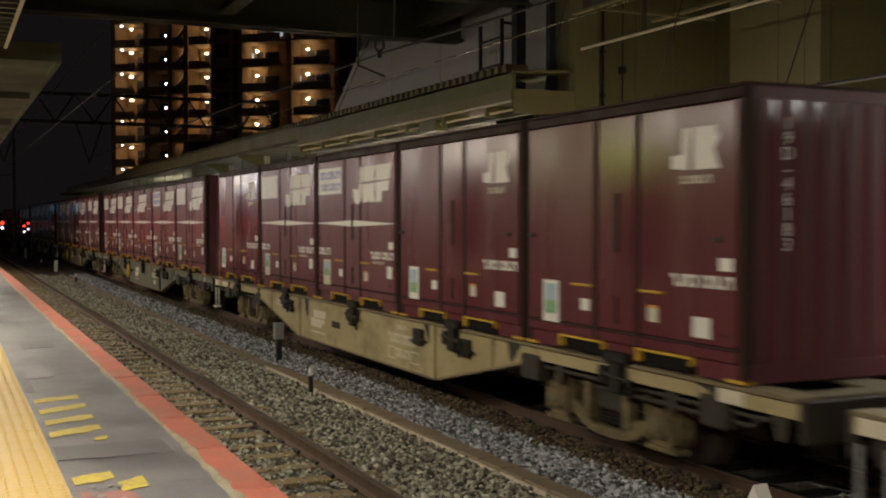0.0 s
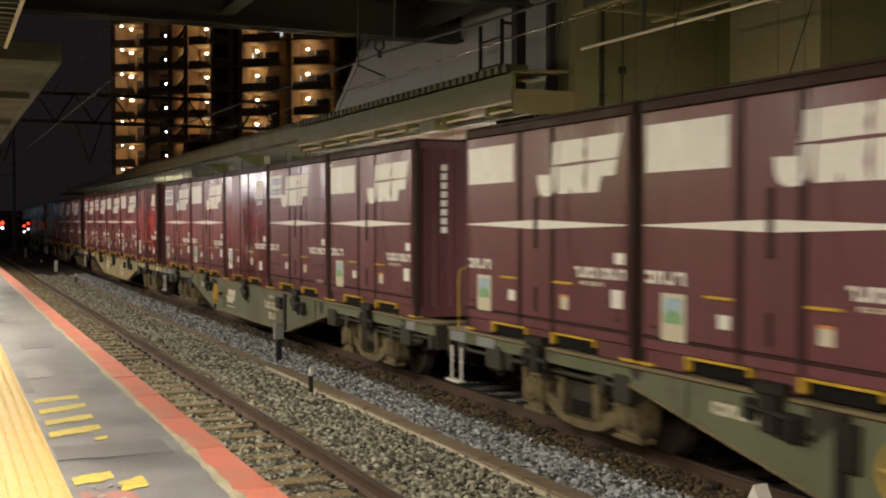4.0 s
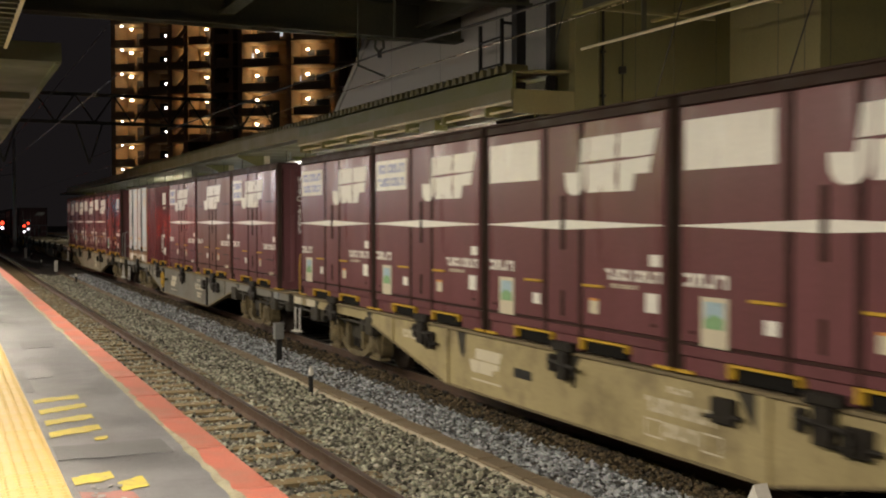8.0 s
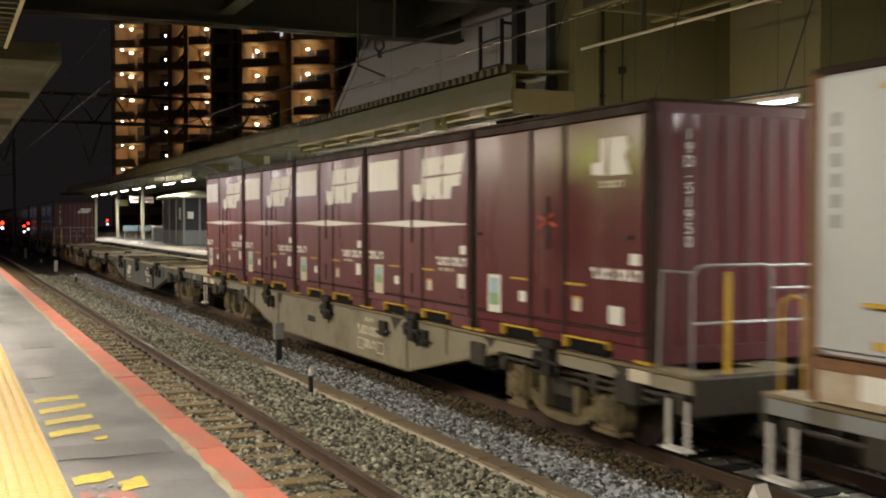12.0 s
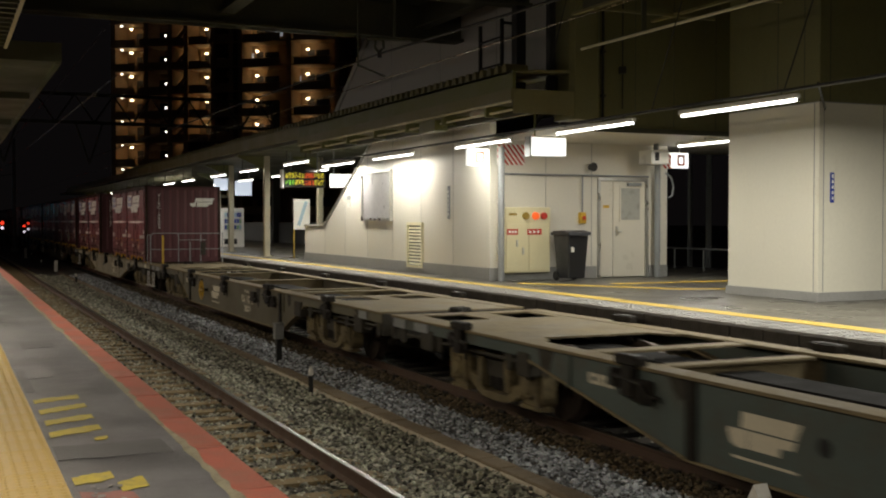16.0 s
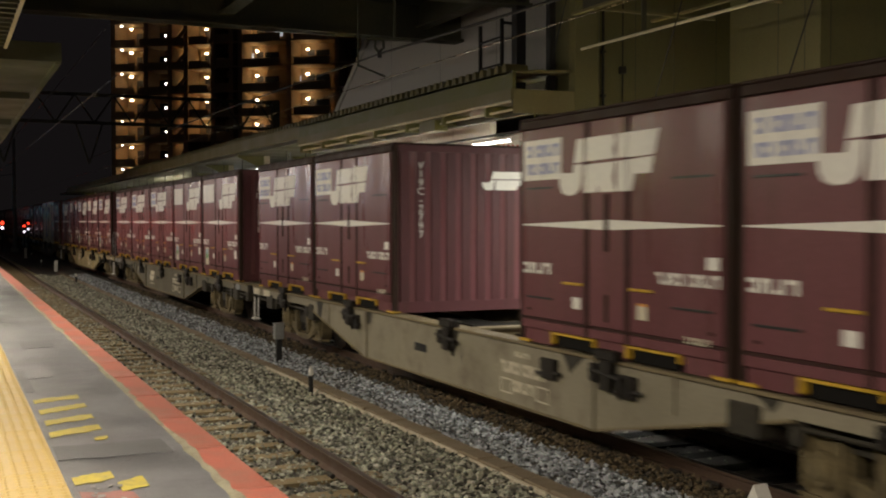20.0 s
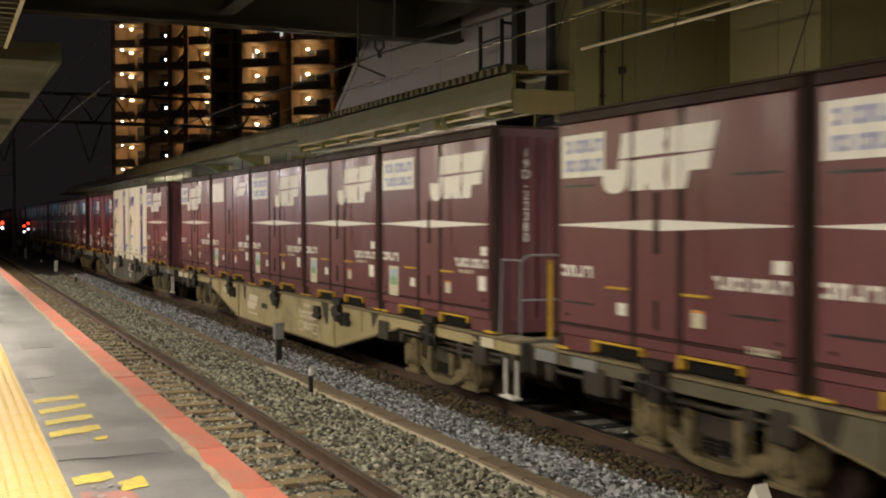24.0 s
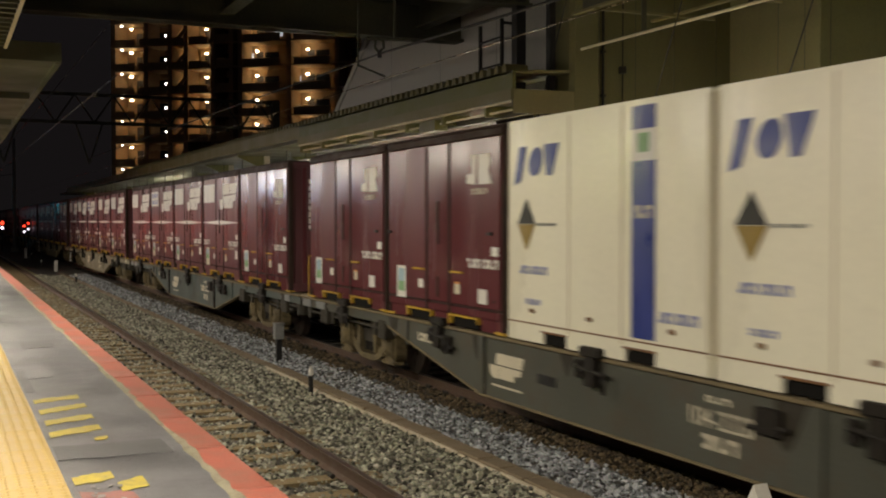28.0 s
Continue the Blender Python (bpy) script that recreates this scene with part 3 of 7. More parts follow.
# ---- stair building on the far platform ----
hall = thing("stair_building", "pale panelled stair building standing on the far platform", "station building", kind="structure")
part("side_wall", prism(B(), [(20.4, 1.1), (33.18, 1.1), (33.18, 2.18), (31.2, 2.18), (26.6, 4.72), (20.4, 4.72)], "x", 10.3, 10.45), "wall", hall, "pale panelled wall rising with the stair")
part("far_side_wall", prism(B(), [(20.4, 1.1), (33.18, 1.1), (33.18, 2.18), (31.2, 2.18), (26.6, 4.72), (20.4, 4.72)], "x", 14.57, 14.72), "wall", hall)
bm = B()
for x0, z0, x1, z1 in ((10.45, 1.1, 12.9, 4.0), (14.2, 1.1, 14.57, 4.0), (12.9, 3.27, 14.2, 4.0)):
    box(bm, x0, 20.4, z0, x1, 20.55, z1)
part("front_wall", bm, "wall", hall, "pale panelled front wall with a doorway")
part("skirting", bx(10.28, 20.38, 1.1, 10.3, 33.2, 1.36), "skirt", hall, "grey skirting")
part("skirting", box(bx(10.3, 20.38, 1.1, 12.88, 20.4, 1.36), 14.22, 20.38, 1.1, 14.72, 20.4, 1.36), "skirt", hall, "grey skirting")
part("stair_soffit", prism(B(), [(33.0, 1.1), (33.0, 1.3), (24.0, 6.3), (20.6, 6.3), (20.6, 6.1), (23.9, 6.1)], "x", 10.46, 14.56), "stair_wall", hall)
bm = B()
for y in (22.2, 24.0, 25.8, 27.6, 29.4, 31.2):
    box(bm, 10.296, y - 0.006, 1.37, 10.3, y + 0.006, min(4.6, 2.18 + max(0, (31.2 - y)) * 0.55))
part("panel_joint", bm, "skirt", hall)
bm = B()
for x in (11.62, 12.75):
    box(bm, x - 0.005, 20.396, 1.37, x + 0.005, 20.4, 4.0)
part("panel_joint", bm, "skirt", hall)
rim = B()
a, b = Vector((10.29, 31.3, 2.2)), Vector((10.29, 26.6, 4.78))
rod(rim, a, b, 0.035, 6)
rod(rim, (10.29, 33.18, 2.2), a, 0.035, 6)
part("handrail_cap", rim, "alu", hall, "thin metal capping")
# ceiling in front of the building and over the pillar gap
solid("ceiling_front", bx(10.85, 17.45, 4.0, 18.5, 22.6, 4.14), "wall", "pale ceiling in front of the stair building", kind="structure")
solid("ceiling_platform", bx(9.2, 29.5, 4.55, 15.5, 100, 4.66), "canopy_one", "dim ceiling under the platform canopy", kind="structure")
# upper stair enclosure above the canopy
up = thing("stair_enclosure", "grey clad stair enclosure rising to the footbridge", "station building", kind="structure")
part("side_panel", prism(B(), [(31.6, 4.7), (26.4, 8.12), (17.6, 8.12), (17.6, 4.7)], "x", 10.35, 10.5), "stair_wall", up, "grey cladding with a slanted end")
part("slanted_trim", prism(B(), [(31.6, 4.7), (26.4, 8.12), (26.05, 8.12), (31.25, 4.7)], "x", 10.31, 10.35), "stair_wall", up, "raised slanted edge trim")
bm = B()
for y in (20.2, 23.0, 26.0):
    box(bm, 10.344, y - 0.008, 4.7, 10.35, y + 0.008, 8.0)
part("panel_joint", bm, "skirt", up)
part("end_panel", prism(B(), [(10.5, 4.7), (14.5, 4.7), (14.5, 8.1), (10.5, 8.1)], "y", 28.5, 28.6), "stair_wall", up)
rung = thing("wall_ladder", "dark steel ladder frame fixed on the stair enclosure", "ladder", kind="")
for y in (19.35, 20.3):
    part("stile", bx(10.0, y - 0.03, 5.15, 10.06, y + 0.03, 6.3), "wire", rung)
for z in (5.42, 5.95):
    part("rung", rod(B(), (10.03, 19.35, z), (10.03, 20.3, z), 0.022, 6), "wire", rung)
part("bracket", bx(10.0, 19.33, 6.2, 10.35, 19.37, 6.25), "wire", rung)
part("bracket", bx(10.0, 20.28, 5.2, 10.35, 20.32, 5.25), "wire", rung)
# steel post against the enclosure
solid("steel_post", box(bx(9.9, 18.5, 4.6, 10.1, 18.7, 6.6), 9.86, 18.46, 4.6, 10.14, 18.74, 4.66), "wire", "dark steel post under the footbridge", "post")
solid("steel_post", bx(10.0, 17.42, 4.6, 10.12, 17.56, 6.6), "wire", "dark steel post under the footbridge", "post")

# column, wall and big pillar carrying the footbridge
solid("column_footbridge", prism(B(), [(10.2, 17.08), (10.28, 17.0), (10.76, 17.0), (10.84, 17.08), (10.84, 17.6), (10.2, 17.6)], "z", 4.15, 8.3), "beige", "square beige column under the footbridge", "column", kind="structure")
wa = thing("wall_upper", "beige wall above the platform ceiling, its dim light painted in", "wall", kind="structure")
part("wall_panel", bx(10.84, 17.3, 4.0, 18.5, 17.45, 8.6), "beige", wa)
for x in (11.75, 12.62, 13.6):
    part("wall_joint", bx(x, 17.294, 4.1, x + 0.01, 17.3, 8.6), "girder", wa)
part("lower_edge", bx(10.84, 17.25, 3.97, 18.5, 17.31, 4.06), "girder", wa, "dark lower edge")
pil = thing("pillar_large", "broad pale panelled pillar standing on the platform", "pillar", kind="structure")
part("shaft", bx(12.2, 13.02, 1.1, 18.4, 15.15, 4.15), "pillar", pil, "pale panelled shaft")
# same paint as the shaft below, darkened because no lamp reaches it
part("upper_shaft", bx(12.204, 13.024, 4.15, 18.396, 15.146, 8.6), "beige", pil, "beige upper shaft, its unlit tone painted in")
part("base_trim", bx(12.17, 12.99, 1.1, 18.4, 15.18, 1.24), "skirt", pil, "grey base trim")
bm = B()
for x in (12.28, 13.5):
    box(bm, x, 13.014, 1.25, x + 0.012, 13.02, 4.15)
box(bm, 12.194, 13.12, 1.25, 12.2, 13.132, 4.15)
box(bm, 12.194, 13.02, 4.15, 12.2, 15.15, 4.165)
box(bm, 12.2, 13.014, 4.15, 18.0, 13.02, 4.165)
part("panel_joint", bm, "skirt", pil)
bm = B()
for y in (13.35, 13.95):
    box(bm, 12.199, y, 4.17, 12.203, y + 0.014, 8.6)
box(bm, 12.4, 13.02, 4.17, 12.414, 13.023, 8.6)
part("panel_joint", bm, "girder", pil)
part("corner_trim", bx(12.19, 13.01, 1.24, 12.26, 13.08, 4.15), "pillar", pil)

# thin hanging rods and cable rack for the tubes
rack = thing("cable_rack", "dark cable rack hanging on rods above the platform tubes", "cable rack")
part("tray", bx(9.75, -4.0, 3.985, 9.87, 30.0, 4.015), "wire", rack)
for y in (-1.0, 4.0, 8.6, 11.1, 14.0, 17.6):
    part("hanger", rod(B(), (9.81, y, 4.015), (9.95, y - 1.25, 7.0), 0.010, 5), "wire", rack)
part("tray_branch", rod(B(), (9.81, 10.5, 4.03), (12.19, 12.9, 4.03), 0.018, 6), "wire", rack)

# ---- footbridge over the tracks ----
fb = thing("footbridge", "dark steel footbridge spanning the tracks and platforms", "footbridge", kind="structure")
part("deck", bx(-12, -16, 6.95, 10.2, 22.1, 7.2), "girder", fb)
part("edge_girder", box(bx(-12, 21.9, 6.22, 18.5, 22.05, 8.4), -12, 21.75, 6.22, 18.5, 22.2, 6.28), "girder", fb, "dark edge girder")
for y in (2.0, 6.5, 11.0, 15.6, 18.6):
    part("cross_girder", box(bx(-12, y - 0.06, 6.45, 10.2, y + 0.06, 6.95), -12, y - 0.18, 6.4, 10.2, y + 0.18, 6.45), "girder", fb)
for x in (-3.0, 1.5, 5.2, 9.4):
    part("long_girder", box(bx(x - 0.05, -16, 6.5, x + 0.05, 22.1, 6.95), x - 0.15, -16, 6.46, x + 0.15, 22.1, 6.5), "girder", fb)
part("side_girder", bx(10.0, -16, 5.95, 10.2, 16.3, 8.4), "girder", fb, "dark side girder")
part("roof", bx(-12, -16, 8.6, 18.5, 22.2, 8.8), "girder", fb)
con = thing("conduit", "pale straight conduit under the footbridge's side girder", "conduit")
part("pipe", rod(B(), (9.98, 5.0, 5.27), (9.98, 16.3, 5.27), 0.024, 8), "conduit", con)
for y in (7, 9.5, 12, 14.5):
    part("clamp", bx(9.97, y - 0.012, 5.24, 10.05, y + 0.012, 5.95), "girder", con)
fr = thing("service_frame", "dull steel service frame with brackets under the footbridge", "frame")
for y in (10.0, 11.6, 13.2, 14.8):
    part("bracket", bx(9.3, y - 0.025, 5.63, 11.6, y + 0.025, 5.67), "canopy", fr)
part("rail", bx(9.35, 9.5, 5.68, 9.43, 15.6, 5.72), "canopy", fr)
part("rail", bx(10.9, 10.0, 5.68, 10.98, 15.6, 5.72), "canopy", fr)
vp = thing("wall_pipe", "dark vertical pipe on the beige wall with a small box", "pipe")
part("pipe", rod(B(), (11.0, 17.22, 4.1), (11.0, 17.22, 6.6), 0.028, 6), "wire", vp)
part("pipe", rod(B(), (11.45, 17.26, 4.4), (11.45, 17.26, 6.6), 0.014, 6), "wire", vp)
part("junction", bx(11.38, 17.2, 5.05, 11.5, 17.3, 5.18, bev=0.01), "wire", vp)
for z in (4.6, 5.4):
    part("clip", bx(10.96, 17.18, z, 11.04, 17.3, z + 0.04), "wire", vp)

# ---- far platform canopy ----
can = thing("platform_canopy", "olive sheet-metal canopy over the far platform", "canopy", kind="structure")
part("fascia", bx(9.0, 29.5, 4.62, 9.08, 92, 4.9), "canopy", can, "olive sheet fascia")
part("roof_sheet", prism(B(), [(9.0, 4.9), (15.6, 5.25), (15.6, 5.3), (9.0, 4.95)], "y", 17.62, 92), "canopy", can)
part("roof_sheet", prism(B(), [(9.0, 4.9), (10.18, 4.963), (10.18, 5.013), (9.0, 4.95)], "y", 17.0, 17.618), "canopy", can)
bm = B()
for i in range(150):
    y = 17.2 + i * 0.3
    prism(bm, [(y, 4.95), (y + 0.18, 4.95), (y + 0.14, 5.09), (y + 0.04, 5.09)], "x", 9.0 + 0.004, 9.45)
tagged(part("roof_ribs", bm, "canopy", can, "row of folded roof ribs"), kind="stuff")
part("near_fascia", bx(9.0, 16.95, 4.62, 9.06, 29.5, 4.95), "canopy_green", can, "greenish sheet fascia")
gut = thing("gutter_box", "long pale box gutter hanging under the canopy edge", "gutter", kind="structure")
part("box", bx(8.95, 16.92, 4.43, 10.15, 29.5, 4.62), "canopy", gut)
part("end_plate", bx(8.98, 16.9, 4.2, 10.2, 16.92, 4.62), "canopy", gut)
part("lower_beam", bx(9.3, 17.0, 4.2, 9.42, 29.5, 4.3), "girder", gut)
for z, x in ((4.40, 8.96), (4.28, 9.1)):
    part("pipe", rod(B(), (x, 16.95, z), (x, 29.4, z), 0.022, 6), "conduit", gut, "pale pipe")
for y in np.arange(18.0, 29.5, 1.9):
    part("hanger", bx(9.0, y, 4.22, 9.6, y + 0.05, 4.43), "canopy_green", gut)
part("junction", bx(8.97, 20.2, 4.14, 9.25, 21.0, 4.36), "canopy_green", gut, "green junction box")
for x, y in ((10.12, 37.0), (10.5, 43.7), (12.0, 36.9), (11.8, 51.6), (12.0, 74.4), (12.0, 85.8), (11.0, 90.5)):
    p = thing("canopy_post", "cream steel post holding the platform canopy", "post", pose(x, y, 1.1), "canopy posts")
    part("shaft", box(bx(-0.1, -0.1, 0, 0.1, 0.1, 3.45, bev=0.015), -0.16, -0.16, 0, 0.16, 0.16, 0.05), "post", p)
    part("bracket", prism(B(), [(-0.1, 3.0), (-1.0, 3.4), (-1.0, 3.48), (0.1, 3.48), (0.1, 3.0)], "y", -0.05, 0.05), "canopy_green", p, "greenish bracket arm")

# ---- near platform roof pieces ----
c1 = thing("near_canopy", "grey green canopy over the camera's platform", "canopy", kind="structure")
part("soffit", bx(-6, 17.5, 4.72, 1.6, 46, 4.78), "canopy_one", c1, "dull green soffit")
part("fascia", bx(1.56, 17.45, 4.68, 1.64, 46, 4.95), "canopy_one", c1)
part("end_fascia", bx(-6, 17.38, 4.70, 1.64, 17.45, 4.98), "canopy_one", c1, "dull end fascia")
for y in (22, 28, 34, 40):
    part("rafter", bx(-6, y - 0.06, 4.6, 1.5, y + 0.06, 4.72), "canopy_one", c1)
nr = thing("ribbed_roof_edge", "ribbed pale roof sheet edge over the camera's platform", "canopy", kind="structure")
part("roof_sheet", bx(-5, -12, 4.66, 0.62, 15.2, 4.7), "canopy_one", nr)
for i in range(24):
    part("rib", bx(0.30, 8.2 + i * 0.3, 4.56, 0.76, 8.28 + i * 0.3, 4.66), "canopy_one", nr)
part("edge", bx(0.74, 8, 4.55, 0.78, 15.3, 4.62), "conduit", nr, "pale edge strip")

# ---- overhead wires and gantry ----
def wire(name, a, b, r, material, label):
    return solid(name, rod(B(), a, b, r, 6), material, label, "overhead wire")


wire("contact_wire", (TX, 0.0, 4.86), (TX, 120, 5.0), 0.008, "copper", "thin shiny contact wire above the train")
wire("messenger_wire", (TX, 3.0, 4.93), (TX - 0.2, 18.2, 5.27), 0.022, "wire", "dark messenger wire above the train")
wire("messenger_wire", (TX - 0.2, 18.2, 5.27), (TX, 61.9, 5.7), 0.016, "wire", "dark messenger wire above the train")
wire("contact_wire", (NX - 0.02, 20.9, 5.0), (NX - 0.2, 90, 5.0), 0.010, "wire", "contact wire above the near track")
wire("messenger_wire", (NX, 22.5, 6.1), (NX, 90, 6.0), 0.014, "wire", "messenger wire above the near track")
hg = thing("wire_hanger", "dark insulator clamp and arm holding the messenger wire", "wire hanger")
part("bar", rod(B(), (6.78, 18.2, 5.52), (7.6, 18.2, 5.55), 0.03, 8), "girder", hg)
part("arm", rod(B(), (7.12, 18.2, 4.88), (6.6, 18.2, 5.05), 0.02, 6), "girder", hg)
part("clamp", bent(B(), [(6.95, 18.2, 5.52), (6.93, 18.2, 5.38), (7.0, 18.2, 5.30), (7.1, 18.2, 5.38), (7.08, 18.2, 5.52)], 0.025), "girder", hg)
part("insulator", rod(B(), (7.02, 18.2, 5.32), (7.02, 18.2, 5.2), 0.04, 10), "wire", hg)
part("drop_rod", rod(B(), (7.3, 18.2, 5.55), (7.3, 18.2, 6.45), 0.025, 6), "girder", hg)
part("drop_rod", rod(B(), (6.62, 18.2, 5.04), (6.62, 18.2, 6.45), 0.018, 6), "girder", hg)

gan = thing("catenary_gantry", "dark lattice steel gantry across the tracks", "gantry")
for x in (-4.5, 17.5):
    part("mast", bx(x - 0.2, 61.8, -0.5, x + 0.2, 62.2, 9.2), "girder", gan)
for z in (7.6, 9.1):
    part("chord", bx(-4.5, 61.9, z - 0.08, 17.5, 62.1, z + 0.08), "girder", gan)
for i in range(11):
    x = -4.5 + i * 2.0
    part("lattice_bar", rod(rod(B(), (x, 62, 7.6), (x + 1.0, 62, 9.1), 0.05, 5), (x + 1.0, 62, 9.1), (x + 2.0, 62, 7.6), 0.05, 5), "girder", gan)
for x in (NX, TX):
    part("hanger", bent(B(), [(x - 0.7, 62, 7.6), (x, 62, 5.4), (x + 0.7, 62, 7.6)], 0.05), "girder", gan)

# ---- signals and far dark fence ----
for x, y, z, s in ((4.62, 101.0, 2.15, 1.0), (5.55, 88.0, 1.95, 0.6), (5.72, 86.2, 2.15, 0.5), (16.0, 122.0, 2.4, 0.7)):
    g = thing("signal_lamp", "low line-side signal with red and white lights", "signal", pose(x, y, -0.3), "line-side signals")
    part("post", rod(B(), (0, 0, 0), (0, 0, 2.55), 0.05, 8), "black", g)
    part("head", bx(-0.16, -0.03, 1.75, 0.16, 0.12, 2.75, bev=0.02), "black", g)
    part("red_lens", rod(B(), (0, -0.06, z + 0.3), (0, -0.03, z + 0.3), 0.16 * s, 12), "red_lamp", g, "glowing red lens")
    part("white_lens", rod(B(), (0, -0.06, z - 0.12), (0, -0.03, z - 0.12), 0.14 * s, 12), "white_lamp", g, "glowing white lens")
mast = thing("catenary_mast", "grey round catenary mast beside the far tracks", "mast", pose(5.55, 100.0, -0.3))
part("shaft", rod(B(), (0, 0, 0), (0, 0, 9.6), 0.17, 12, 0.12), "pipe", mast)
part("base", bx(-0.3, -0.3, 0, 0.3, 0.3, 0.35, bev=0.03), "concrete", mast)
part("cantilever", rod(rod(B(), (0, 0, 6.6), (-2.3, 0, 6.2), 0.04, 6), (0, 0, 7.6), (-2.3, 0, 6.25), 0.03, 6), "pipe", mast)
# ---- container train ----
PITCH, LEN, HEIGHT, HALF = 3.80, 3.715, 2.5, 1.225
FIRST, WAGON = 7.13, 20.52     # near face of the first wagon's load at the start; wagon length over couplers


def run(t):
    """Distance that the train has gone, slowing a little."""
    return 8.537 * t - 0.00791 * t * t + 0.000014 * t ** 3 - 0.025 * max(0.0, t - 26.0) ** 2


def decal(name, parent, pts, material, label="", x=-HALF - 0.030, depth=0.004):
    """A thin painted shape on the camera's side of a container: (y, z) points."""
    return part(name, prism(B(), pts, "x", x, x + depth), material, parent, label)


def rect(y0, z0, y1, z1):
    return [(y0, z0), (y1, z0), (y1, z1), (y0, z1)]


def bars(name, parent, y0, y1, z0, z1, n, material, label="", x=-HALF - 0.030):
    """Unreadable writing as plain bars, upright with short cross bars."""
    bm = B()
    w = (y1 - y0) / n
    for i in range(n):
        q, h = y0 + i * w, z1 - z0
        prism(bm, rect(q, z0, q + 0.30 * w, z1), "x", x, x + 0.004)
        if i % 3 != 1:
            prism(bm, rect(q + 0.30 * w, z1 - 0.30 * h, q + 0.78 * w, z1), "x", x, x + 0.004)
        if i % 2:
            prism(bm, rect(q + 0.30 * w, z0, q + 0.74 * w, z0 + 0.30 * h), "x", x, x + 0.004)
        if i % 4 == 2:
            prism(bm, rect(q + 0.52 * w, z0, q + 0.78 * w, z0 + 0.7 * h), "x", x, x + 0.004)
    return tagged(part(name, bm, material, parent, label), kind="stuff")


def hull(c, paint, end_paint, corrugated=False):
    """Body, roof, rails, doors, ends and fork pockets that the boxes share."""
    h = HALF
    e = LEN - 0.03
    part("body", prism(B(), [(0.03, 0), (0.66, 0), (0.66, 0.14), (1.60, 0.14), (1.60, 0), (2.09, 0), (2.09, 0.14), (3.04, 0.14), (3.04, 0), (e, 0),
                             (e, HEIGHT - 0.03), (0.03, HEIGHT - 0.03)], "x", -h + 0.02, h - 0.02), paint, c)
    part("roof", bx(-h - 0.005, 0.0, HEIGHT - 0.03, h + 0.005, LEN, HEIGHT, bev=0.008), "rail_dark", c, "dark grimy roof")
    for y in (0.0, LEN - 0.085):
        for x in (-h, h - 0.085):
            part("corner_post", bx(x, y, 0, x + 0.085, y + 0.085, HEIGHT - 0.03, bev=0.008), "rail_dark" if not corrugated else paint, c)
    part("top_rail", bx(-h - 0.02, 0.02, HEIGHT - 0.13, -h + 0.03, LEN - 0.02, HEIGHT - 0.035, bev=0.008), "rail_dark", c, "dark top rail")
    # ribbed near and far ends
    for y, s, nm in ((0.0, 1, "end_wall"), (LEN, -1, "end_wall")):
        bm = B()
        n = 9
        w = (2 * h - 0.2) / n
        pts = [(-h + 0.09, y + s * 0.05)]
        for i in range(n):
            x = -h + 0.1 + i * w
            pts += [(x + 0.02, y + s * 0.012), (x + w * 0.62, y + s * 0.012), (x + w * 0.74, y + s * 0.045), (x + w * 0.94, y + s * 0.045)]
        pts += [(h - 0.09, y + s * 0.05), (h - 0.09, y + s * 0.07), (-h + 0.09, y + s * 0.07)]
        prism(bm, pts, "z", 0.16, HEIGHT - 0.13)
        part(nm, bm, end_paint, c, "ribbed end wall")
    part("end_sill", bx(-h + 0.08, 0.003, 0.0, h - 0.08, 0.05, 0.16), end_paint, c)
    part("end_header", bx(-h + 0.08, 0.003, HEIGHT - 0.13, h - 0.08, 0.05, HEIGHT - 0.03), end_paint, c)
    for y in (0.70, 2.13):
        bm = B()
        for a, b, e, f in ((0, 0.07, 0.025, 0.155), (0.81, 0.03, 0.86, 0.155), (0.025, 0.130, 0.81, 0.155)):
            box(bm, -h - 0.018, y + a, b, -h + 0.05, y + e, f)
        part("fork_pocket", bm, "yellow", c, "yellow painted fork pocket")
        # black sheet paints the shade inside the pocket
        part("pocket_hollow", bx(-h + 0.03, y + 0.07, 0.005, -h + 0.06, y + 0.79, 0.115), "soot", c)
    for y in (0.0, LEN - 0.24):
        part("corner_foot", bx(-h - 0.012, y, 0, -h + 0.1, y + 0.24, 0.028), "yellow", c, "worn yellow corner foot")


def side_doors(c, paint):
    h = HALF
    for y0, y1, nm in ((0.09, 1.475, "side_door"), (2.305, LEN - 0.09, "side_door"), (1.575, 2.205, "centre_panel")):
        part(nm, bx(-h - 0.024, y0, 0.29, -h + 0.02, y1, HEIGHT - 0.14, bev=0.007), paint, c)
    for y in (1.525, 2.255):
        part("door_post", bx(-h - 0.03, y - 0.034, 0.16, -h + 0.02, y + 0.034, HEIGHT - 0.135, bev=0.012), "seal", c, "dark rubber-edged post")
    part("sill_gap", bx(-h - 0.004, 0.09, 0.258, -h + 0.02, LEN - 0.09, 0.284), "seal", c)
    part("apron", bx(-h - 0.016, 0.09, 0.165, -h + 0.02, LEN - 0.09, 0.255), paint, c)
    for y0, y1 in ((1.08, 1.46), (2.31, 2.70)):
        part("door_handle", bx(-h - 0.05, y0, 0.685, -h - 0.024, y1, 0.712, bev=0.006), "yellow", c, "yellow lever handle")
    part("lock_bar", bx(-h - 0.036, 1.83, 1.05, -h - 0.022, 1.92, 1.62, bev=0.006), "seal", c, "dark lock bar")
    for y0, z0 in ((3.42, 0.36), (0.2, 0.37)):
        part("drain_hole", bx(-h - 0.027, y0, z0, -h - 0.02, y0 + 0.07, z0 + 0.03), "seal", c)
    part("lock_bar", bx(-h - 0.034, 1.85, 0.35, -h - 0.022, 1.91, 0.62, bev=0.006), "rail_dark", c)


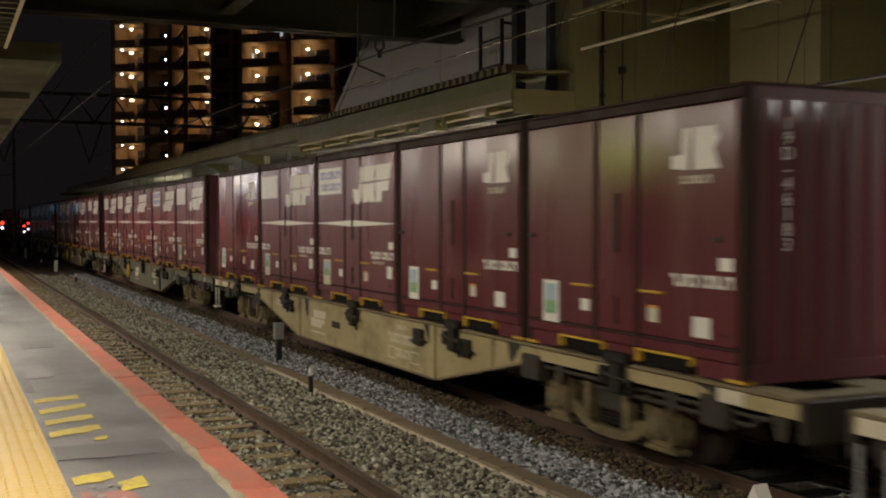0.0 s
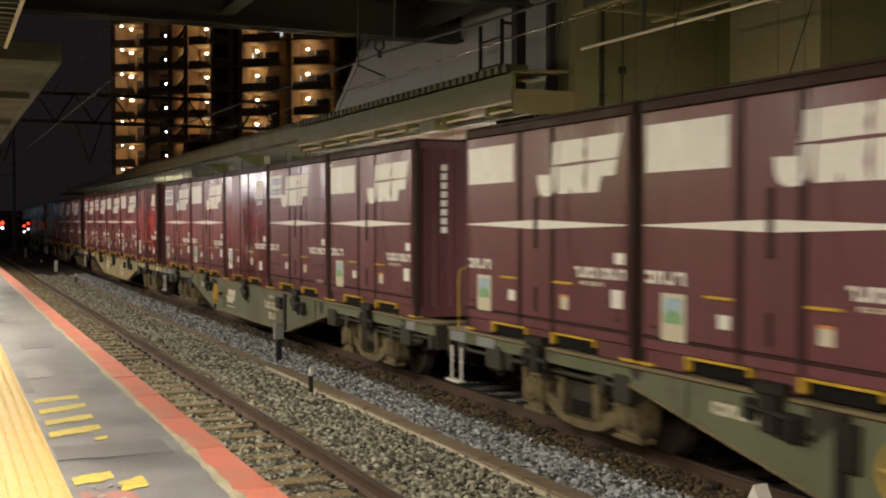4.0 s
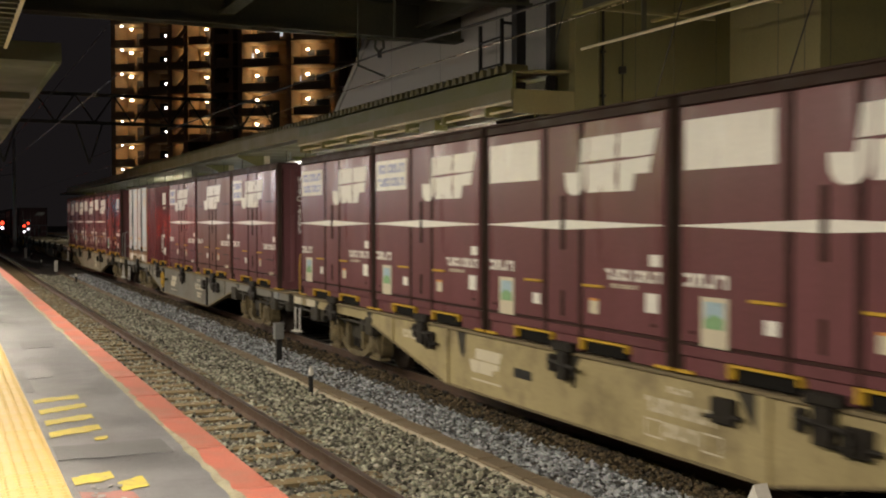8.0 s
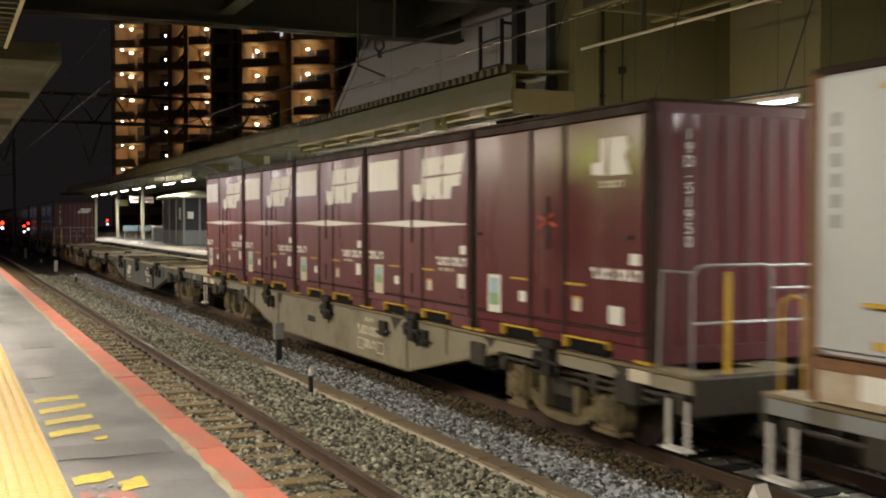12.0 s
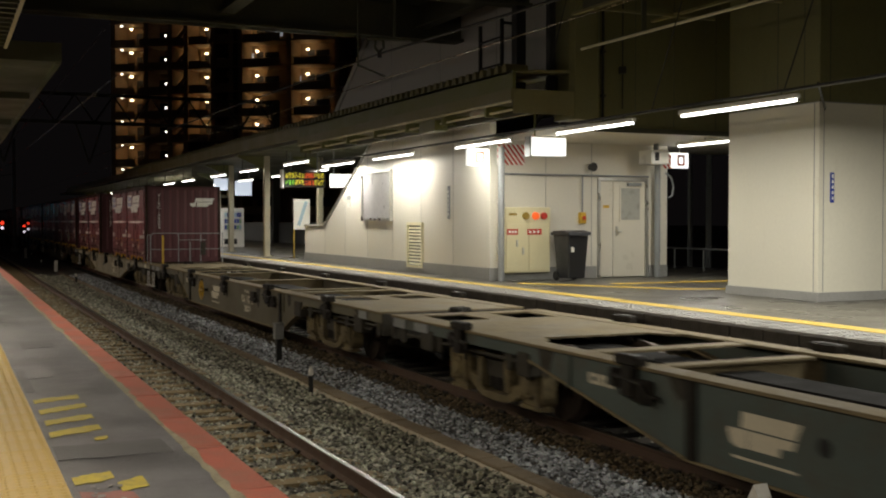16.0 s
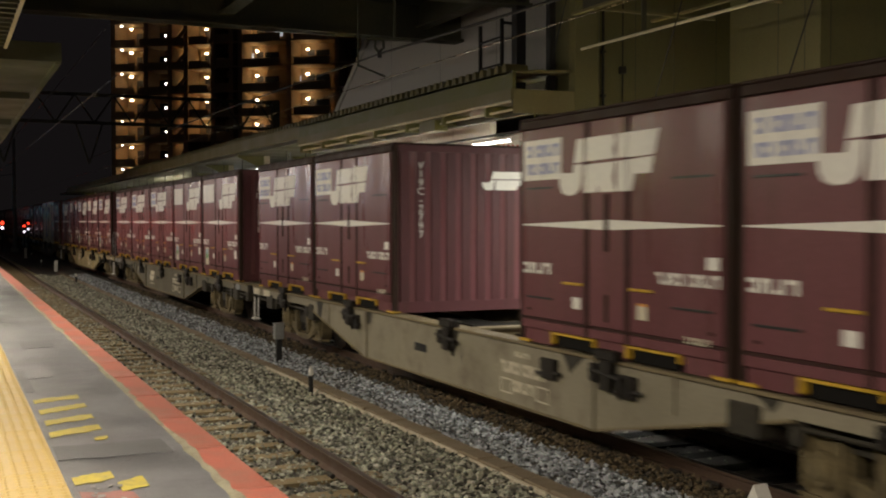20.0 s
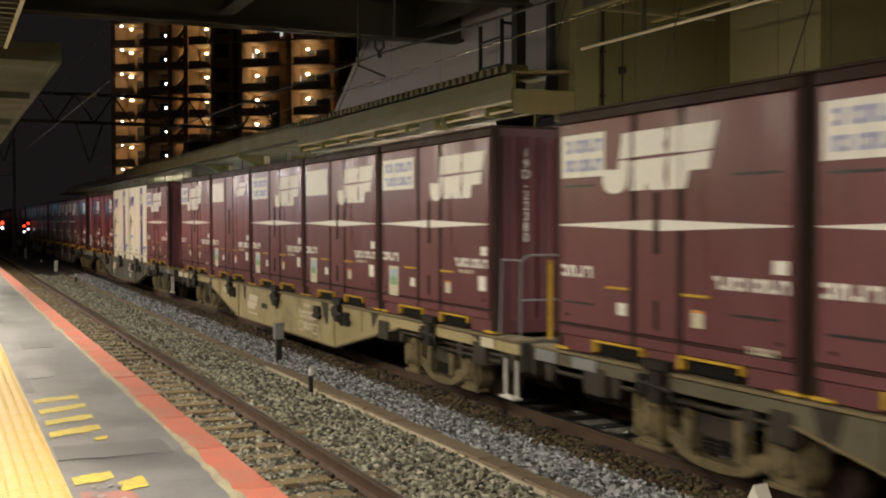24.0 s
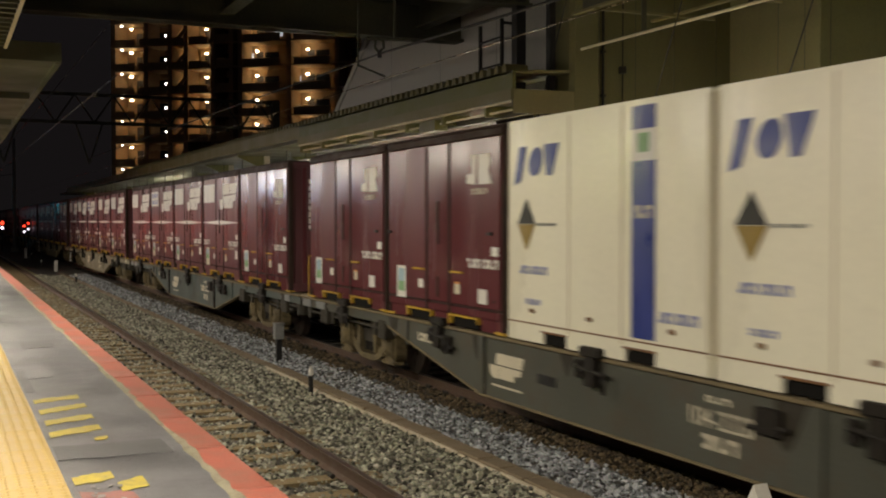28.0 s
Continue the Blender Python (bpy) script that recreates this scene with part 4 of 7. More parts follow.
def freight_mark(c, y1, y0):
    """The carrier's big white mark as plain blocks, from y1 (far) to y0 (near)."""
    w = y1 - y0
    def Y(f):
        return y1 - f * w
    for pts, l in (
            ([(0.0, 1.86), (0.01, 1.72), (0.04, 1.65), (0.10, 1.615), (0.18, 1.625), (0.235, 1.68), (0.25, 1.76), (0.26, 1.935), (0.17, 1.935), (0.16, 1.85)], "hooked block"),
            ([(0.272, 1.64), (0.41, 1.64), (0.425, 1.72), (0.445, 1.64), (0.60, 1.64), (0.575, 1.77), (0.60, 1.935), (0.275, 1.925)], "notched block"),
            ([(0.613, 1.64), (0.755, 1.64), (0.785, 1.80), (0.93, 1.80), (0.955, 1.955), (0.78, 1.945), (0.615, 1.935)], "stepped block"),
            ([(0.17, 1.95), (0.27, 1.955), (0.275, 2.195), (0.20, 2.195)], "upper block"),
            ([(0.283, 1.956), (0.60, 1.968), (0.575, 2.05), (0.605, 2.15), (0.58, 2.20), (0.29, 2.198)], "upper notched block"),
            ([(0.613, 1.968), (0.80, 1.962), (0.958, 1.972), (1.0, 2.205), (0.62, 2.20)], "upper slanted block")):
        decal("mark_block", c, [(Y(f), z) for f, z in pts], "white", "white " + l + " of the mark")


def lens_stripe(c):
    decal("lens_stripe", c, [(0.11, 1.305), (1.85, 1.262), (3.60, 1.305), (3.60, 1.318), (1.85, 1.365), (0.11, 1.318)], "white", "white stripe tapering to both ends", x=-HALF - 0.032)


def stickers(c, poster="cyan"):
    decal("tag", c, rect(2.36, 0.44, 2.52, 0.56), "white")
    decal("tag", c, rect(1.18, 0.42, 1.34, 0.55), "cream")
    decal("tag", c, rect(1.18, 0.55, 1.34, 0.575), "orange", "orange strip")
    decal("tag", c, rect(0.13, 0.93, 0.30, 1.04), "white")
    if poster:
        decal("poster", c, rect(2.97, 0.27, 3.33, 0.70), "cream", "cream poster")
        decal("poster_picture", c, rect(3.02, 0.43, 3.28, 0.66), poster, "picture on the poster", x=-HALF - 0.034)
        decal("poster_picture", c, [(3.02, 0.43), (3.28, 0.43), (3.28, 0.50), (3.16, 0.56), (3.02, 0.52)], "green", "green part of the poster", x=-HALF - 0.036)


def small_mark(c):
    """The carrier's mark at small size, as plain slanted blocks."""
    decal("mark_block", c, [(0.98, 2.09), (0.36, 2.10), (0.26, 2.20), (0.93, 2.19)], "white", "white upper slanted block of the mark")
    decal("mark_block", c, [(1.16, 1.98), (1.12, 1.89), (0.98, 1.89), (0.94, 2.07), (1.02, 2.07), (1.06, 2.01)], "white", "white hooked block of the mark")
    decal("mark_block", c, [(0.92, 1.90), (0.50, 1.90), (0.44, 1.99), (0.36, 2.0), (0.33, 2.075), (0.90, 2.07)], "white", "white lower block of the mark")


def box_old(c, panel="blank", poster="cyan", plain=False):
    """Wine container with a white name panel, the big mark and a white stripe."""
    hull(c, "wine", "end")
    side_doors(c, "wine")
    decal("name_panel", c, rect(2.40, 1.80, 3.57, 2.24), "white", "white name panel")
    if panel == "printed":
        bars("panel_print", c, 2.48, 3.50, 2.05, 2.18, 7, "paleblue", "pale blue printing", x=-HALF - 0.034)
        bars("panel_print", c, 2.48, 3.50, 1.86, 1.98, 9, "paleblue", "pale blue printing", x=-HALF - 0.034)
    if plain:
        small_mark(c)
    else:
        freight_mark(c, 1.84, 0.19)
        lens_stripe(c)
    bars("side_print", c, 2.98, 3.60, 0.775, 0.895, 4, "white", "white side printing")
    bars("side_number", c, 0.12, 1.06, 0.775, 0.885, 9, "white", "white side number")
    bars("side_print", c, 0.5, 0.95, 0.70, 0.74, 7, "cream")
    stickers(c, poster)
    decal("tag", c, rect(0.16, 0.50, 0.36, 0.68), "white", "white card")


def box_vent(c, lines="black", panel=True, paint="wine"):
    """Vented wine container: slots, printed panel and the mark nearer the middle."""
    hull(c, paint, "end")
    side_doors(c, paint)
    if panel:
        decal("name_panel", c, rect(2.75, 1.80, 3.57, 2.24), "white", "white name panel")
        bars("panel_print", c, 2.80, 3.50, 2.05, 2.18, 6, "paleblue", "pale blue printing", x=-HALF - 0.034)
        bars("panel_print", c, 2.80, 3.50, 1.86, 1.98, 7, "paleblue", "pale blue printing", x=-HALF - 0.034)
    freight_mark(c, 2.80, 1.0)
    lens_stripe(c)
    for y0, y1, z in ((0.22, 0.80, 1.73), (2.95, 3.5, 1.70), (0.22, 0.80, 0.56), (2.95, 3.5, 0.50)):
        part("vent_slot", bx(-HALF - 0.034, y0, z, -HALF - 0.022, y1, z + 0.022), lines, c, "narrow vent slot")
    bars("side_print", c, 2.98, 3.60, 0.775, 0.895, 4, "white", "white side printing")
    bars("side_number", c, 0.12, 1.06, 0.775, 0.885, 9, "white", "white side number")
    stickers(c, None)
    if lines == "black":
        bars("side_print", c, 0.25, 0.62, 0.27, 0.33, 6, "cream")


def box_new(c, chalk=False):
    """Glossy red brown container with a small white mark."""
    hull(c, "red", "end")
    side_doors(c, "red")
    decal("mark_block", c, [(0.98, 1.82), (0.74, 1.80), (0.70, 2.17), (0.82, 2.17), (0.83, 1.94), (0.98, 1.93)], "white", "white stepped block of the mark")
    decal("mark_block", c, [(0.66, 2.17), (0.36, 2.17), (0.31, 2.06), (0.38, 1.97), (0.30, 1.80), (0.66, 1.80)], "white", "white notched block of the mark")
    bars("side_print", c, 0.42, 0.85, 1.68, 1.75, 6, "cream")
    bars("side_number", c, 0.12, 1.0, 0.775, 0.885, 9, "white", "white side number")
    stickers(c, None)
    decal("poster", c, rect(2.97, 0.27, 3.30, 0.72), "white", "white poster")
    decal("poster_picture", c, rect(3.02, 0.50, 3.25, 0.68), "cyan", "blue part of the poster", x=-HALF - 0.034)
    decal("poster_picture", c, rect(3.02, 0.36, 3.25, 0.50), "green", "green part of the poster", x=-HALF - 0.034)
    decal("tag", c, rect(0.42, 0.34, 0.66, 0.52), "white", "white card")
    for y in (0.28, 3.52):
        part("rope_hook", bx(-HALF - 0.05, y, 1.18, -HALF - 0.02, y + 0.11, 1.215), "black", c)
    if chalk:
        bm = B()
        prism(bm, [(1.70, 1.28), (2.08, 1.38), (2.07, 1.42), (1.69, 1.32)], "x", -HALF - 0.030, -HALF - 0.026)
        prism(bm, [(1.75, 1.42), (2.05, 1.26), (2.07, 1.29), (1.77, 1.45)], "x", -HALF - 0.034, -HALF - 0.030)
        part("chalk_mark", bm, "redmark", c, "red crossed chalk mark")


def box_ribbed(c):
    """Red container with upright corrugations and no side doors."""
    hull(c, "red", "end", True)
    bm = B()
    n = 13
    w = (LEN - 0.24) / n
    pts = [(-HALF + 0.03, 0.1)]
    for i in range(n):
        y = 0.12 + i * w
        pts += [(-HALF - 0.002, y), (-HALF - 0.002, y + w * 0.45), (-HALF - 0.028, y + w * 0.55), (-HALF - 0.028, y + w * 0.93)]
    pts += [(-HALF + 0.03, LEN - 0.1)]
    prism(bm, pts, "z", 0.17, HEIGHT - 0.13)
    part("corrugated_side", bm, "red", c, "upright corrugated side")
    decal("mark_block", c, rect(0.42, 1.83, 0.60, 2.17), "white", "white block of the mark", x=-HALF - 0.034)
    decal("mark_block", c, rect(0.66, 1.83, 0.90, 2.17), "white", "white block of the mark", x=-HALF - 0.034)
    bars("side_print", c, 0.5, 0.85, 1.70, 1.76, 5, "cream", x=-HALF - 0.034)
    for y in (0.80, 1.02):
        bm = B()
        for i in range(6):
            prism(bm, rect(y, 0.42 + i * 0.09, y + 0.08, 0.49 + i * 0.09), "x", -HALF - 0.034, -HALF - 0.03)
        part("side_number", bm, "white", c, "white upright number")
    decal("tag", c, rect(0.42, 0.36, 0.68, 0.56), "white", "white card", x=-HALF - 0.034)
    decal("tag", c, rect(0.58, 0.86, 0.78, 0.95), "white", x=-HALF - 0.034)


def box_silver(c):
    """Silver grey container with two pairs of doors over a rusty base frame."""
    h = HALF
    part("body", bx(-h + 0.03, 0.03, 0.36, h - 0.03, LEN - 0.03, HEIGHT - 0.03), "silver", c)
    part("roof", bx(-h, 0, HEIGHT - 0.06, h, LEN, HEIGHT, bev=0.01), "rail_dark", c, "dark grimy roof edge")
    for y0, y1 in ((0.08, 0.90), (1.0, 1.80), (1.94, 2.74), (2.84, LEN - 0.08)):
        part("side_door", bx(-h - 0.015, y0, 0.40, -h + 0.03, y1, HEIGHT - 0.08, bev=0.008), "silver", c)
    for y in (0.95, 2.79):
        part("lock_rod", box(rod(B(), (-h - 0.04, y, 0.3), (-h - 0.04, y, HEIGHT - 0.08), 0.02, 6), -h - 0.07, y - 0.03, 1.15, -h - 0.02, y + 0.03, 1.6), "pipe", c, "grey lock rod")
        part("lock_handle", bx(-h - 0.085, y - 0.02, 0.74, -h - 0.05, y + 0.34, 0.775, bev=0.006), "yellow", c, "yellow lock handle")
        part("lower_latch", bx(-h - 0.07, y - 0.05, 0.36, -h - 0.012, y + 0.05, 0.50, bev=0.008), "lock", c)
    for y in (0.035, 1.87, LEN - 0.035):
        part("side_post", bx(-h - 0.02, y - 0.055, 0.0, -h + 0.05, y + 0.055, HEIGHT - 0.05, bev=0.006), "rust", c, "rusty post")
    part("base_frame", prism(B(), [(0, 0), (0.75, 0), (0.75, 0.16), (1.55, 0.16), (1.55, 0), (2.15, 0), (2.15, 0.16), (2.95, 0.16), (2.95, 0), (LEN, 0), (LEN, 0.24), (0, 0.24)],
                             "x", -h - 0.01, h), "creamrust", c, "rust-stained cream base frame")
    part("lower_rail", bx(-h - 0.018, 0.0, 0.24, h, LEN, 0.36, bev=0.01), "rust", c, "rust-stained lower rail")
    # black sheet paints the shade inside the base frame
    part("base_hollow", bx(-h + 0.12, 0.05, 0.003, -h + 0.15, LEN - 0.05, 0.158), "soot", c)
    part("slot_line", bx(-h - 0.02, 0.05, 0.335, -h, LEN - 0.05, 0.352), "soot", c)
    for y0, y1 in ((0.62, 0.98), (2.9, 3.2)):
        decal("patch", c, rect(y0, 0.06, y1, 0.33), "white", "whitish patch", x=-h - 0.016)
    for y0, m in ((0.42, "cream"), (2.2, "cream")):
        part("round_mark", rod(B(), (-h - 0.02, y0, 1.95), (-h - 0.012, y0, 1.95), 0.17, 16), m, c, "pale round mark")
    decal("tag", c, rect(2.12, 0.62, 2.34, 0.80), "white", "white card", x=-h - 0.02)
    bm = B()
    for i in range(6):
        prism(bm, rect(1.55, 1.3 + i * 0.12, 1.62, 1.38 + i * 0.12), "x", -h - 0.019, -h - 0.015)
        prism(bm, rect(3.42, 1.3 + i * 0.15, 3.49, 1.4 + i * 0.15), "x", -h - 0.019, -h - 0.015)
    part("side_print", bm, "pipe", c, "grey upright printing")
    for y in (0.16, 0.78, 1.1, 2.05, 2.95):
        part("hinge", box(bx(-h - 0.03, y, 0.44, -h - 0.012, y + 0.12, 0.50), -h - 0.03, y, 2.28, -h - 0.012, y + 0.06, 2.32), "yellow", c)


def box_ivory(c):
    """Ivory insulated container with a blue upright band and a dark diamond."""
    h = HALF
    part("body", prism(B(), [(0, 0), (0.80, 0), (0.80, 0.12), (1.30, 0.12), (1.30, 0), (2.40, 0), (2.40, 0.12), (2.90, 0.12), (2.90, 0), (LEN, 0), (LEN, HEIGHT - 0.03),
                             (LEN - 0.03, HEIGHT), (0.03, HEIGHT), (0, HEIGHT - 0.03)], "x", -h, h), "ivory", c)
    part("sill_line", bx(-h - 0.008, 0.0, 0.20, -h + 0.01, LEN, 0.215), "rust", c, "thin rusty line")
    for y in (0.02, LEN - 0.02, 1.36, 2.35):
        part("panel_joint", bx(-h - 0.006, y - 0.012, 0.16, -h + 0.01, y + 0.012, HEIGHT - 0.04), "cream", c)
    X = -h - 0.010
    decal("blue_band", c, rect(0.80, 0.24, 1.18, 1.92), "blue", "upright blue band", x=X)
    decal("blue_band", c, rect(0.80, 2.22, 1.18, 2.44), "blue", "upright blue band", x=X)
    decal("emblem", c, rect(0.80, 1.92, 1.18, 2.22), "white", "white emblem field", x=X)
    decal("emblem", c, rect(0.90, 2.0, 1.08, 2.18), "green", "green emblem", x=X - 0.004)
    bars("band_print", c, 0.84, 1.14, 1.38, 1.50, 3, "cream", x=X - 0.004)
    # the owner's blue mark as three plain slanted blocks
    decal("mark_block", c, [(3.56, 1.76), (3.40, 1.80), (3.26, 2.19), (3.44, 2.19)], "blue", "blue slanted block of the mark", x=X)
    oval = [(3.06 - 0.15 * math.cos(q * math.pi / 9) - 0.16 * math.sin(q * math.pi / 9) * 0.2, 2.01 + 0.16 * math.sin(q * math.pi / 9)) for q in range(18)]
    decal("mark_block", c, oval, "blue", "blue oval block of the mark", x=X)
    decal("mark_block", c, [(2.82, 1.85), (2.70, 1.85), (2.55, 2.19), (2.88, 2.19)], "blue", "blue flared block of the mark", x=X)
    decal("diamond", c, [(3.47, 1.32), (3.07, 1.32), (3.27, 1.60)], "black", "black half of the diamond", x=X)
    decal("diamond", c, [(3.47, 1.315), (3.07, 1.315), (3.27, 1.02)], "gold", "ochre half of the diamond", x=X)
    bars("side_print", c, 2.62, 3.08, 1.30, 1.33, 9, "pipe", x=X)
    bars("side_number", c, 2.80, 3.44, 0.76, 0.85, 8, "paleblue", "pale blue side number", x=X)
    bars("side_print", c, 2.95, 3.3, 0.42, 0.48, 6, "paleblue", x=X)
    bars("side_print", c, 0.15, 0.76, 0.42, 0.52, 8, "paleblue", "pale blue side printing", x=X)
    for y in (0.80, 2.40):
        # black back of the pocket holds its shade as colour
        part("fork_pocket", bx(-h + 0.03, y + 0.003, 0.003, -h + 0.06, y + 0.497, 0.118), "soot", c, "dark fork pocket")
        part("pocket_rim", bx(-h - 0.014, y - 0.02, 0.122, -h + 0.02, y + 0.52, 0.142), "rust", c, "rust-stained rim")
    for y in (0.5, 1.9, 3.1):
        part("tie_ring", bx(-h - 0.03, y, 0.33, -h, y + 0.06, 0.37), "rust", c)
    # wrinkled cover over the top edge
    part("end_seal", bx(-h + 0.02, -0.002, 0.2, h - 0.02, 0.003, HEIGHT - 0.04), "cream", c)


KINDS = {
    "P": (box_old, {}, "wine red container, white name panel and stripe,"),
    "D": (box_old, {"plain": True}, "mauve brown container, blank panel and small mark,"),
    "Q": (box_old, {"panel": "printed"}, "wine red container, printed white panel and stripe,"),
    "V": (box_vent, {}, "wine red vented container, black slots, white stripe,"),
    "W": (box_vent, {"lines": "white", "panel": False}, "wine red vented container, pale slots, white stripe,"),
    "N": (box_vent, {"panel": False, "paint": "brown"}, "faded brown vented container with white stripe"),
    "R": (box_new, {}, "glossy red brown container with small white mark"),
    "X": (box_new, {"chalk": True}, "glossy red brown container with red chalk cross"),
    "C": (box_ribbed, {}, "glossy red corrugated container with white mark"),
    "S": (box_silver, {}, "silver grey container on a rusty base frame"),
    "J": (box_ivory, {}, "ivory container with blue band and dark diamond"),
}
protos = {}
TRAIN = []                     # (thing, x, y at the start, z)


def container(kind, y0, z=0.985):
    if kind in protos:
        c = copy_thing(protos[kind], pose(TX, y0, z))
    else:
        f, kw, label = KINDS[kind]
        c = thing("freight_container", label + " on the wagon", "container", pose(TX, y0, z), "containers on the train")
        f(c, **kw)
        protos[kind] = c
    TRAIN.append((c, TX, y0, z))
    return c


# ---- wagons ----
SPIN = []


def wheelset(parent, y, keyed):
    """Two wheels on an axle, rolling with the train."""
    if y in keyed:
        w = keyed[y].copy()
        scene.collection.objects.link(w)
        w.parent = parent
        return w
    bm = B()
    rod(bm, (-0.9, 0, 0), (0.9, 0, 0), 0.075, 10)
    for s in (-1, 1):
        rod(bm, (s * 0.50, 0, 0), (s * 0.535, 0, 0), 0.455, 28)
        rod(bm, (s * 0.535, 0, 0), (s * 0.625, 0, 0), 0.43, 28)
        rod(bm, (s * 0.625, 0, 0), (s * 0.66, 0, 0), 0.17, 14)
        for k in range(4):
            a = k * math.pi / 2
            rod(bm, (s * 0.624, 0.28 * math.cos(a), 0.28 * math.sin(a)), (s * 0.634, 0.28 * math.cos(a), 0.28 * math.sin(a)), 0.05, 8)
    w = part("wheelset", bm, "wheel", parent, "worn dark steel wheels on an axle")
    w.location = (0, y, 0)
    keyed[y] = w
    SPIN.append((w, y))
    return w


def bogie_meshes():
    out = []
    frames, tops = [], []
    for s in (-1, 1):
        bm = B()
        a, b = s * 0.88, s * 1.06
        for d in (-1, 1):
            c = d * 0.95
            # broad rounded housing round each axle box, with raised ribs
            ring = [(c + 0.27 * math.copysign(abs(math.cos(q)) ** 0.6, math.cos(q)), 0.03 + 0.27 * math.copysign(abs(math.sin(q)) ** 0.6, math.sin(q))) for q in np.arange(0, 2 * math.pi, math.pi / 9)]
            prism(bm, ring, "x", s * 0.86, s * 1.04)
            for q in (-0.21, 0.15):
                box(bm, min(s * 1.04, s * 1.09), c + q, -0.17, max(s * 1.04, s * 1.09), c + q + 0.06, 0.24)
            box(bm, min(s * 0.9, s * 1.07), c - 0.24, -0.27, max(s * 0.9, s * 1.07), c + 0.24, -0.225)
        # deep belly that dips between the housings
        low = [(-0.74, -0.12)] + [(0.60 * math.sin(q), -0.16 - 0.15 * math.cos(q)) for q in np.linspace(-1.35, 1.35, 11)] + [(0.74, -0.12)]
        high = [(0.74, 0.0), (0.46, -0.08), (0.30, -0.215), (-0.30, -0.215), (-0.46, -0.08), (-0.74, 0.0)]
        prism(bm, low + high, "x", a, s * 1.03)
        for y in (-0.36, 0.36):
            prism(bm, [(y - 0.05, -0.16), (y + 0.05, -0.16), (y + 0.07, 0.30), (y - 0.07, 0.30)], "x", s * 0.93, b)
        frames.append(finish(bm, "side_frame", "bogie"))
        bm = B()
        prism(bm, [(-1.15, 0.29), (-0.72, 0.16), (0.72, 0.16), (1.15, 0.29), (1.15, 0.34), (-1.15, 0.34)], "x", s * 0.88, s * 1.02)
        prism(bm, [(-0.28, -0.02), (0.28, -0.02), (0.34, 0.16), (-0.34, 0.16)], "x", s * 0.86, s * 1.0)
        tops.append(finish(bm, "top_beam", "grime"))
    frames += tops
    out.append(finish(bx(-0.9, -0.18, 0.05, 0.9, 0.18, 0.3, bev=0.02), "bolster", "bogie"))
    out += frames
    for s in (-1, 1):
        for y in (-0.95, 0.95):
            bm = rod(B(), (s * 1.03, y, 0.0), (s * 1.10, y, 0.0), 0.145, 16)
            rod(bm, (s * 1.10, y, 0.0), (s * 1.125, y, 0.0), 0.10, 12, 0.08)
            for q in range(3):
                t = 2 * math.pi * q / 3 + 0.5
                rod(bm, (s * 1.10, y + 0.115 * math.cos(t), 0.115 * math.sin(t)), (s * 1.118, y + 0.115 * math.cos(t), 0.115 * math.sin(t)), 0.018, 6)
            out.append(finish(bm, "axle_box", "bogie"))
    bm = B()
    for s in (-1, 1):
        for y in (-0.19, 0.0, 0.19):
            for i in range(4):
                rod(bm, (s * 0.93, y, -0.165 + i * 0.04), (s * 0.93, y, -0.135 + i * 0.04), 0.08, 10)
    out.append(finish(bm, "spring_nest", "lock"))
    bm = B()
    for s in (-1, 1):
        for y in (-0.46, 0.46):
            box(bm, s * 0.62, y - 0.05, -0.2, s * 0.72, y + 0.05, 0.15)
            rod(bm, (s * 0.8, y, -0.22), (s * 0.8, -y * 0.2, -0.2), 0.02, 6)
    box(bm, -0.7, -0.5, -0.15, 0.7, -0.44, -0.09)
    box(bm, -0.7, 0.44, -0.15, 0.7, 0.5, -0.09)
    out.append(finish(bm, "brake_rigging", "lock"))
    return out


BOGIE = bogie_meshes()
KEYED = {}


def bogie(w, y):
    b = new("bogie", BOGIE[0])
    b.parent = w
    b.location = (0, y, 0.43)
    tagged(b, "brown dusty cast bogie frame")
    for me in BOGIE[1:]:
        o = new(me.name.split(".")[0], me)
        o.parent = b
        if o.name.startswith("spring_nest"):
            tagged(o, kind="stuff")
    for a in (-0.95, 0.95):
        wheelset(b, a, KEYED)
    return b


# where the side sill starts to deepen, is deep, ends being deep, is shallow again
BELLY = {("w_dark", "hole"): (3.4, 6.25, 12.1, 15.2), ("w_olive", "wheel"): (3.3, 4.8, 13.6, 15.1), "deck": (3.1, 5.95, 12.7, 15.6), "wheel": (3.6, 6.45, 12.6, 15.4), "round": (3.5, 6.4, 12.4, 15.4)}


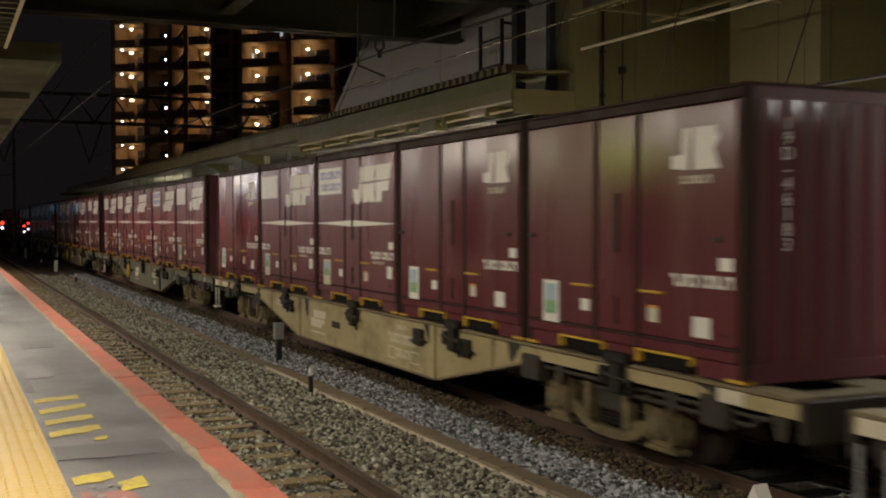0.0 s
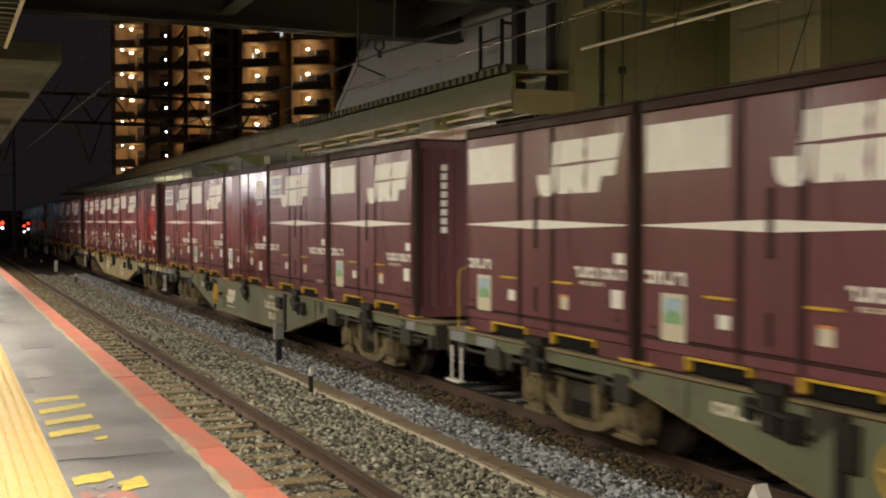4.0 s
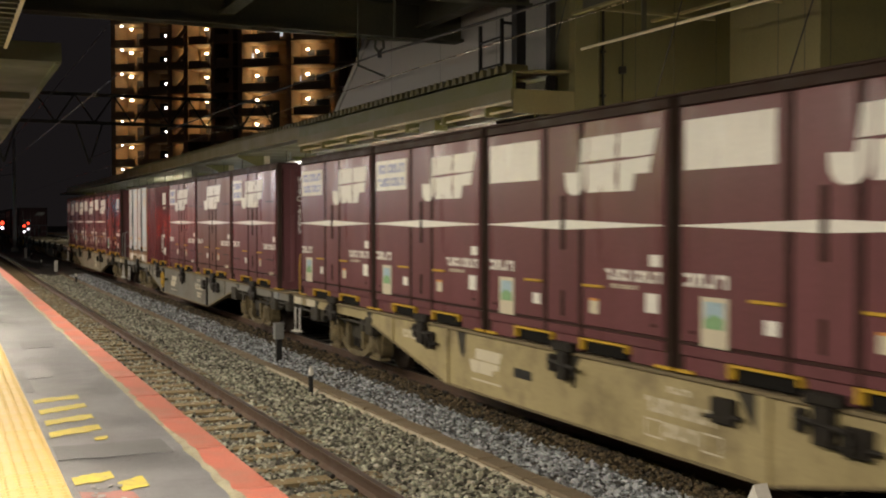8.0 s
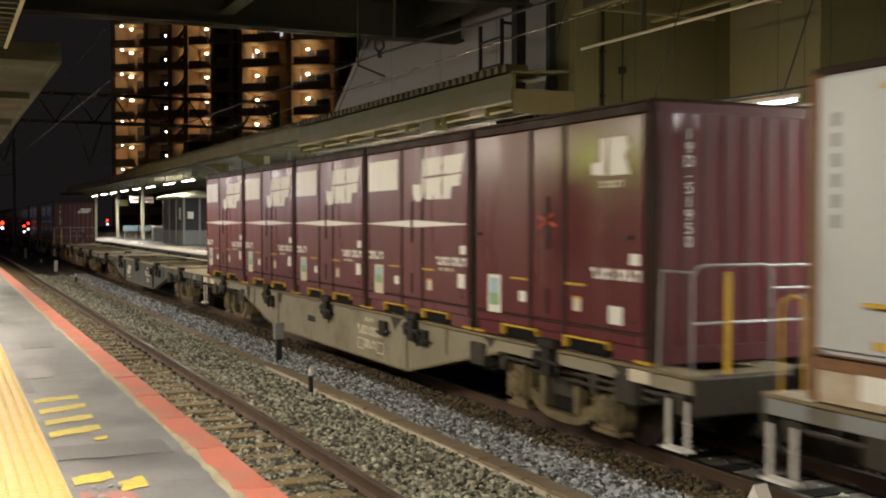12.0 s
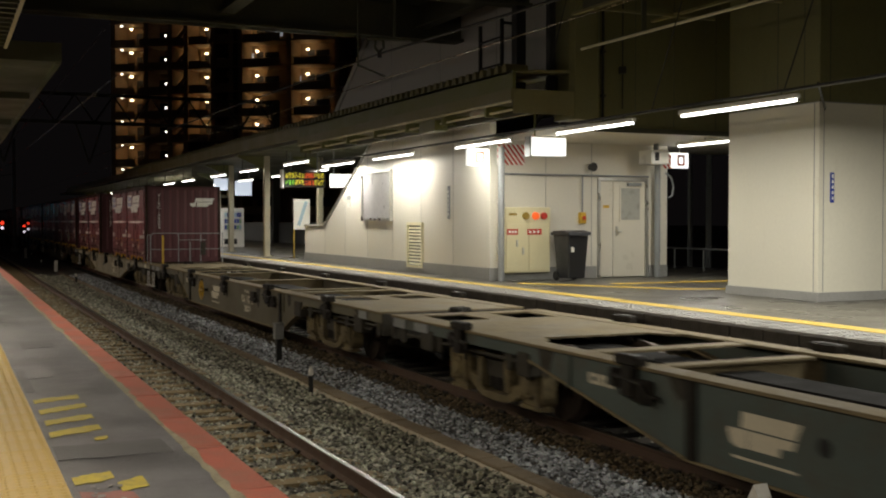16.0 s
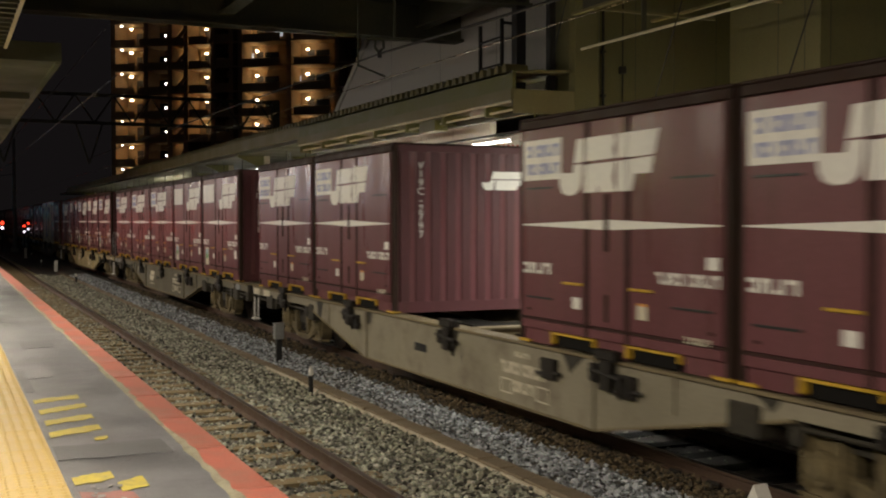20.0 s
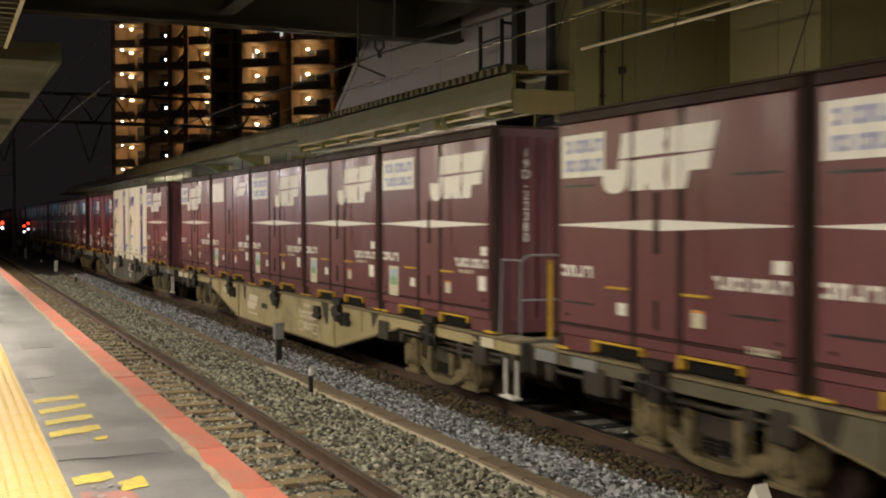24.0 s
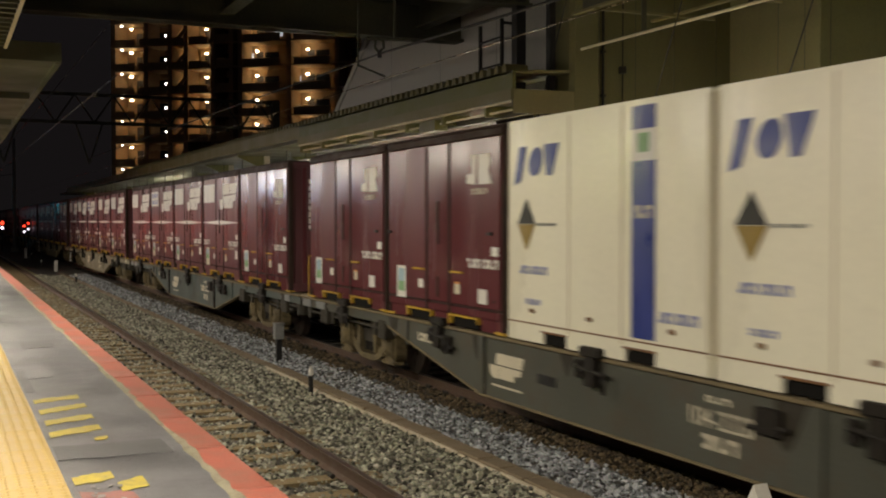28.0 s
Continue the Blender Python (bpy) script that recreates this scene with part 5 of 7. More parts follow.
def wagon(paint, style, label):
    """Flat container wagon, 19.6 m of frame; y runs from the near load face."""
    w = thing("container_wagon", label, "wagon", None, "wagons of the train")
    a, b = -0.60, 19.45
    y1, y2, y3, y4 = BELLY.get((paint, style), BELLY.get(style, (3.55, 6.3, 12.6, 15.5)))
    side = [(a, 0.93), (a, 0.79), (y1, 0.79), (y2, 0.22), (y3, 0.22), (y4, 0.79), (b, 0.79), (b, 0.93)]
    for s in (-1, 1):
        bm = prism(B(), side, "x", s * 1.17, s * 1.20)
        sill = part("side_sill", bm, paint, w, "painted side sill with a deep belly")
        bm = B()
        box(bm, min(s * 0.98, s * 1.24), a, 0.93, max(s * 0.98, s * 1.24), b, 0.965, bev=0.006)
        prism(bm, [(y1, 0.79), (y2, 0.22), (y2, 0.195), (y1 - 0.01, 0.765)], "x", s * 1.08, s * 1.215)
        prism(bm, [(y2, 0.195), (y3, 0.195), (y3, 0.22), (y2, 0.22)], "x", s * 1.08, s * 1.215)
        prism(bm, [(y3, 0.22), (y4, 0.79), (y4 + 0.01, 0.765), (y3, 0.195)], "x", s * 1.08, s * 1.215)
        part("sill_flange", bm, "deck", sill, "rust-dusted flange")
    for y in (y2, y3 - 0.14):
        part("stiffener", bx(-1.235, y, 0.22, -1.198, y + 0.14, 0.93, bev=0.006), "lock" if style in ("wheel", "round") else paint, w, "upright stiffener")
    for y in (4.6, 14.4):
        part("stiffener", bx(-1.225, y, 0.58, -1.198, y + 0.05, 0.93), paint, w)
    bm = B()
    box(bm, -0.20, a, 0.42, 0.20, b, 0.80)
    box(bm, -0.26, a, 0.80, 0.26, b, 0.83)
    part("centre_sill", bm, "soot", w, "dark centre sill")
    # cross walls under each lock and between the loads
    for i in range(1, 4):
        y = i * PITCH + 1.857
        part("cross_beam", box(bx(-0.98, y - 0.10, 0.91, 0.98, y + 0.10, 0.935), -1.165, y - 0.02, 0.45, 1.165, y + 0.02, 0.91), "deck", w, "dusty cross beam")
    for i in range(2, 4):
        y = i * PITCH - 0.04
        part("cross_beam", bx(-1.165, y - 0.05, 0.55, 1.165, y + 0.05, 0.80), "grime", w)
    for y, x0 in ((5.4, -0.8), (8.9, 0.3), (10.9, -0.75), (12.9, 0.35)):
        part("air_pipe", rod(B(), (x0, y - 0.9, 0.74), (x0 + 0.1, y + 0.9, 0.74), 0.03, 6), "deck", w)
    # plated decks over the bogies, with cut-outs near the coupler
    # blue and olive wagons get the paler plating, all others the darker
    plating = "deck" if paint in ("w_blue", "w_olive") else "deck_dark"
    for f in (lambda q: q, lambda q: a + b - q):
        def plate(x0, q0, x1, q1, bm):
            return box(bm, x0, min(f(q0), f(q1)), 0.935, x1, max(f(q0), f(q1)), 0.957)
        c0, c1 = (1.95, 2.85) if paint == "w_olive" else (-0.30, 0.62)
        part("end_deck", plate(-0.98, a, 0.98, c0, B()), plating, w, "plated end deck")
        for x0, x1 in ((-0.98, -0.86), (-0.22, 0.22), (0.86, 0.98)):
            part("deck_strip", plate(x0, c0, x1, c1, B()), plating, w)
        part("deck_plate", plate(-0.98, c1, 0.98, 3.05, B()), "deck", w, "dusty deck plate over the bogie")
        for s in (-1, 1):
            part("gusset", prism(B(), [(s * 0.98, f(3.05)), (s * 0.72, f(3.05)), (s * 0.84, f(3.35)), (s * 0.98, f(3.45))], "z", 0.935, 0.957), "deck", w)
        part("deck_plate", plate(-0.98, 4.35, 0.98, 4.62, B()), "deck", w, "dusty deck plate")
    for y, d in ((a, -1), (b, 1)):
        # grime colour also darkens the gap between wagons, which came out too lit
        part("end_sill", bx(-1.2, min(y, y + d * 0.06), 0.60, 1.2, max(y, y + d * 0.06), 0.94, bev=0.01), "grime", w, "dark end sill")
        bm = B()
        rod(bm, (0, y, 0.88), (0, y + d * 0.12, 0.88), 0.11, 10)
        box(bm, -0.14, min(y + d * 0.1, y + d * 0.21), 0.72, 0.14, max(y + d * 0.1, y + d * 0.21), 1.02, bev=0.03)
        part("coupler", bm, "lock", w, "black knuckle coupler")
        for hx in (-0.35, 0.4):
            part("brake_hose", bent(B(), [(hx, y, 0.6), (hx, y + d * 0.12, 0.31), (hx * 0.87, y + d * 0.2, 0.24)], 0.03), "black", w)
        for s in (-1, 1):
            if (d < 0 and style != "deck" and paint != "w_dark") or (d > 0 and (paint in ("w_dark", "w_blue") or (paint, style) in (("w_tan", "deck"), ("w_olive", "hole")))):
                continue
            e = y - d * 0.20
            bm = B()
            for q in (e - 0.16, e + 0.12):
                box(bm, min(s * 1.19, s * 1.21), q, 0.27, max(s * 1.19, s * 1.21), q + 0.04, 0.72)
            box(bm, min(s * 1.15, s * 1.27), e - 0.17, 0.27, max(s * 1.15, s * 1.27), e + 0.17, 0.295)
            part("footstep", bm, "steel_step" if style != "plain" else "pipe", w, "pale hanging stirrup step")
    for s in (-1, 1):
        bm = bx(s * 1.16, -0.20, 0.955, s * 1.30, 0.20, 1.06, bev=0.02)
        box(bm, s * 1.20, -0.10, 0.66, s * 1.30, 0.10, 0.96, bev=0.015)
        rod(bm, (s * 1.28, -0.28, 0.80), (s * 1.28, 0.28, 0.84), 0.025, 6)
        box(bm, s * 1.20, 0.22, 0.72, s * 1.26, 0.34, 0.9, bev=0.01)
        bent(bm, [(s * 1.29, -0.26, 0.80), (s * 1.31, -0.32, 0.72), (s * 1.31, -0.30, 0.62)], 0.02)
        lock = finish(bm, "container_lock", "lock")
        for i in range(5):
            o = new("container_lock", lock)
            o.parent, o.location = w, (0, i * PITCH + 1.857, 0)
            tagged(o, "greasy black container lock")
    # card rack and pale end plates on the camera's side
    for y0, y1, z0, z1 in ((18.95, 19.40, 0.795, 0.925), (18.15, 18.62, 0.80, 0.92), (0.02, 0.36, 0.80, 0.92)):
        part("card_rack", box(bx(-1.222, y0, z0, -1.20, y1, z1, bev=0.004), -1.226, y0 + 0.04, z0 + 0.03, -1.222, y1 - 0.04, z1 - 0.03), "cream" if paint in ("w_tan", "w_beige") else "pipe", w, "pale card rack")
    # brake gear on the camera's side
    for y0, y1, x0 in ((3.45, 3.85, -1.24), (0.25, 0.62, -1.22), (18.0, 18.4, -1.22), (15.3, 15.6, -1.22)):
        part("gear_box", bx(x0, y0, 0.56, -1.0, y1, 0.84, bev=0.02), "grime", w, "small grimy gear box")
    for y0, y1, z in ((a + 0.3, 3.6, 0.72), (15.4, b - 0.3, 0.70), (a + 0.5, 2.0, 0.64)):
        part("air_pipe", bent(B(), [(-1.12, y0, z + 0.1), (-1.14, y0 + 0.1, z), (-1.14, y1 - 0.1, z), (-1.1, y1, z + 0.1)], 0.022), "grime", w, "grimy brake pipe")
    for y in (a + 0.25, 1.1, 3.1, 15.9, 17.9, b - 0.25):
        part("hanger_plate", prism(B(), [(y - 0.10, 0.79), (y + 0.10, 0.79), (y + 0.05, 0.58), (y - 0.05, 0.58)], "x", -1.16, -1.12), "grime", w, "grimy hanger plate")
    rng = random.Random(int(1000 * M[paint].diffuse_color[0]) + len(paint) + len(style))
    for i in range(7):
        y, hgt = 0.9 + i * 2.9 + rng.uniform(-0.5, 0.5), rng.uniform(0.16, 0.42)
        low = 0.80 if (y < 4 or y > 15) else max(0.24, 0.90 - hgt)
        pts = [(y - rng.uniform(0.10, 0.30), 0.925), (y - rng.uniform(0.05, 0.12), low + 0.06), (y, low), (y + rng.uniform(0.05, 0.12), low + 0.08), (y + rng.uniform(0.10, 0.3), 0.925)]
        part("grime_stain", prism(B(), pts, "x", -1.2035, -1.199), "grime", w, "dark oily stain")
    for y0, y1 in ((6.7, 7.0), (5.2, 5.5), (12.9, 13.2)):
        part("valve", rod(bx(-1.26, y0, 0.62, -1.19, y1, 0.84, bev=0.012), (-1.24, y0 - 0.1, 0.70), (-1.24, y1 + 0.1, 0.66), 0.022, 6), "lock", w, "small greasy valve")
    bm = B()
    rod(bm, (0.5, 5.0, 0.5), (0.5, 6.2, 0.5), 0.2, 14)
    rod(bm, (-0.6, 13.2, 0.5), (-0.6, 14.2, 0.5), 0.17, 14)
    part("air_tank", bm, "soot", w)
    # markings on the sill
    X = -1.204
    def flat(name, pts, m, label="", x=X):
        return part(name, prism(B(), pts, "x", x, x + 0.004), m, w, label)
    wy = 11.42 if paint == "w_olive" else 11.80      # brake handwheel
    if style != "plain" and (paint, style) != ("w_beige", "deck"):
        o = wy - 12.48 if style == "wheel" else -0.2
        for pts, l in (([(12.05, 0.58), (12.0, 0.48), (11.92, 0.45), (11.80, 0.46), (11.80, 0.61), (12.02, 0.61)], "hooked block"),
                       ([(11.785, 0.46), (11.42, 0.46), (11.40, 0.53), (11.26, 0.54), (11.23, 0.61), (11.785, 0.61)], "stepped block"),
                       ([(11.88, 0.625), (11.23, 0.625), (11.17, 0.76), (11.86, 0.76)], "upper slanted block")):
            flat("mark_block", [(y + o, z) for y, z in pts], "cream", "pale " + l + " on the sill")
        flat("mark_line", rect(11.22 + o, 0.36, 11.98 + o, 0.382), "cream")
        bars("wagon_data", w, 13.45, 14.15, 0.68, 0.79, 5, "cream", "pale printing on the sloping sill", x=X)
    known = {"w_dark": "104-2220", "w_olive": "106-10015" if style == "wheel" else ""}.get(paint, "")
    if known:
        writing(known, 0.24, "cream", w, pose(X, 7.5, 0.55) @ SIDE_ON, "pale wagon number")
    else:
        bars("wagon_number", w, 7.0, 8.05, 0.56, 0.70, 9, "cream", "pale wagon number", x=X)
    bars("wagon_number", w, 7.35, 7.7, 0.77, 0.83, 3, "cream", x=X)
    bars("wagon_data", w, 7.25, 7.75, 0.36, 0.49, 4, "cream", x=X)
    if style == "wheel":
        part("handwheel_shaft", rod(B(), (-1.36, wy, 0.62), (-1.2, wy, 0.62), 0.03, 8), "lock", w)
        bm = B()
        n = 20
        for i in range(n):
            t0, t1 = 2 * math.pi * i / n, 2 * math.pi * (i + 1) / n
            rod(bm, (-1.36, wy + 0.225 * math.cos(t0), 0.62 + 0.225 * math.sin(t0)), (-1.36, wy + 0.225 * math.cos(t1), 0.62 + 0.225 * math.sin(t1)), 0.018, 6)
        for i in range(3):
            t0 = math.pi * i / 3
            rod(bm, (-1.36, wy + 0.215 * math.cos(t0), 0.62 + 0.215 * math.sin(t0)), (-1.36, wy - 0.215 * math.cos(t0), 0.62 - 0.215 * math.sin(t0)), 0.015, 6)
        part("handwheel", bm, "yellow", w, "yellow brake handwheel")
        part("wheel_bracket", bx(-1.25, wy + 0.55, 0.50, -1.20, wy + 0.75, 0.86, bev=0.01), "lock", w, "greasy black bracket")
    if style == "round":
        part("sill_hole", rod(B(), (-1.206, 10.72, 0.63), (-1.195, 10.72, 0.63), 0.075, 14), "black", w, "round dark hole through the sill")
    if style == "hole" and paint != "w_dark" or style == "deck":
        boxes = True
    else:
        boxes = False
    if style in ("hole", "deck"):
        part("sill_hole", bx(-1.206, 10.25, 0.53, -1.195, 10.66, 0.64, bev=0.002), "black", w, "dark slot through the sill")
        bm = B()
        for y in (6.9, 7.75) if boxes else ():
            for p in (rect(y, 0.32, y + 0.28, 0.335), rect(y, 0.48, y + 0.28, 0.495), rect(y, 0.32, y + 0.015, 0.495), rect(y + 0.265, 0.32, y + 0.28, 0.495)):
                prism(bm, p, "x", X, X + 0.004)
        if boxes:
            tagged(part("wagon_data", bm, "cream", w), kind="stuff")
        else:
            bm.free()
    # yellow hand hold at the far end
    bm = B()
    bent(bm, [(-1.12, 19.36, 0.9), (-1.12, 19.36, 1.62), (-1.10, 19.36, 1.70), (-1.0, 19.36, 1.74), (-0.90, 19.36, 1.70), (-0.88, 19.36, 1.62), (-0.88, 19.36, 0.9)], 0.013)
    if paint not in ("w_blue", "w_olive") and style not in ("plain", "deck"):
        part("hand_hold", bm, "yellow", w, "yellow hoop hand hold")
    if style == "deck":
        for x, z in ((-1.16, 1.84), (-0.27, 1.90), (0.10, 1.66), (0.45, 1.90), (1.16, 1.90)):
            part("railing_post", rod(B(), (x, -0.55, 0.93), (x, -0.55, z), 0.016, 6), "pipe", w, "thin metal railing post")
        part("railing_post", bx(-0.80, -0.565, 0.93, -0.74, -0.545, 1.88), "yellow", w, "yellow painted post")
        part("railing_bar", bent(B(), [(-1.16, -0.55, 1.84), (-1.12, -0.55, 1.91), (-1.04, -0.55, 1.94), (-0.36, -0.55, 1.94), (-0.29, -0.55, 1.92), (-0.27, -0.55, 1.86)], 0.015), "pipe", w, "thin rounded railing bar")
        part("railing_bar", rod(B(), (-0.30, -0.55, 1.93), (1.18, -0.55, 1.93), 0.015, 6), "pipe", w, "thin metal railing bar")
        part("railing_bar", rod(B(), (-1.16, -0.55, 1.42), (1.16, -0.55, 1.42), 0.013, 6), "pipe", w, "thin metal railing bar")
        part("railing_bar", rod(B(), (-0.27, -0.55, 1.72), (0.62, -0.55, 1.72), 0.013, 6), "pipe", w, "thin metal railing bar")
        part("railing_bar", bent(B(), [(-1.16, -0.55, 1.88), (-1.18, -0.5, 1.88), (-1.18, -0.12, 1.88), (-1.18, -0.07, 0.95)], 0.013), "pipe", w, "thin metal railing bar")
        part("handbrake_box", bx(0.44, -0.60, 1.22, 0.60, -0.56, 1.66, bev=0.012), "grime", w, "grimy handbrake box on the railing")
    for y in (1.95 if style == "deck" else 2.35, 16.5):
        bogie(w, y)
    return w


PAINTS = {"tan": "dusty tan", "green": "dull green", "blue": "blue grey", "grey": "light grey", "beige": "weathered beige", "olive": "olive grey", "dark": "dark grey green"}
wprotos = {}


def add_wagon(k, paint, style, loads):
    """loads: five letters from the near end to the far end, '-' for an empty place."""
    y0 = FIRST + k * WAGON + SLACK.get(k, 0)
    if (paint, style) in wprotos:
        w = copy_thing(wprotos[paint, style], pose(TX, y0, 0))
    else:
        w = wagon("w_" + paint, style, PAINTS[paint] + " flat container wagon " + ("with yellow handwheel" if style == "wheel" else "with end railing" if style == "deck" else "with deep side sills"))
        w.matrix_world = pose(TX, y0, 0)
        wprotos[paint, style] = w
    if loads == "-----":
        tagged(w, PAINTS[paint] + " empty flat wagon with rust-dusted deck")
    TRAIN.append((w, TX, y0, 0))
    return [container(c, y0 + i * PITCH) if c != "-" else None for i, c in enumerate(loads)]


CONSIST = {
    -1: ("tan", "plain", "PPPPP"), 0: ("tan", "hole", "RRQPR"), 1: ("green", "wheel", "PQWPP"), 2: ("green", "wheel", "PVRPQ"), 3: ("tan", "hole", "RPPQQ"),
    4: ("grey", "wheel", "VNVCS"), 5: ("beige", "deck", "XPPPP"), 6: ("blue", "round", "-----"), 7: ("olive", "wheel", "-----"), 8: ("beige", "deck", "VV-VV"),
    9: ("olive", "hole", "PPVVV"), 10: ("tan", "deck", "QPQDV"), 11: ("dark", "hole", "VJJRR"), 12: ("blue", "round", "RPPQP"), 13: ("beige", "hole", "PPVPP"),
    14: ("tan", "hole", "PRPPP"), 15: ("grey", "wheel", "PPPVP"), 16: ("tan", "hole", "RPPPP"), 17: ("beige", "hole", "PPPRP"),
}
SLACK = {0: 0.1, 2: 0.03, 3: -0.25, 4: -0.32, 5: 0.17, 9: 0.08, 10: -0.03, 11: 0.28}    # coupling slack
loaded = {k: add_wagon(k, *v) for k, v in CONSIST.items()}

# the rear wagons never come near: leave off their smallest parts
SMALL = ("tag", "drain_hole", "poster", "lock_bar", "vent_slot", "side_print", "rope_hook", "pocket_hollow", "corner_foot", "sill_gap", "hanger_plate", "grime_stain",
         "valve", "wagon_data", "mark_line", "air_pipe", "gear_box", "brake_hose", "sill_hole", "spring_nest", "brake_rigging", "apron", "door_handle")
for k in range(14, 18):
    near = [ob for ob in TRAIN if abs(ob[2] - (FIRST + k * WAGON + 9)) < 10.0]
    for ob, x, y, z in near:
        if ob in protos.values() or ob in wprotos.values():
            continue
        for ch in list(ob.children_recursive):
            if ch.name.split(".")[0].startswith(SMALL):
                bpy.data.objects.remove(ch)

# numbers on the near ends and sides that can be read
for k, i, code in ((0, 0, "19D-46183"), (5, 0, "19D-51950"), (8, 0, "V19C-4902"), (8, 3, "V19C-2797"), (9, 0, "19D-17315"), (10, 0, "19D-22380"), (11, 0, "V19C-4010"), (3, 0, "19D-50807"), (4, 0, "V19C-4595")):
    c = loaded[k][i]
    writing("\n".join(code), 0.155, "white", c, pose(-0.79, -0.001, 2.12) @ END_ON, "white number down the end wall")
for k in range(0, 17):
    for i, c in enumerate(loaded[k]):
        if c is None or CONSIST[k][2][i] in "SJC":
            continue
        if (k, i) not in ((0, 0), (5, 0), (8, 0), (8, 3), (9, 0), (10, 0), (11, 0), (3, 0), (4, 0)) and i == 0:
            bm = B()
            for q in range(8):
                box(bm, -0.835, -0.002, 1.18 + q * 0.125, -0.745, 0.002, 1.27 + q * 0.125)
            tagged(part("end_number", bm, "white", c, "white bars of an end number"), kind="stuff")
for k, i in ((8, 0), (8, 3)):
    bm = B()
    prism(bm, [(0.37, 1.985), (0.97, 1.99), (1.02, 2.10), (0.41, 2.10)], "y", -0.003, 0.002)
    prism(bm, [(0.22, 1.94), (0.23, 1.86), (0.29, 1.815), (0.40, 1.82), (0.43, 1.97), (0.36, 1.97), (0.34, 1.93)], "y", -0.003, 0.002)
    prism(bm, [(0.445, 1.82), (0.80, 1.82), (0.83, 1.89), (0.95, 1.90), (0.965, 1.975), (0.445, 1.97)], "y", -0.003, 0.002)
    part("end_mark", bm, "white", loaded[k][i], "white blocky mark on the end wall")


def motions():
    for ob, x, y, z in TRAIN:
        walk(ob, [(t, pose(x, y - run(t), z)) for t in range(0, 29, 2)])
    step = 0.066
    times = [i * step for i in range(int(28.0 / step) + 1)] + [28.0]
    for w, y in SPIN:
        walk(w, [(t, pose(0, y, 0, math.degrees(run(t) / 0.43))) for t in times])
    for o in scene.objects:
        if o.name.startswith("wheelset") and o.animation_data is None:
            src = KEYED[-0.95 if o.location.y < 0 else 0.95]
            o.rotation_mode = "QUATERNION"
            o.animation_data_create()
            o.animation_data.action = src.animation_data.action
            o.animation_data.action_slot = src.animation_data.action_slot
# ---- things on the far platform ----
for i, (y0, y1) in enumerate(((-2.2, 0.2), (2.0, 4.4), (5.8, 8.2), (10.84, 13.26), (14.45, 16.83), (18.55, 21.0), (23.3, 25.85), (27.3, 29.9), (31.2, 33.75), (36.9, 39.35), (41.6, 44.1), (47.4, 50.0), (51.8, 54.4),
                              (57.0, 59.5), (61.5, 64.0), (66.0, 68.5), (70.6, 73.0), (75.2, 77.6), (79.9, 82.3))):
    z = 3.88 if y1 < 30 else 4.1
    t = thing("tube_lamp", "lit fluorescent tube lamp hanging above the platform", "lamp", pose(9.8, y0, z), "platform tube lamps")
    part("housing", bx(-0.05, 0, 0.0, 0.05, y1 - y0, 0.06, bev=0.01), "signwhite", t)
    part("tube", rod(B(), (0, 0.03, -0.02), (0, y1 - y0 - 0.03, -0.02), 0.022, 8), "tube", t, "glowing white tube")
    for q in (0.3, y1 - y0 - 0.3):
        part("hanger", rod(B(), (0, q, 0.06), (0, q, 0.10 if y1 < 30 else 0.45), 0.012, 5), "wire", t)
for x, y0, y1, z in ((13.9, 17.2, 18.9, 3.9), (11.3, 8.3, 10.8, 3.9), (12.0, 36, 38.4, 4.1), (12.0, 40.5, 43, 4.1), (12.0, 46, 48.5, 4.1), (12.0, 51, 53.5, 4.1)):
    t = thing("tube_lamp", "lit fluorescent tube lamp hanging above the platform", "lamp", pose(x, y0, z), "platform tube lamps")
    part("housing", bx(-0.05, 0, 0.0, 0.05, y1 - y0, 0.06, bev=0.01), "signwhite", t)
    part("tube", rod(B(), (0, 0.03, -0.02), (0, y1 - y0 - 0.03, -0.02), 0.022, 8), "tube", t, "glowing white tube")
    part("hanger", rod(B(), (0, 0.8, 0.06), (0, 0.8, 4.7 if y1 < 12 else 0.12 if y1 < 20 else 0.45), 0.012, 5), "wire", t)

# door
dr = thing("door_service", "closed ivory steel service door with frosted window", "door", kind="structure")
part("door_frame", box(box(bx(12.9, 20.36, 1.1, 12.96, 20.5, 3.27), 14.14, 20.36, 1.1, 14.2, 20.5, 3.27), 12.96, 20.36, 3.21, 14.14, 20.5, 3.27), "alu", dr, "pale metal frame")
part("door_leaf", bx(13.3, 20.40, 1.12, 14.13, 20.45, 3.20, bev=0.005), "door", dr)
part("side_panel", bx(12.97, 20.40, 1.12, 13.29, 20.45, 3.20, bev=0.005), "door", dr)
part("window_pane", bx(13.5, 20.392, 2.36, 13.99, 20.40, 3.05), "frost", dr, "frosted window pane")
part("window_trim", box(box(bx(13.46, 20.385, 2.32, 14.03, 20.40, 2.36), 13.46, 20.385, 3.05, 14.03, 20.40, 3.09), 13.46, 20.385, 2.36, 13.5, 20.40, 3.05), "door", dr)
part("handle", rod(box(B(), 13.36, 20.37, 2.02, 13.42, 20.40, 2.22, bev=0.006), (13.36, 20.35, 2.1), (13.50, 20.35, 2.1), 0.014, 8), "alu", dr, "metal lever handle")
part("closer", bx(13.65, 20.33, 3.1, 14.0, 20.40, 3.17, bev=0.008), "pipe", dr, "dark door closer")
part("notice", bx(13.05, 20.392, 2.62, 13.2, 20.40, 2.68), "yellow", dr, "small yellow notice")

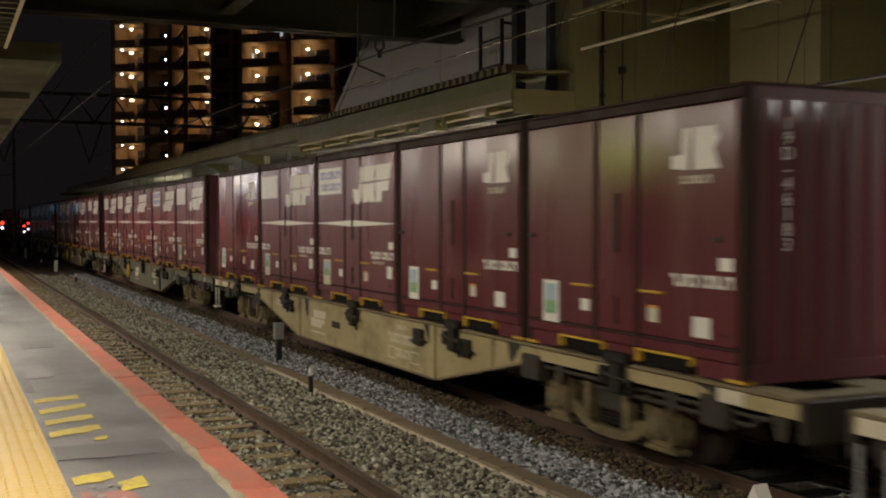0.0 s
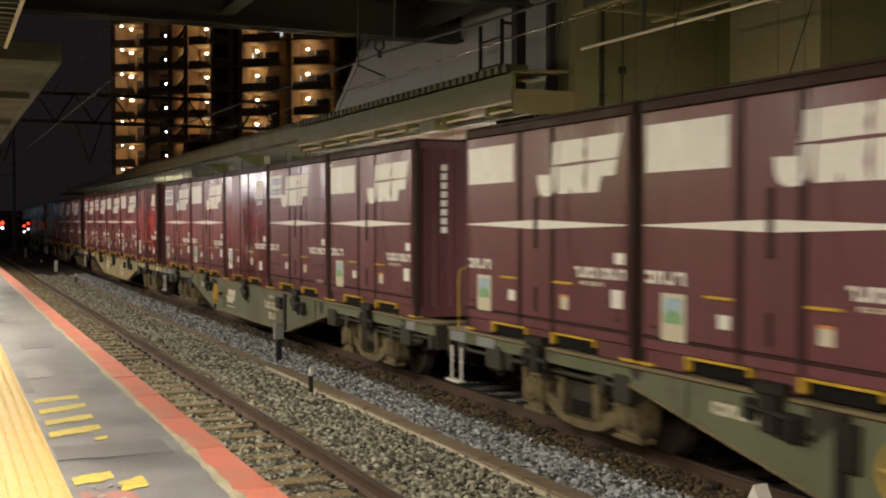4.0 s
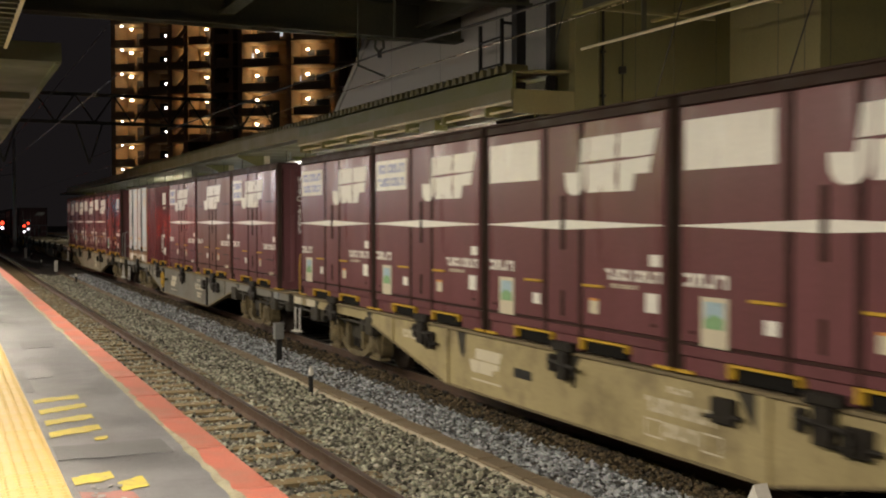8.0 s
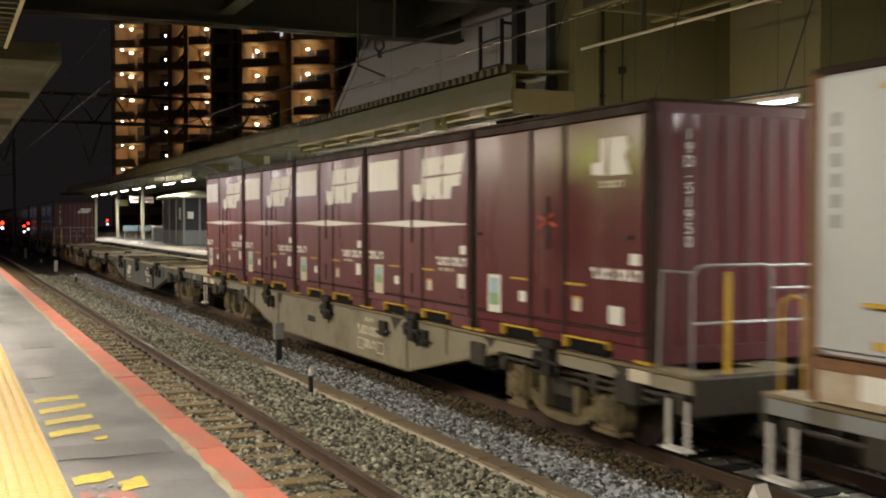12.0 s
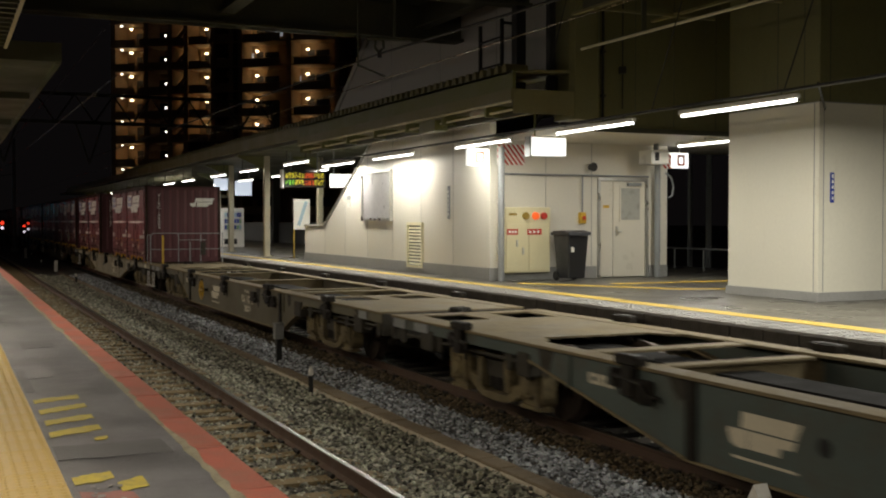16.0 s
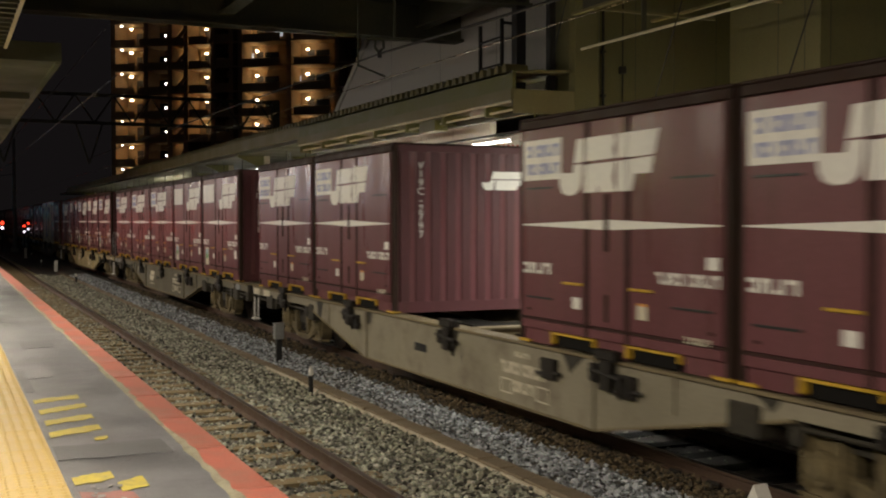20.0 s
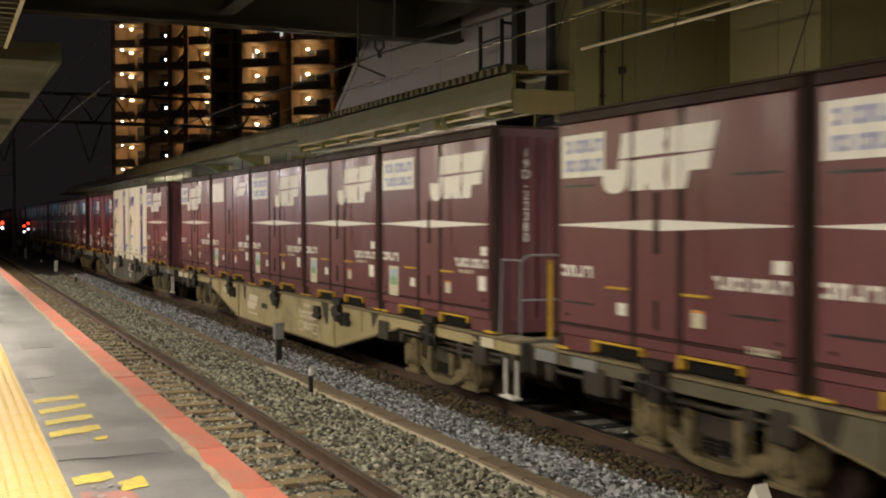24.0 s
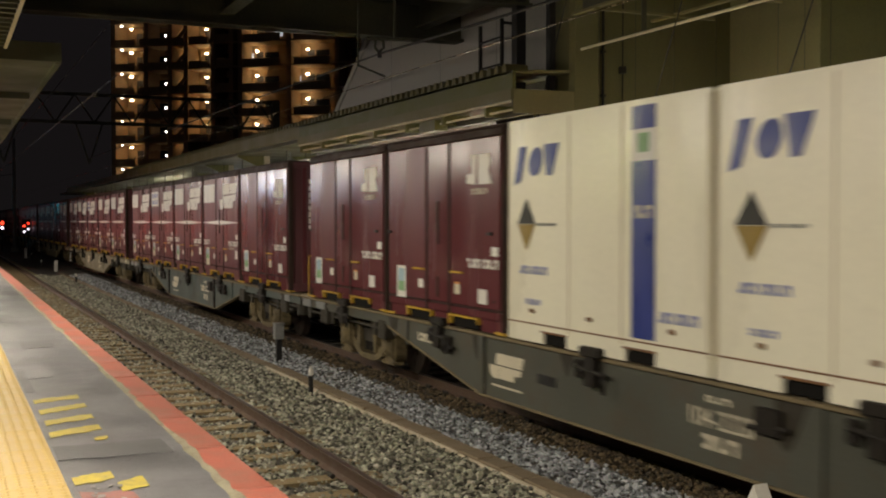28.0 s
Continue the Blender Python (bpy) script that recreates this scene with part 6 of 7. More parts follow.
# hydrant cabinet
hc = thing("hydrant_cabinet", "cream hydrant cabinet with round lamps and red labels", "cabinet")
part("case", bx(10.56, 20.24, 1.26, 11.64, 20.39, 2.62, bev=0.012), "cabinet", hc)
part("cabinet_door", bx(10.60, 20.225, 1.30, 11.10, 20.24, 2.28, bev=0.004), "cabinet", hc)
part("cabinet_door", bx(11.13, 20.225, 1.30, 11.60, 20.24, 2.28, bev=0.004), "cabinet", hc)
for x, m, l in ((11.05, "gold", "brass bell gong"), (11.28, "led_r", "lit red lamp"), (11.48, "signred", "round red button")):
    part("round_fitting", rod(rod(B(), (x, 20.24, 2.44), (x, 20.20, 2.44), 0.075, 16), (x, 20.20, 2.44), (x, 20.185, 2.44), 0.05, 16), m, hc, l)
for x0, x1 in ((10.6, 10.86), (11.08, 11.42)):
    part("label_plate", bx(x0, 20.215, 2.05, x1, 20.225, 2.17), "signred", hc, "red label plate")
    bm = B()
    for i in range(3):
        q = x0 + 0.04 + i * (x1 - x0 - 0.05) / 3
        box(bm, q, 20.211, 2.085, q + 0.05, 20.215, 2.135)
    part("label_print", bm, "signwhite", hc)
part("handle", box(bx(10.82, 20.2, 1.8, 10.85, 20.225, 1.94), 10.96, 20.2, 1.64, 11.0, 20.225, 1.78), "alu", hc)
part("notice", bx(10.66, 20.232, 2.45, 10.84, 20.24, 2.5), "gold", hc)

# wheelie bin
wb = thing("wheeled_bin", "dark grey plastic wheeled bin with closed lid", "bin", pose(11.84, 19.75, 1.1) @ Matrix.Diagonal((0.82, 0.95, 0.97, 1)))
bm = B()
lo = [bm.verts.new(p) for p in ((-0.24, -0.27, 0.06), (0.24, -0.27, 0.06), (0.24, 0.24, 0.06), (-0.24, 0.24, 0.06))]
hi = [bm.verts.new(p) for p in ((-0.29, -0.35, 0.98), (0.29, -0.35, 0.98), (0.29, 0.33, 0.98), (-0.29, 0.33, 0.98))]
bm.faces.new(lo[::-1]); bm.faces.new(hi)
for i in range(4):
    bm.faces.new((lo[i], lo[(i + 1) % 4], hi[(i + 1) % 4], hi[i]))
bmesh.ops.bevel(bm, geom=list(bm.edges), offset=0.03, segments=2, affect="EDGES", profile=0.5)
part("bin_body", bm, "bin", wb)
part("lid", prism(B(), [(-0.40, 0.97), (-0.38, 1.04), (-0.1, 1.075), (0.25, 1.06), (0.38, 1.02), (0.38, 0.97)], "x", -0.32, 0.32), "bin", wb, "slightly domed lid")
part("handle", rod(B(), (-0.24, 0.42, 1.0), (0.24, 0.42, 1.0), 0.02, 8), "bin", wb)
for x in (-0.29, 0.23):
    part("wheel", rod(rod(B(), (x, 0.22, 0.1), (x + 0.06, 0.22, 0.1), 0.1, 16), (x - 0.005, 0.22, 0.1), (x + 0.065, 0.22, 0.1), 0.045, 10), "black", wb)
part("sticker", bx(-0.2, -0.335, 0.62, -0.12, -0.325, 0.72), "signwhite", wb, "white sticker")

# grey drain pipes in front of the wall corners
for x, y in ((10.42, 20.12), (14.32, 20.2)):
    p = thing("drain_pipe", "grey vertical drain pipe with clamps by the wall", "pipe", pose(x, y, 1.1), "drain pipes")
    part("pipe", rod(B(), (0, 0, 0), (0, 0, 2.75), 0.065, 12), "pipe", p)
    for z in (0.55, 1.55, 2.5):
        part("clamp", rod(B(), (0, 0, z), (0, 0, z + 0.04), 0.078, 12), "pipe", p)
wp = thing("wall_conduit", "grey conduit run along the front wall", "conduit")
part("pipe", rod(B(), (10.5, 20.36, 3.31), (14.2, 20.36, 3.31), 0.022, 8), "pipe", wp)
part("pipe", rod(B(), (12.5, 20.36, 3.31), (12.5, 20.36, 2.5), 0.018, 8), "pipe", wp)
part("switch_box", bx(12.42, 20.3, 2.28, 12.57, 20.4, 2.52, bev=0.012), "yellow", wp, "yellow switch box")
part("button", rod(B(), (12.5, 20.3, 2.4), (12.5, 20.27, 2.4), 0.04, 12), "signred", wp, "red push button")
sp = thing("wall_speaker", "small round dark speaker on the front wall", "speaker")
part("cone", rod(B(), (12.71, 20.4, 3.49), (12.71, 20.25, 3.49), 0.06, 14, 0.1), "wire", sp)
ac = thing("camera_housing", "beige camera housing on a bracket", "camera")
part("case", bx(13.75, 19.6, 3.55, 14.2, 20.1, 3.85, bev=0.02), "signwhite", ac)
part("lens_window", bx(13.83, 19.59, 3.62, 13.93, 19.60, 3.8), "black", ac, "dark lens window")
part("bracket", bx(14.0, 19.8, 3.85, 14.06, 19.9, 4.0), "pipe", ac)
cb = thing("cable_loop", "grey cable loop hanging at the wall corner", "cable")
part("cable", bent(B(), [(14.6, 20.3, 3.4), (14.75, 20.3, 3.3), (14.82, 20.3, 3.1), (14.78, 20.3, 2.9), (14.72, 20.35, 2.85)], 0.02), "pipe", cb)


def striped(name, x0, x1, y, z0, z1, label):
    t = thing(name, label, "panel")
    part("backing", bx(x0, y, z0, x1, y + 0.02, z1), "signwhite", t)
    bm = B()
    h, w = z1 - z0, 0.055
    c = x0
    while c < x1 + h * 0.8:
        # a band running down to the far side, clipped at both sides
        pts = []
        for f in (0, 1):
            lo, hi = c + f * w, c + f * w - h * 0.8
            zl, zh = z0, z1
            if lo > x1:
                zl, lo = z0 + (lo - x1) / 0.8, x1
            if hi < x0:
                zh, hi = z1 - (x0 - hi) / 0.8, x0
            pts.append(((lo, zl), (hi, zh)))
        if all(q[0][1] < q[1][1] - 0.01 for q in pts):
            prism(bm, [pts[0][0], pts[1][0], pts[1][1], pts[0][1]], "y", y - 0.006, y - 0.001)
        c += 0.11
    tagged(part("red_stripes", bm, "signred", t, "slanted red stripes"), kind="stuff")
    return t


striped("warning_panel", 10.45, 11.08, 20.36, 3.50, 3.92, "red and white striped warning panel on the wall")
striped("warning_panel", 14.28, 14.6, 20.02, 3.48, 3.8, "red and white striped warning panel by the corner")
for x0, x1, y, z0, z1 in ((9.72, 10.18, 20.2, 3.47, 3.8), (14.55, 15.0, 20.0, 3.5, 3.83)):
    t = thing("number_sign", "lit white sign with a red ring", "sign", None, "platform number signs")
    part("box", bx(x0, y, z0, x1, y + 0.12, z1, bev=0.008), "lightbox", t, "white lit face")
    cx, cz = (x0 + x1) / 2 + 0.02, (z0 + z1) / 2
    bm = B()
    for p in ((cx - 0.1, cz - 0.12, cx + 0.1, cz - 0.07), (cx - 0.1, cz + 0.07, cx + 0.1, cz + 0.12), (cx - 0.1, cz - 0.07, cx - 0.055, cz + 0.07), (cx + 0.055, cz - 0.07, cx + 0.1, cz + 0.07)):
        box(bm, p[0], y - 0.006, p[1], p[2], y - 0.001, p[3])
    part("ring", bm, "signred", t, "red square ring")
    part("hanger", rod(B(), (cx, y + 0.06, z1), (cx, y + 0.06, 4.0), 0.015, 6), "pipe", t)
ex = thing("hanging_sign", "bright white lit hanging sign box", "sign")
part("face", bx(10.27, 18.6, 3.60, 11.05, 18.78, 3.94, bev=0.01), "lightbox", ex, "glowing white face")
part("end_cap", bx(10.24, 18.58, 3.58, 10.27, 18.8, 3.96), "grey", ex)
for x in (10.4, 10.95):
    part("hanger", rod(B(), (x, 18.69, 3.94), (x, 18.69, 4.45), 0.02, 6), "canopy_green", ex, "green hanger rod")
# poster board, louvre and plates on the long wall
pb = thing("poster_board", "framed poster board behind glass on the wall", "notice board")
part("sheet", bx(10.265, 25.9, 2.40, 10.285, 27.85, 3.58), "board", pb, "greyish poster sheet")
bm = B()
for y0, z0, y1, z1 in ((25.82, 2.34, 27.93, 2.41), (25.82, 3.57, 27.93, 3.64), (25.82, 2.41, 25.9, 3.57), (27.85, 2.41, 27.93, 3.57)):
    box(bm, 10.23, y0, z0, 10.3, y1, z1)
part("frame", bm, "alu", pb, "metal frame")
lv = thing("louvre_vent", "pale slatted louvre vent low on the wall", "vent")
bm = B()
for y0, z0, y1, z1 in ((23.85, 1.22, 23.92, 2.3), (24.72, 1.22, 24.79, 2.3), (23.92, 2.23, 24.72, 2.3), (23.92, 1.22, 24.72, 1.28)):
    box(bm, 10.25, y0, z0, 10.3, y1, z1)
part("frame", bm, "cabinet", lv)
part("backing", bx(10.292, 23.92, 1.28, 10.3, 24.72, 2.23), "wire", lv)
for i in range(12):
    z = 1.30 + i * 0.077
    part("slat", prism(B(), [(10.255, z), (10.262, z), (10.292, z + 0.045), (10.285, z + 0.045)], "y", 23.92, 24.72), "cabinet", lv)
vs = thing("vertical_plate", "narrow grey vertical plate on the wall", "sign")
part("plate", bx(10.28, 22.36, 2.38, 10.3, 22.46, 3.11), "pipe", vs)
bm = B()
for i in range(6):
    box(bm, 10.276, 22.385, 2.46 + i * 0.1, 10.28, 22.435, 2.52 + i * 0.1)
part("print", bm, "signwhite", vs)
ws = thing("wall_switches", "small grey switch plates on the wall", "switch")
part("plate", bx(10.28, 28.95, 2.92, 10.3, 29.2, 3.04), "pipe", ws)
part("plate", bx(10.28, 28.95, 2.7, 10.3, 29.15, 2.84), "signwhite", ws)
bs = thing("blue_plate", "blue vertical sign with white printing on the pillar", "sign")
part("plate", bx(12.41, 12.995, 2.62, 12.48, 13.015, 3.08), "blue", bs)
bm = B()
for i in range(5):
    box(bm, 12.43, 12.991, 2.66 + i * 0.085, 12.46, 12.995, 2.71 + i * 0.085)
part("print", bm, "signwhite", bs, "white bars of writing")

# departure board and hanging signs farther along
db = thing("departure_board", "hanging departure board with amber and green lights", "display board")
part("case", bx(9.95, 34.3, 3.42, 11.35, 34.55, 3.95, bev=0.01), "wire", db)
part("end_cap", bx(9.90, 34.28, 3.40, 9.95, 34.57, 3.98), "signwhite", db, "white end cap")
rng = random.Random(9)
for z, mats in ((3.715, ("led_y", "led_y", "led_r", "led_y")), (3.49, ("led_g", "led_y", "led_r", "led_y"))):
    x = 10.0
    for m in mats:
        bm = B()
        for i in range(3):
            for p in range(4):
                for q in range(5):
                    if rng.random() < 0.58:
                        box(bm, x + p * 0.022, 34.29, z + q * 0.034, x + p * 0.022 + 0.017, 34.296, z + q * 0.034 + 0.026)
            x += 0.108
        tagged(part("lit_dots", bm, m, db, "lit dots of unreadable writing"), kind="stuff")
for x in (10.2, 11.1):
    part("hanger", rod(B(), (x, 34.4, 3.95), (x, 34.4, 4.55), 0.02, 6), "pipe", db)
for x0, x1, y, z0, z1 in ((10.7, 12.1, 31.8, 3.35, 3.75), (11.27, 11.87, 50.0, 3.74, 4.26), (12.24, 12.98, 50.0, 3.5, 4.15)):
    t = thing("hanging_sign", "bright white lit hanging sign box", "sign", None, "lit hanging signs")
    part("face", bx(x0, y, z0, x1, y + 0.15, z1, bev=0.01), "lightbox" if y < 40 else "lightbox_cool", t, "glowing white face")
    for x in (x0 + 0.1, x1 - 0.1):
        part("hanger", rod(B(), (x, y + 0.07, z1), (x, y + 0.07, 4.55), 0.02, 6), "pipe", t)
nb = thing("notice_board", "white map board on two posts", "notice board", pose(10.75, 35.0, 1.1))
part("panel", bx(-0.28, -0.03, 0.95, 0.28, 0.03, 1.95, bev=0.01), "signwhite", nb, "white printed panel")
part("map_print", prism(B(), [(-0.16, 1.1), (-0.06, 1.08), (0.2, 1.86), (0.1, 1.88)], "y", -0.034, -0.03), "cyan", nb, "pale blue map line")
part("leg", rod(rod(B(), (-0.26, 0, 0), (-0.26, 0, 0.95), 0.03, 8), (0.26, 0, 0), (0.26, 0, 0.95), 0.03, 8), "gold", nb)
vm = thing("vending_machine", "white drinks vending machine with lit rows", "vending machine", pose(12.33, 51.0, 1.1))
part("case", bx(-0.55, 0, 0, 0.55, 0.75, 1.83, bev=0.02), "signwhite", vm)
part("window", bx(-0.40, -0.012, 0.75, 0.42, 0, 1.72), "whitepost", vm, "white drinks window")
for r in range(3):
    for i in range(7):
        part("drink_can", rod(B(), (-0.34 + i * 0.115, -0.03, 0.84 + r * 0.29), (-0.34 + i * 0.115, -0.03, 1.03 + r * 0.29), 0.046, 8), ("blue", "blue", "cyan", "green")[(i * 3 + r) % 4], vm)
part("slot", bx(-0.4, -0.012, 0.15, 0.2, 0, 0.4), "black", vm)
wr = thing("waiting_room", "small glazed waiting room with a low pyramid roof", "waiting room", pose(12.04, 56.85, 1.1))
part("back_wall", bx(0.72, 0, 0, 0.82, 5.8, 2.4), "wall", wr)
bm = B()
eave = [bm.verts.new(p) for p in ((-1.15, -0.4, 2.42), (1.35, -0.4, 2.42), (1.35, 6.2, 2.42), (-1.15, 6.2, 2.42))]
brow = [bm.verts.new(p) for p in ((-1.15, -0.4, 2.55), (1.35, -0.4, 2.55), (1.35, 6.2, 2.55), (-1.15, 6.2, 2.55))]
peak = [bm.verts.new(p) for p in ((0.1, 1.2, 2.85), (0.1, 4.6, 2.85))]
bm.faces.new(eave[::-1])
for k in range(4):
    bm.faces.new((eave[k], eave[(k + 1) % 4], brow[(k + 1) % 4], brow[k]))
for f in ((brow[0], brow[1], peak[0]), (brow[1], brow[2], peak[1], peak[0]), (brow[2], brow[3], peak[1]), (brow[3], brow[0], peak[0], peak[1])):
    bm.faces.new(f)
part("roof", bm, "post", wr, "pale low pyramid roof")
for x, y in ((-0.8, 0), (-0.8, 1.9), (-0.8, 3.8), (-0.8, 5.7), (0.0, 0), (0.72, -0.01)):
    part("post", bx(x - 0.05, y, 0, x + 0.05, y + 0.1, 2.4), "pipe", wr)
part("dado", bx(-0.82, 0.1, 0, -0.78, 5.7, 0.75), "grey", wr, "grey lower panel")
part("dado", bx(-0.75, 0.02, 0, 0.67, 0.06, 0.75), "grey", wr, "grey lower panel")
for y in (0.1, 2.0, 3.9):
    part("pane", bx(-0.81, y, 0.75, -0.79, y + 1.8, 2.4), "dull_glass", wr, "dark glass pane")
part("pane", bx(-0.75, 0.03, 0.75, 0.67, 0.05, 2.4), "dull_glass", wr, "dark glass pane")
part("notice", bx(-0.62, 0.015, 1.35, -0.32, 0.03, 1.7), "signwhite", wr, "white notice")
part("notice", bx(0.42, 0.015, 1.30, 0.62, 0.03, 1.8), "orange", wr, "orange notice")
part("notice", bx(-0.835, 0.7, 1.3, -0.82, 1.2, 1.9), "signwhite", wr, "white notice")
for i in range(2):
    b = thing("bench", "pale metal platform bench with slatted seat", "bench", pose(12.55 + i * 1.15, 83.0, 1.1), "platform benches")
    for j in range(4):
        part("slat", bx(-0.52, -0.22 + j * 0.11, 0.42, 0.52, -0.13 + j * 0.11, 0.45), "alu", b)
    part("backrest", bx(-0.52, 0.24, 0.5, 0.52, 0.28, 0.9, bev=0.01), "cyan", b, "pale blue backrest")
    for q in (-0.4, 0.4):
        part("leg", bx(q - 0.03, -0.15, 0, q + 0.03, 0.26, 0.42), "pipe", b)
rb = thing("recycling_bin", "pale grey box shaped recycling bin on the platform", "bin", pose(11.85, 68.0, 1.1))
part("bin_body", bx(-0.3, -0.3, 0.05, 0.3, 0.3, 0.8, bev=0.02), "pipe", rb)
part("lid", bx(-0.32, -0.32, 0.8, 0.32, 0.32, 0.95, bev=0.03), "signwhite", rb, "white lid")
for x0, x1, y, z0, z1, m, lab in ((11.15, 11.72, 74.0, 3.52, 3.92, "signwhite", "white hanging sign with a red band"), (12.1, 12.65, 74.0, 3.52, 3.92, "signwhite", "white hanging sign with a red band"),
                                  (11.9, 12.55, 84.0, 3.45, 3.9, "canopy_green", "olive green hanging sign box")):
    t = thing("platform_sign", lab, "sign", None, "unlit hanging signs")
    part("panel", bx(x0, y, z0, x1, y + 0.1, z1, bev=0.01), m, t)
    if m == "signwhite":
        part("band", bx(x0 + 0.03, y - 0.006, z0 + 0.13, x1 - 0.03, y - 0.001, z0 + 0.24), "redmark", t, "red band")
    for x in (x0 + 0.08, x1 - 0.08):
        part("hanger", rod(B(), (x, y + 0.05, z1), (x, y + 0.05, 4.55), 0.015, 6), "pipe", t)
# low fence and dark masts behind the platform
fn = thing("platform_fence", "low grey pipe fence along the back of the platform", "fence")
for i in range(30):
    part("post", rod(B(), (17.2, 17.5 + i * 1.2, 1.1), (17.2, 17.5 + i * 1.2, 1.66), 0.025, 6), "pipe", fn)
for z in (1.64,):
    part("rail", rod(B(), (17.2, 17.0, z), (17.2, 54, z), 0.028, 6), "pipe", fn)
for x, y in ((19.5, 25.07), (21.0, 27.9)):
    lm = thing("lamp_mast", "plain grey mast behind the platform", "mast", pose(x, y, 0.2), "masts behind the platform")
    part("shaft", rod(B(), (0, 0, 0), (0, 0, 5.8), 0.09, 8, 0.07), "pipe", lm)
    part("foot", rod(B(), (0, 0, 0), (0, 0, 0.25), 0.16, 8), "concrete", lm)
solid("far_screen_wall", bx(17.6, 40, 0.9, 17.7, 95, 2.25), "skirt", "dark boundary wall behind the platform", kind="structure")

# ---- apartment block beyond the station ----
F = 1960.0
A = Vector((math.sin(YAW), math.cos(YAW), 0))
RT = Vector((math.cos(YAW), -math.sin(YAW), 0))
p0 = A * 135.6 + RT * (135.6 * (196 - 784) / F)
p1 = A * 126.0 + RT * (126.0 * (700 - 784) / F)
U = (p1 - p0).normalized()
NRM = Vector((U.y, -U.x, 0))
WIDE = (p1 - p0).length
flat = Matrix(((U.x, -NRM.x, 0, p0.x), (U.y, -NRM.y, 0, p0.y), (0, 0, 1, 0), (0, 0, 0, 1)))   # x along the front, y into the block
apt = thing("apartment_building", "tall brown apartment block with lit open corridors at night", "apartment building", flat)
FL, TOP = 2.9, 13
base = 25.75 - 2.9 * 7 - 2.25


def lane(px):
    """Place along the front for a direction."""
    k = (px - 784) / F
    d = A + RT * k
    den = d.x * U.y - d.y * U.x
    s = (p0.x * U.y - p0.y * U.x) / den
    return (d * s - p0).dot(U)


part("wall", bx(0, 3.0, -2, WIDE, 12, base + FL * TOP), "flat_wall", apt, "brown rendered wall")
part("roof", bx(-0.3, 0, base + FL * TOP, WIDE, 12, base + FL * TOP + 0.5), "flat_slab", apt)
for px in (200, 258, 300, 328, 376, 408, 424, 511, 596, 655):
    s = lane(px)
    part("pier", bx(s - 0.28, 0.15, -2, s + 0.28, 3.0, base + FL * TOP), "flat_wall", apt)
for fl in range(TOP):
    z = base + fl * FL
    part("floor_slab", bx(0, 0.0, z - 0.12, WIDE, 3.0, z + 0.08), "flat_slab", apt)
    for a, b in ((200, 243), (243, 300), (300, 330), (330, 372), (425, 500), (515, 590)):
        part("balcony_wall", bx(lane(a) + 0.3, 0.02, z + 0.08, lane(b) - 0.3, 0.12, z + 0.86), "flat_slab" if a in (330, 425, 515) else "flat_wall", apt)
    part("balcony_wall", bx(lane(372) + 0.3, 0.3, z + 0.08, lane(408) - 0.3, 0.4, z + 1.05), "flat_wall", apt)
    for px in (222, 345, 438, 530):
        s = lane(px)
        dd = part("flat_door", bx(s - 0.1, 2.94, z + 0.08, s + 0.75, 3.0, z + 2.05), "flat_dark", apt, "dark flat door")
        wn = part("window", bx(s + 0.95, 2.95, z + 1.0, s + 1.6, 3.0, z + 1.95), "flat_glass", apt, "dark window")
    for px in (268, 390, 465, 556, 620):
        s = lane(px)
        part("window", bx(s - 0.8, 2.94, z + 0.9, s + 0.8, 3.0, z + 2.0), "flat_glass", apt, "dark window")
for px, rows, deep in ((222, range(1, 9), 1.5), (352, range(3, 9), 2.1), (442, range(3, 9), 2.1), (533, range(3, 9), 2.1)):
    for fl in rows:
        s = lane(px)
        z = base + fl * FL + (2.33 if deep < 2 else 1.95)
        part("corridor_lamp", rod(B(), (s, deep, z + 0.12), (s, deep, z - 0.04), 0.17, 12), "warm_lamp", apt, "glowing warm corridor lamp")
for fl in range(1, 9):
    s = lane(217)
    z = base + fl * FL + 2.5
    part("corridor_lamp", rod(B(), (s, 0.0, z + 0.08), (s, 0.0, z - 0.04), 0.13, 12), "cool_lamp", apt, "glowing pale corridor lamp")
    part("stair_flight", prism(B(), [(lane(303), z - 2.4), (lane(307), z - 2.4), (lane(330), z - 0.9), (lane(330), z - 0.6), (lane(326), z - 0.6)], "y", 0.02, 0.3), "flat_slab", apt, "slanted stair flight")
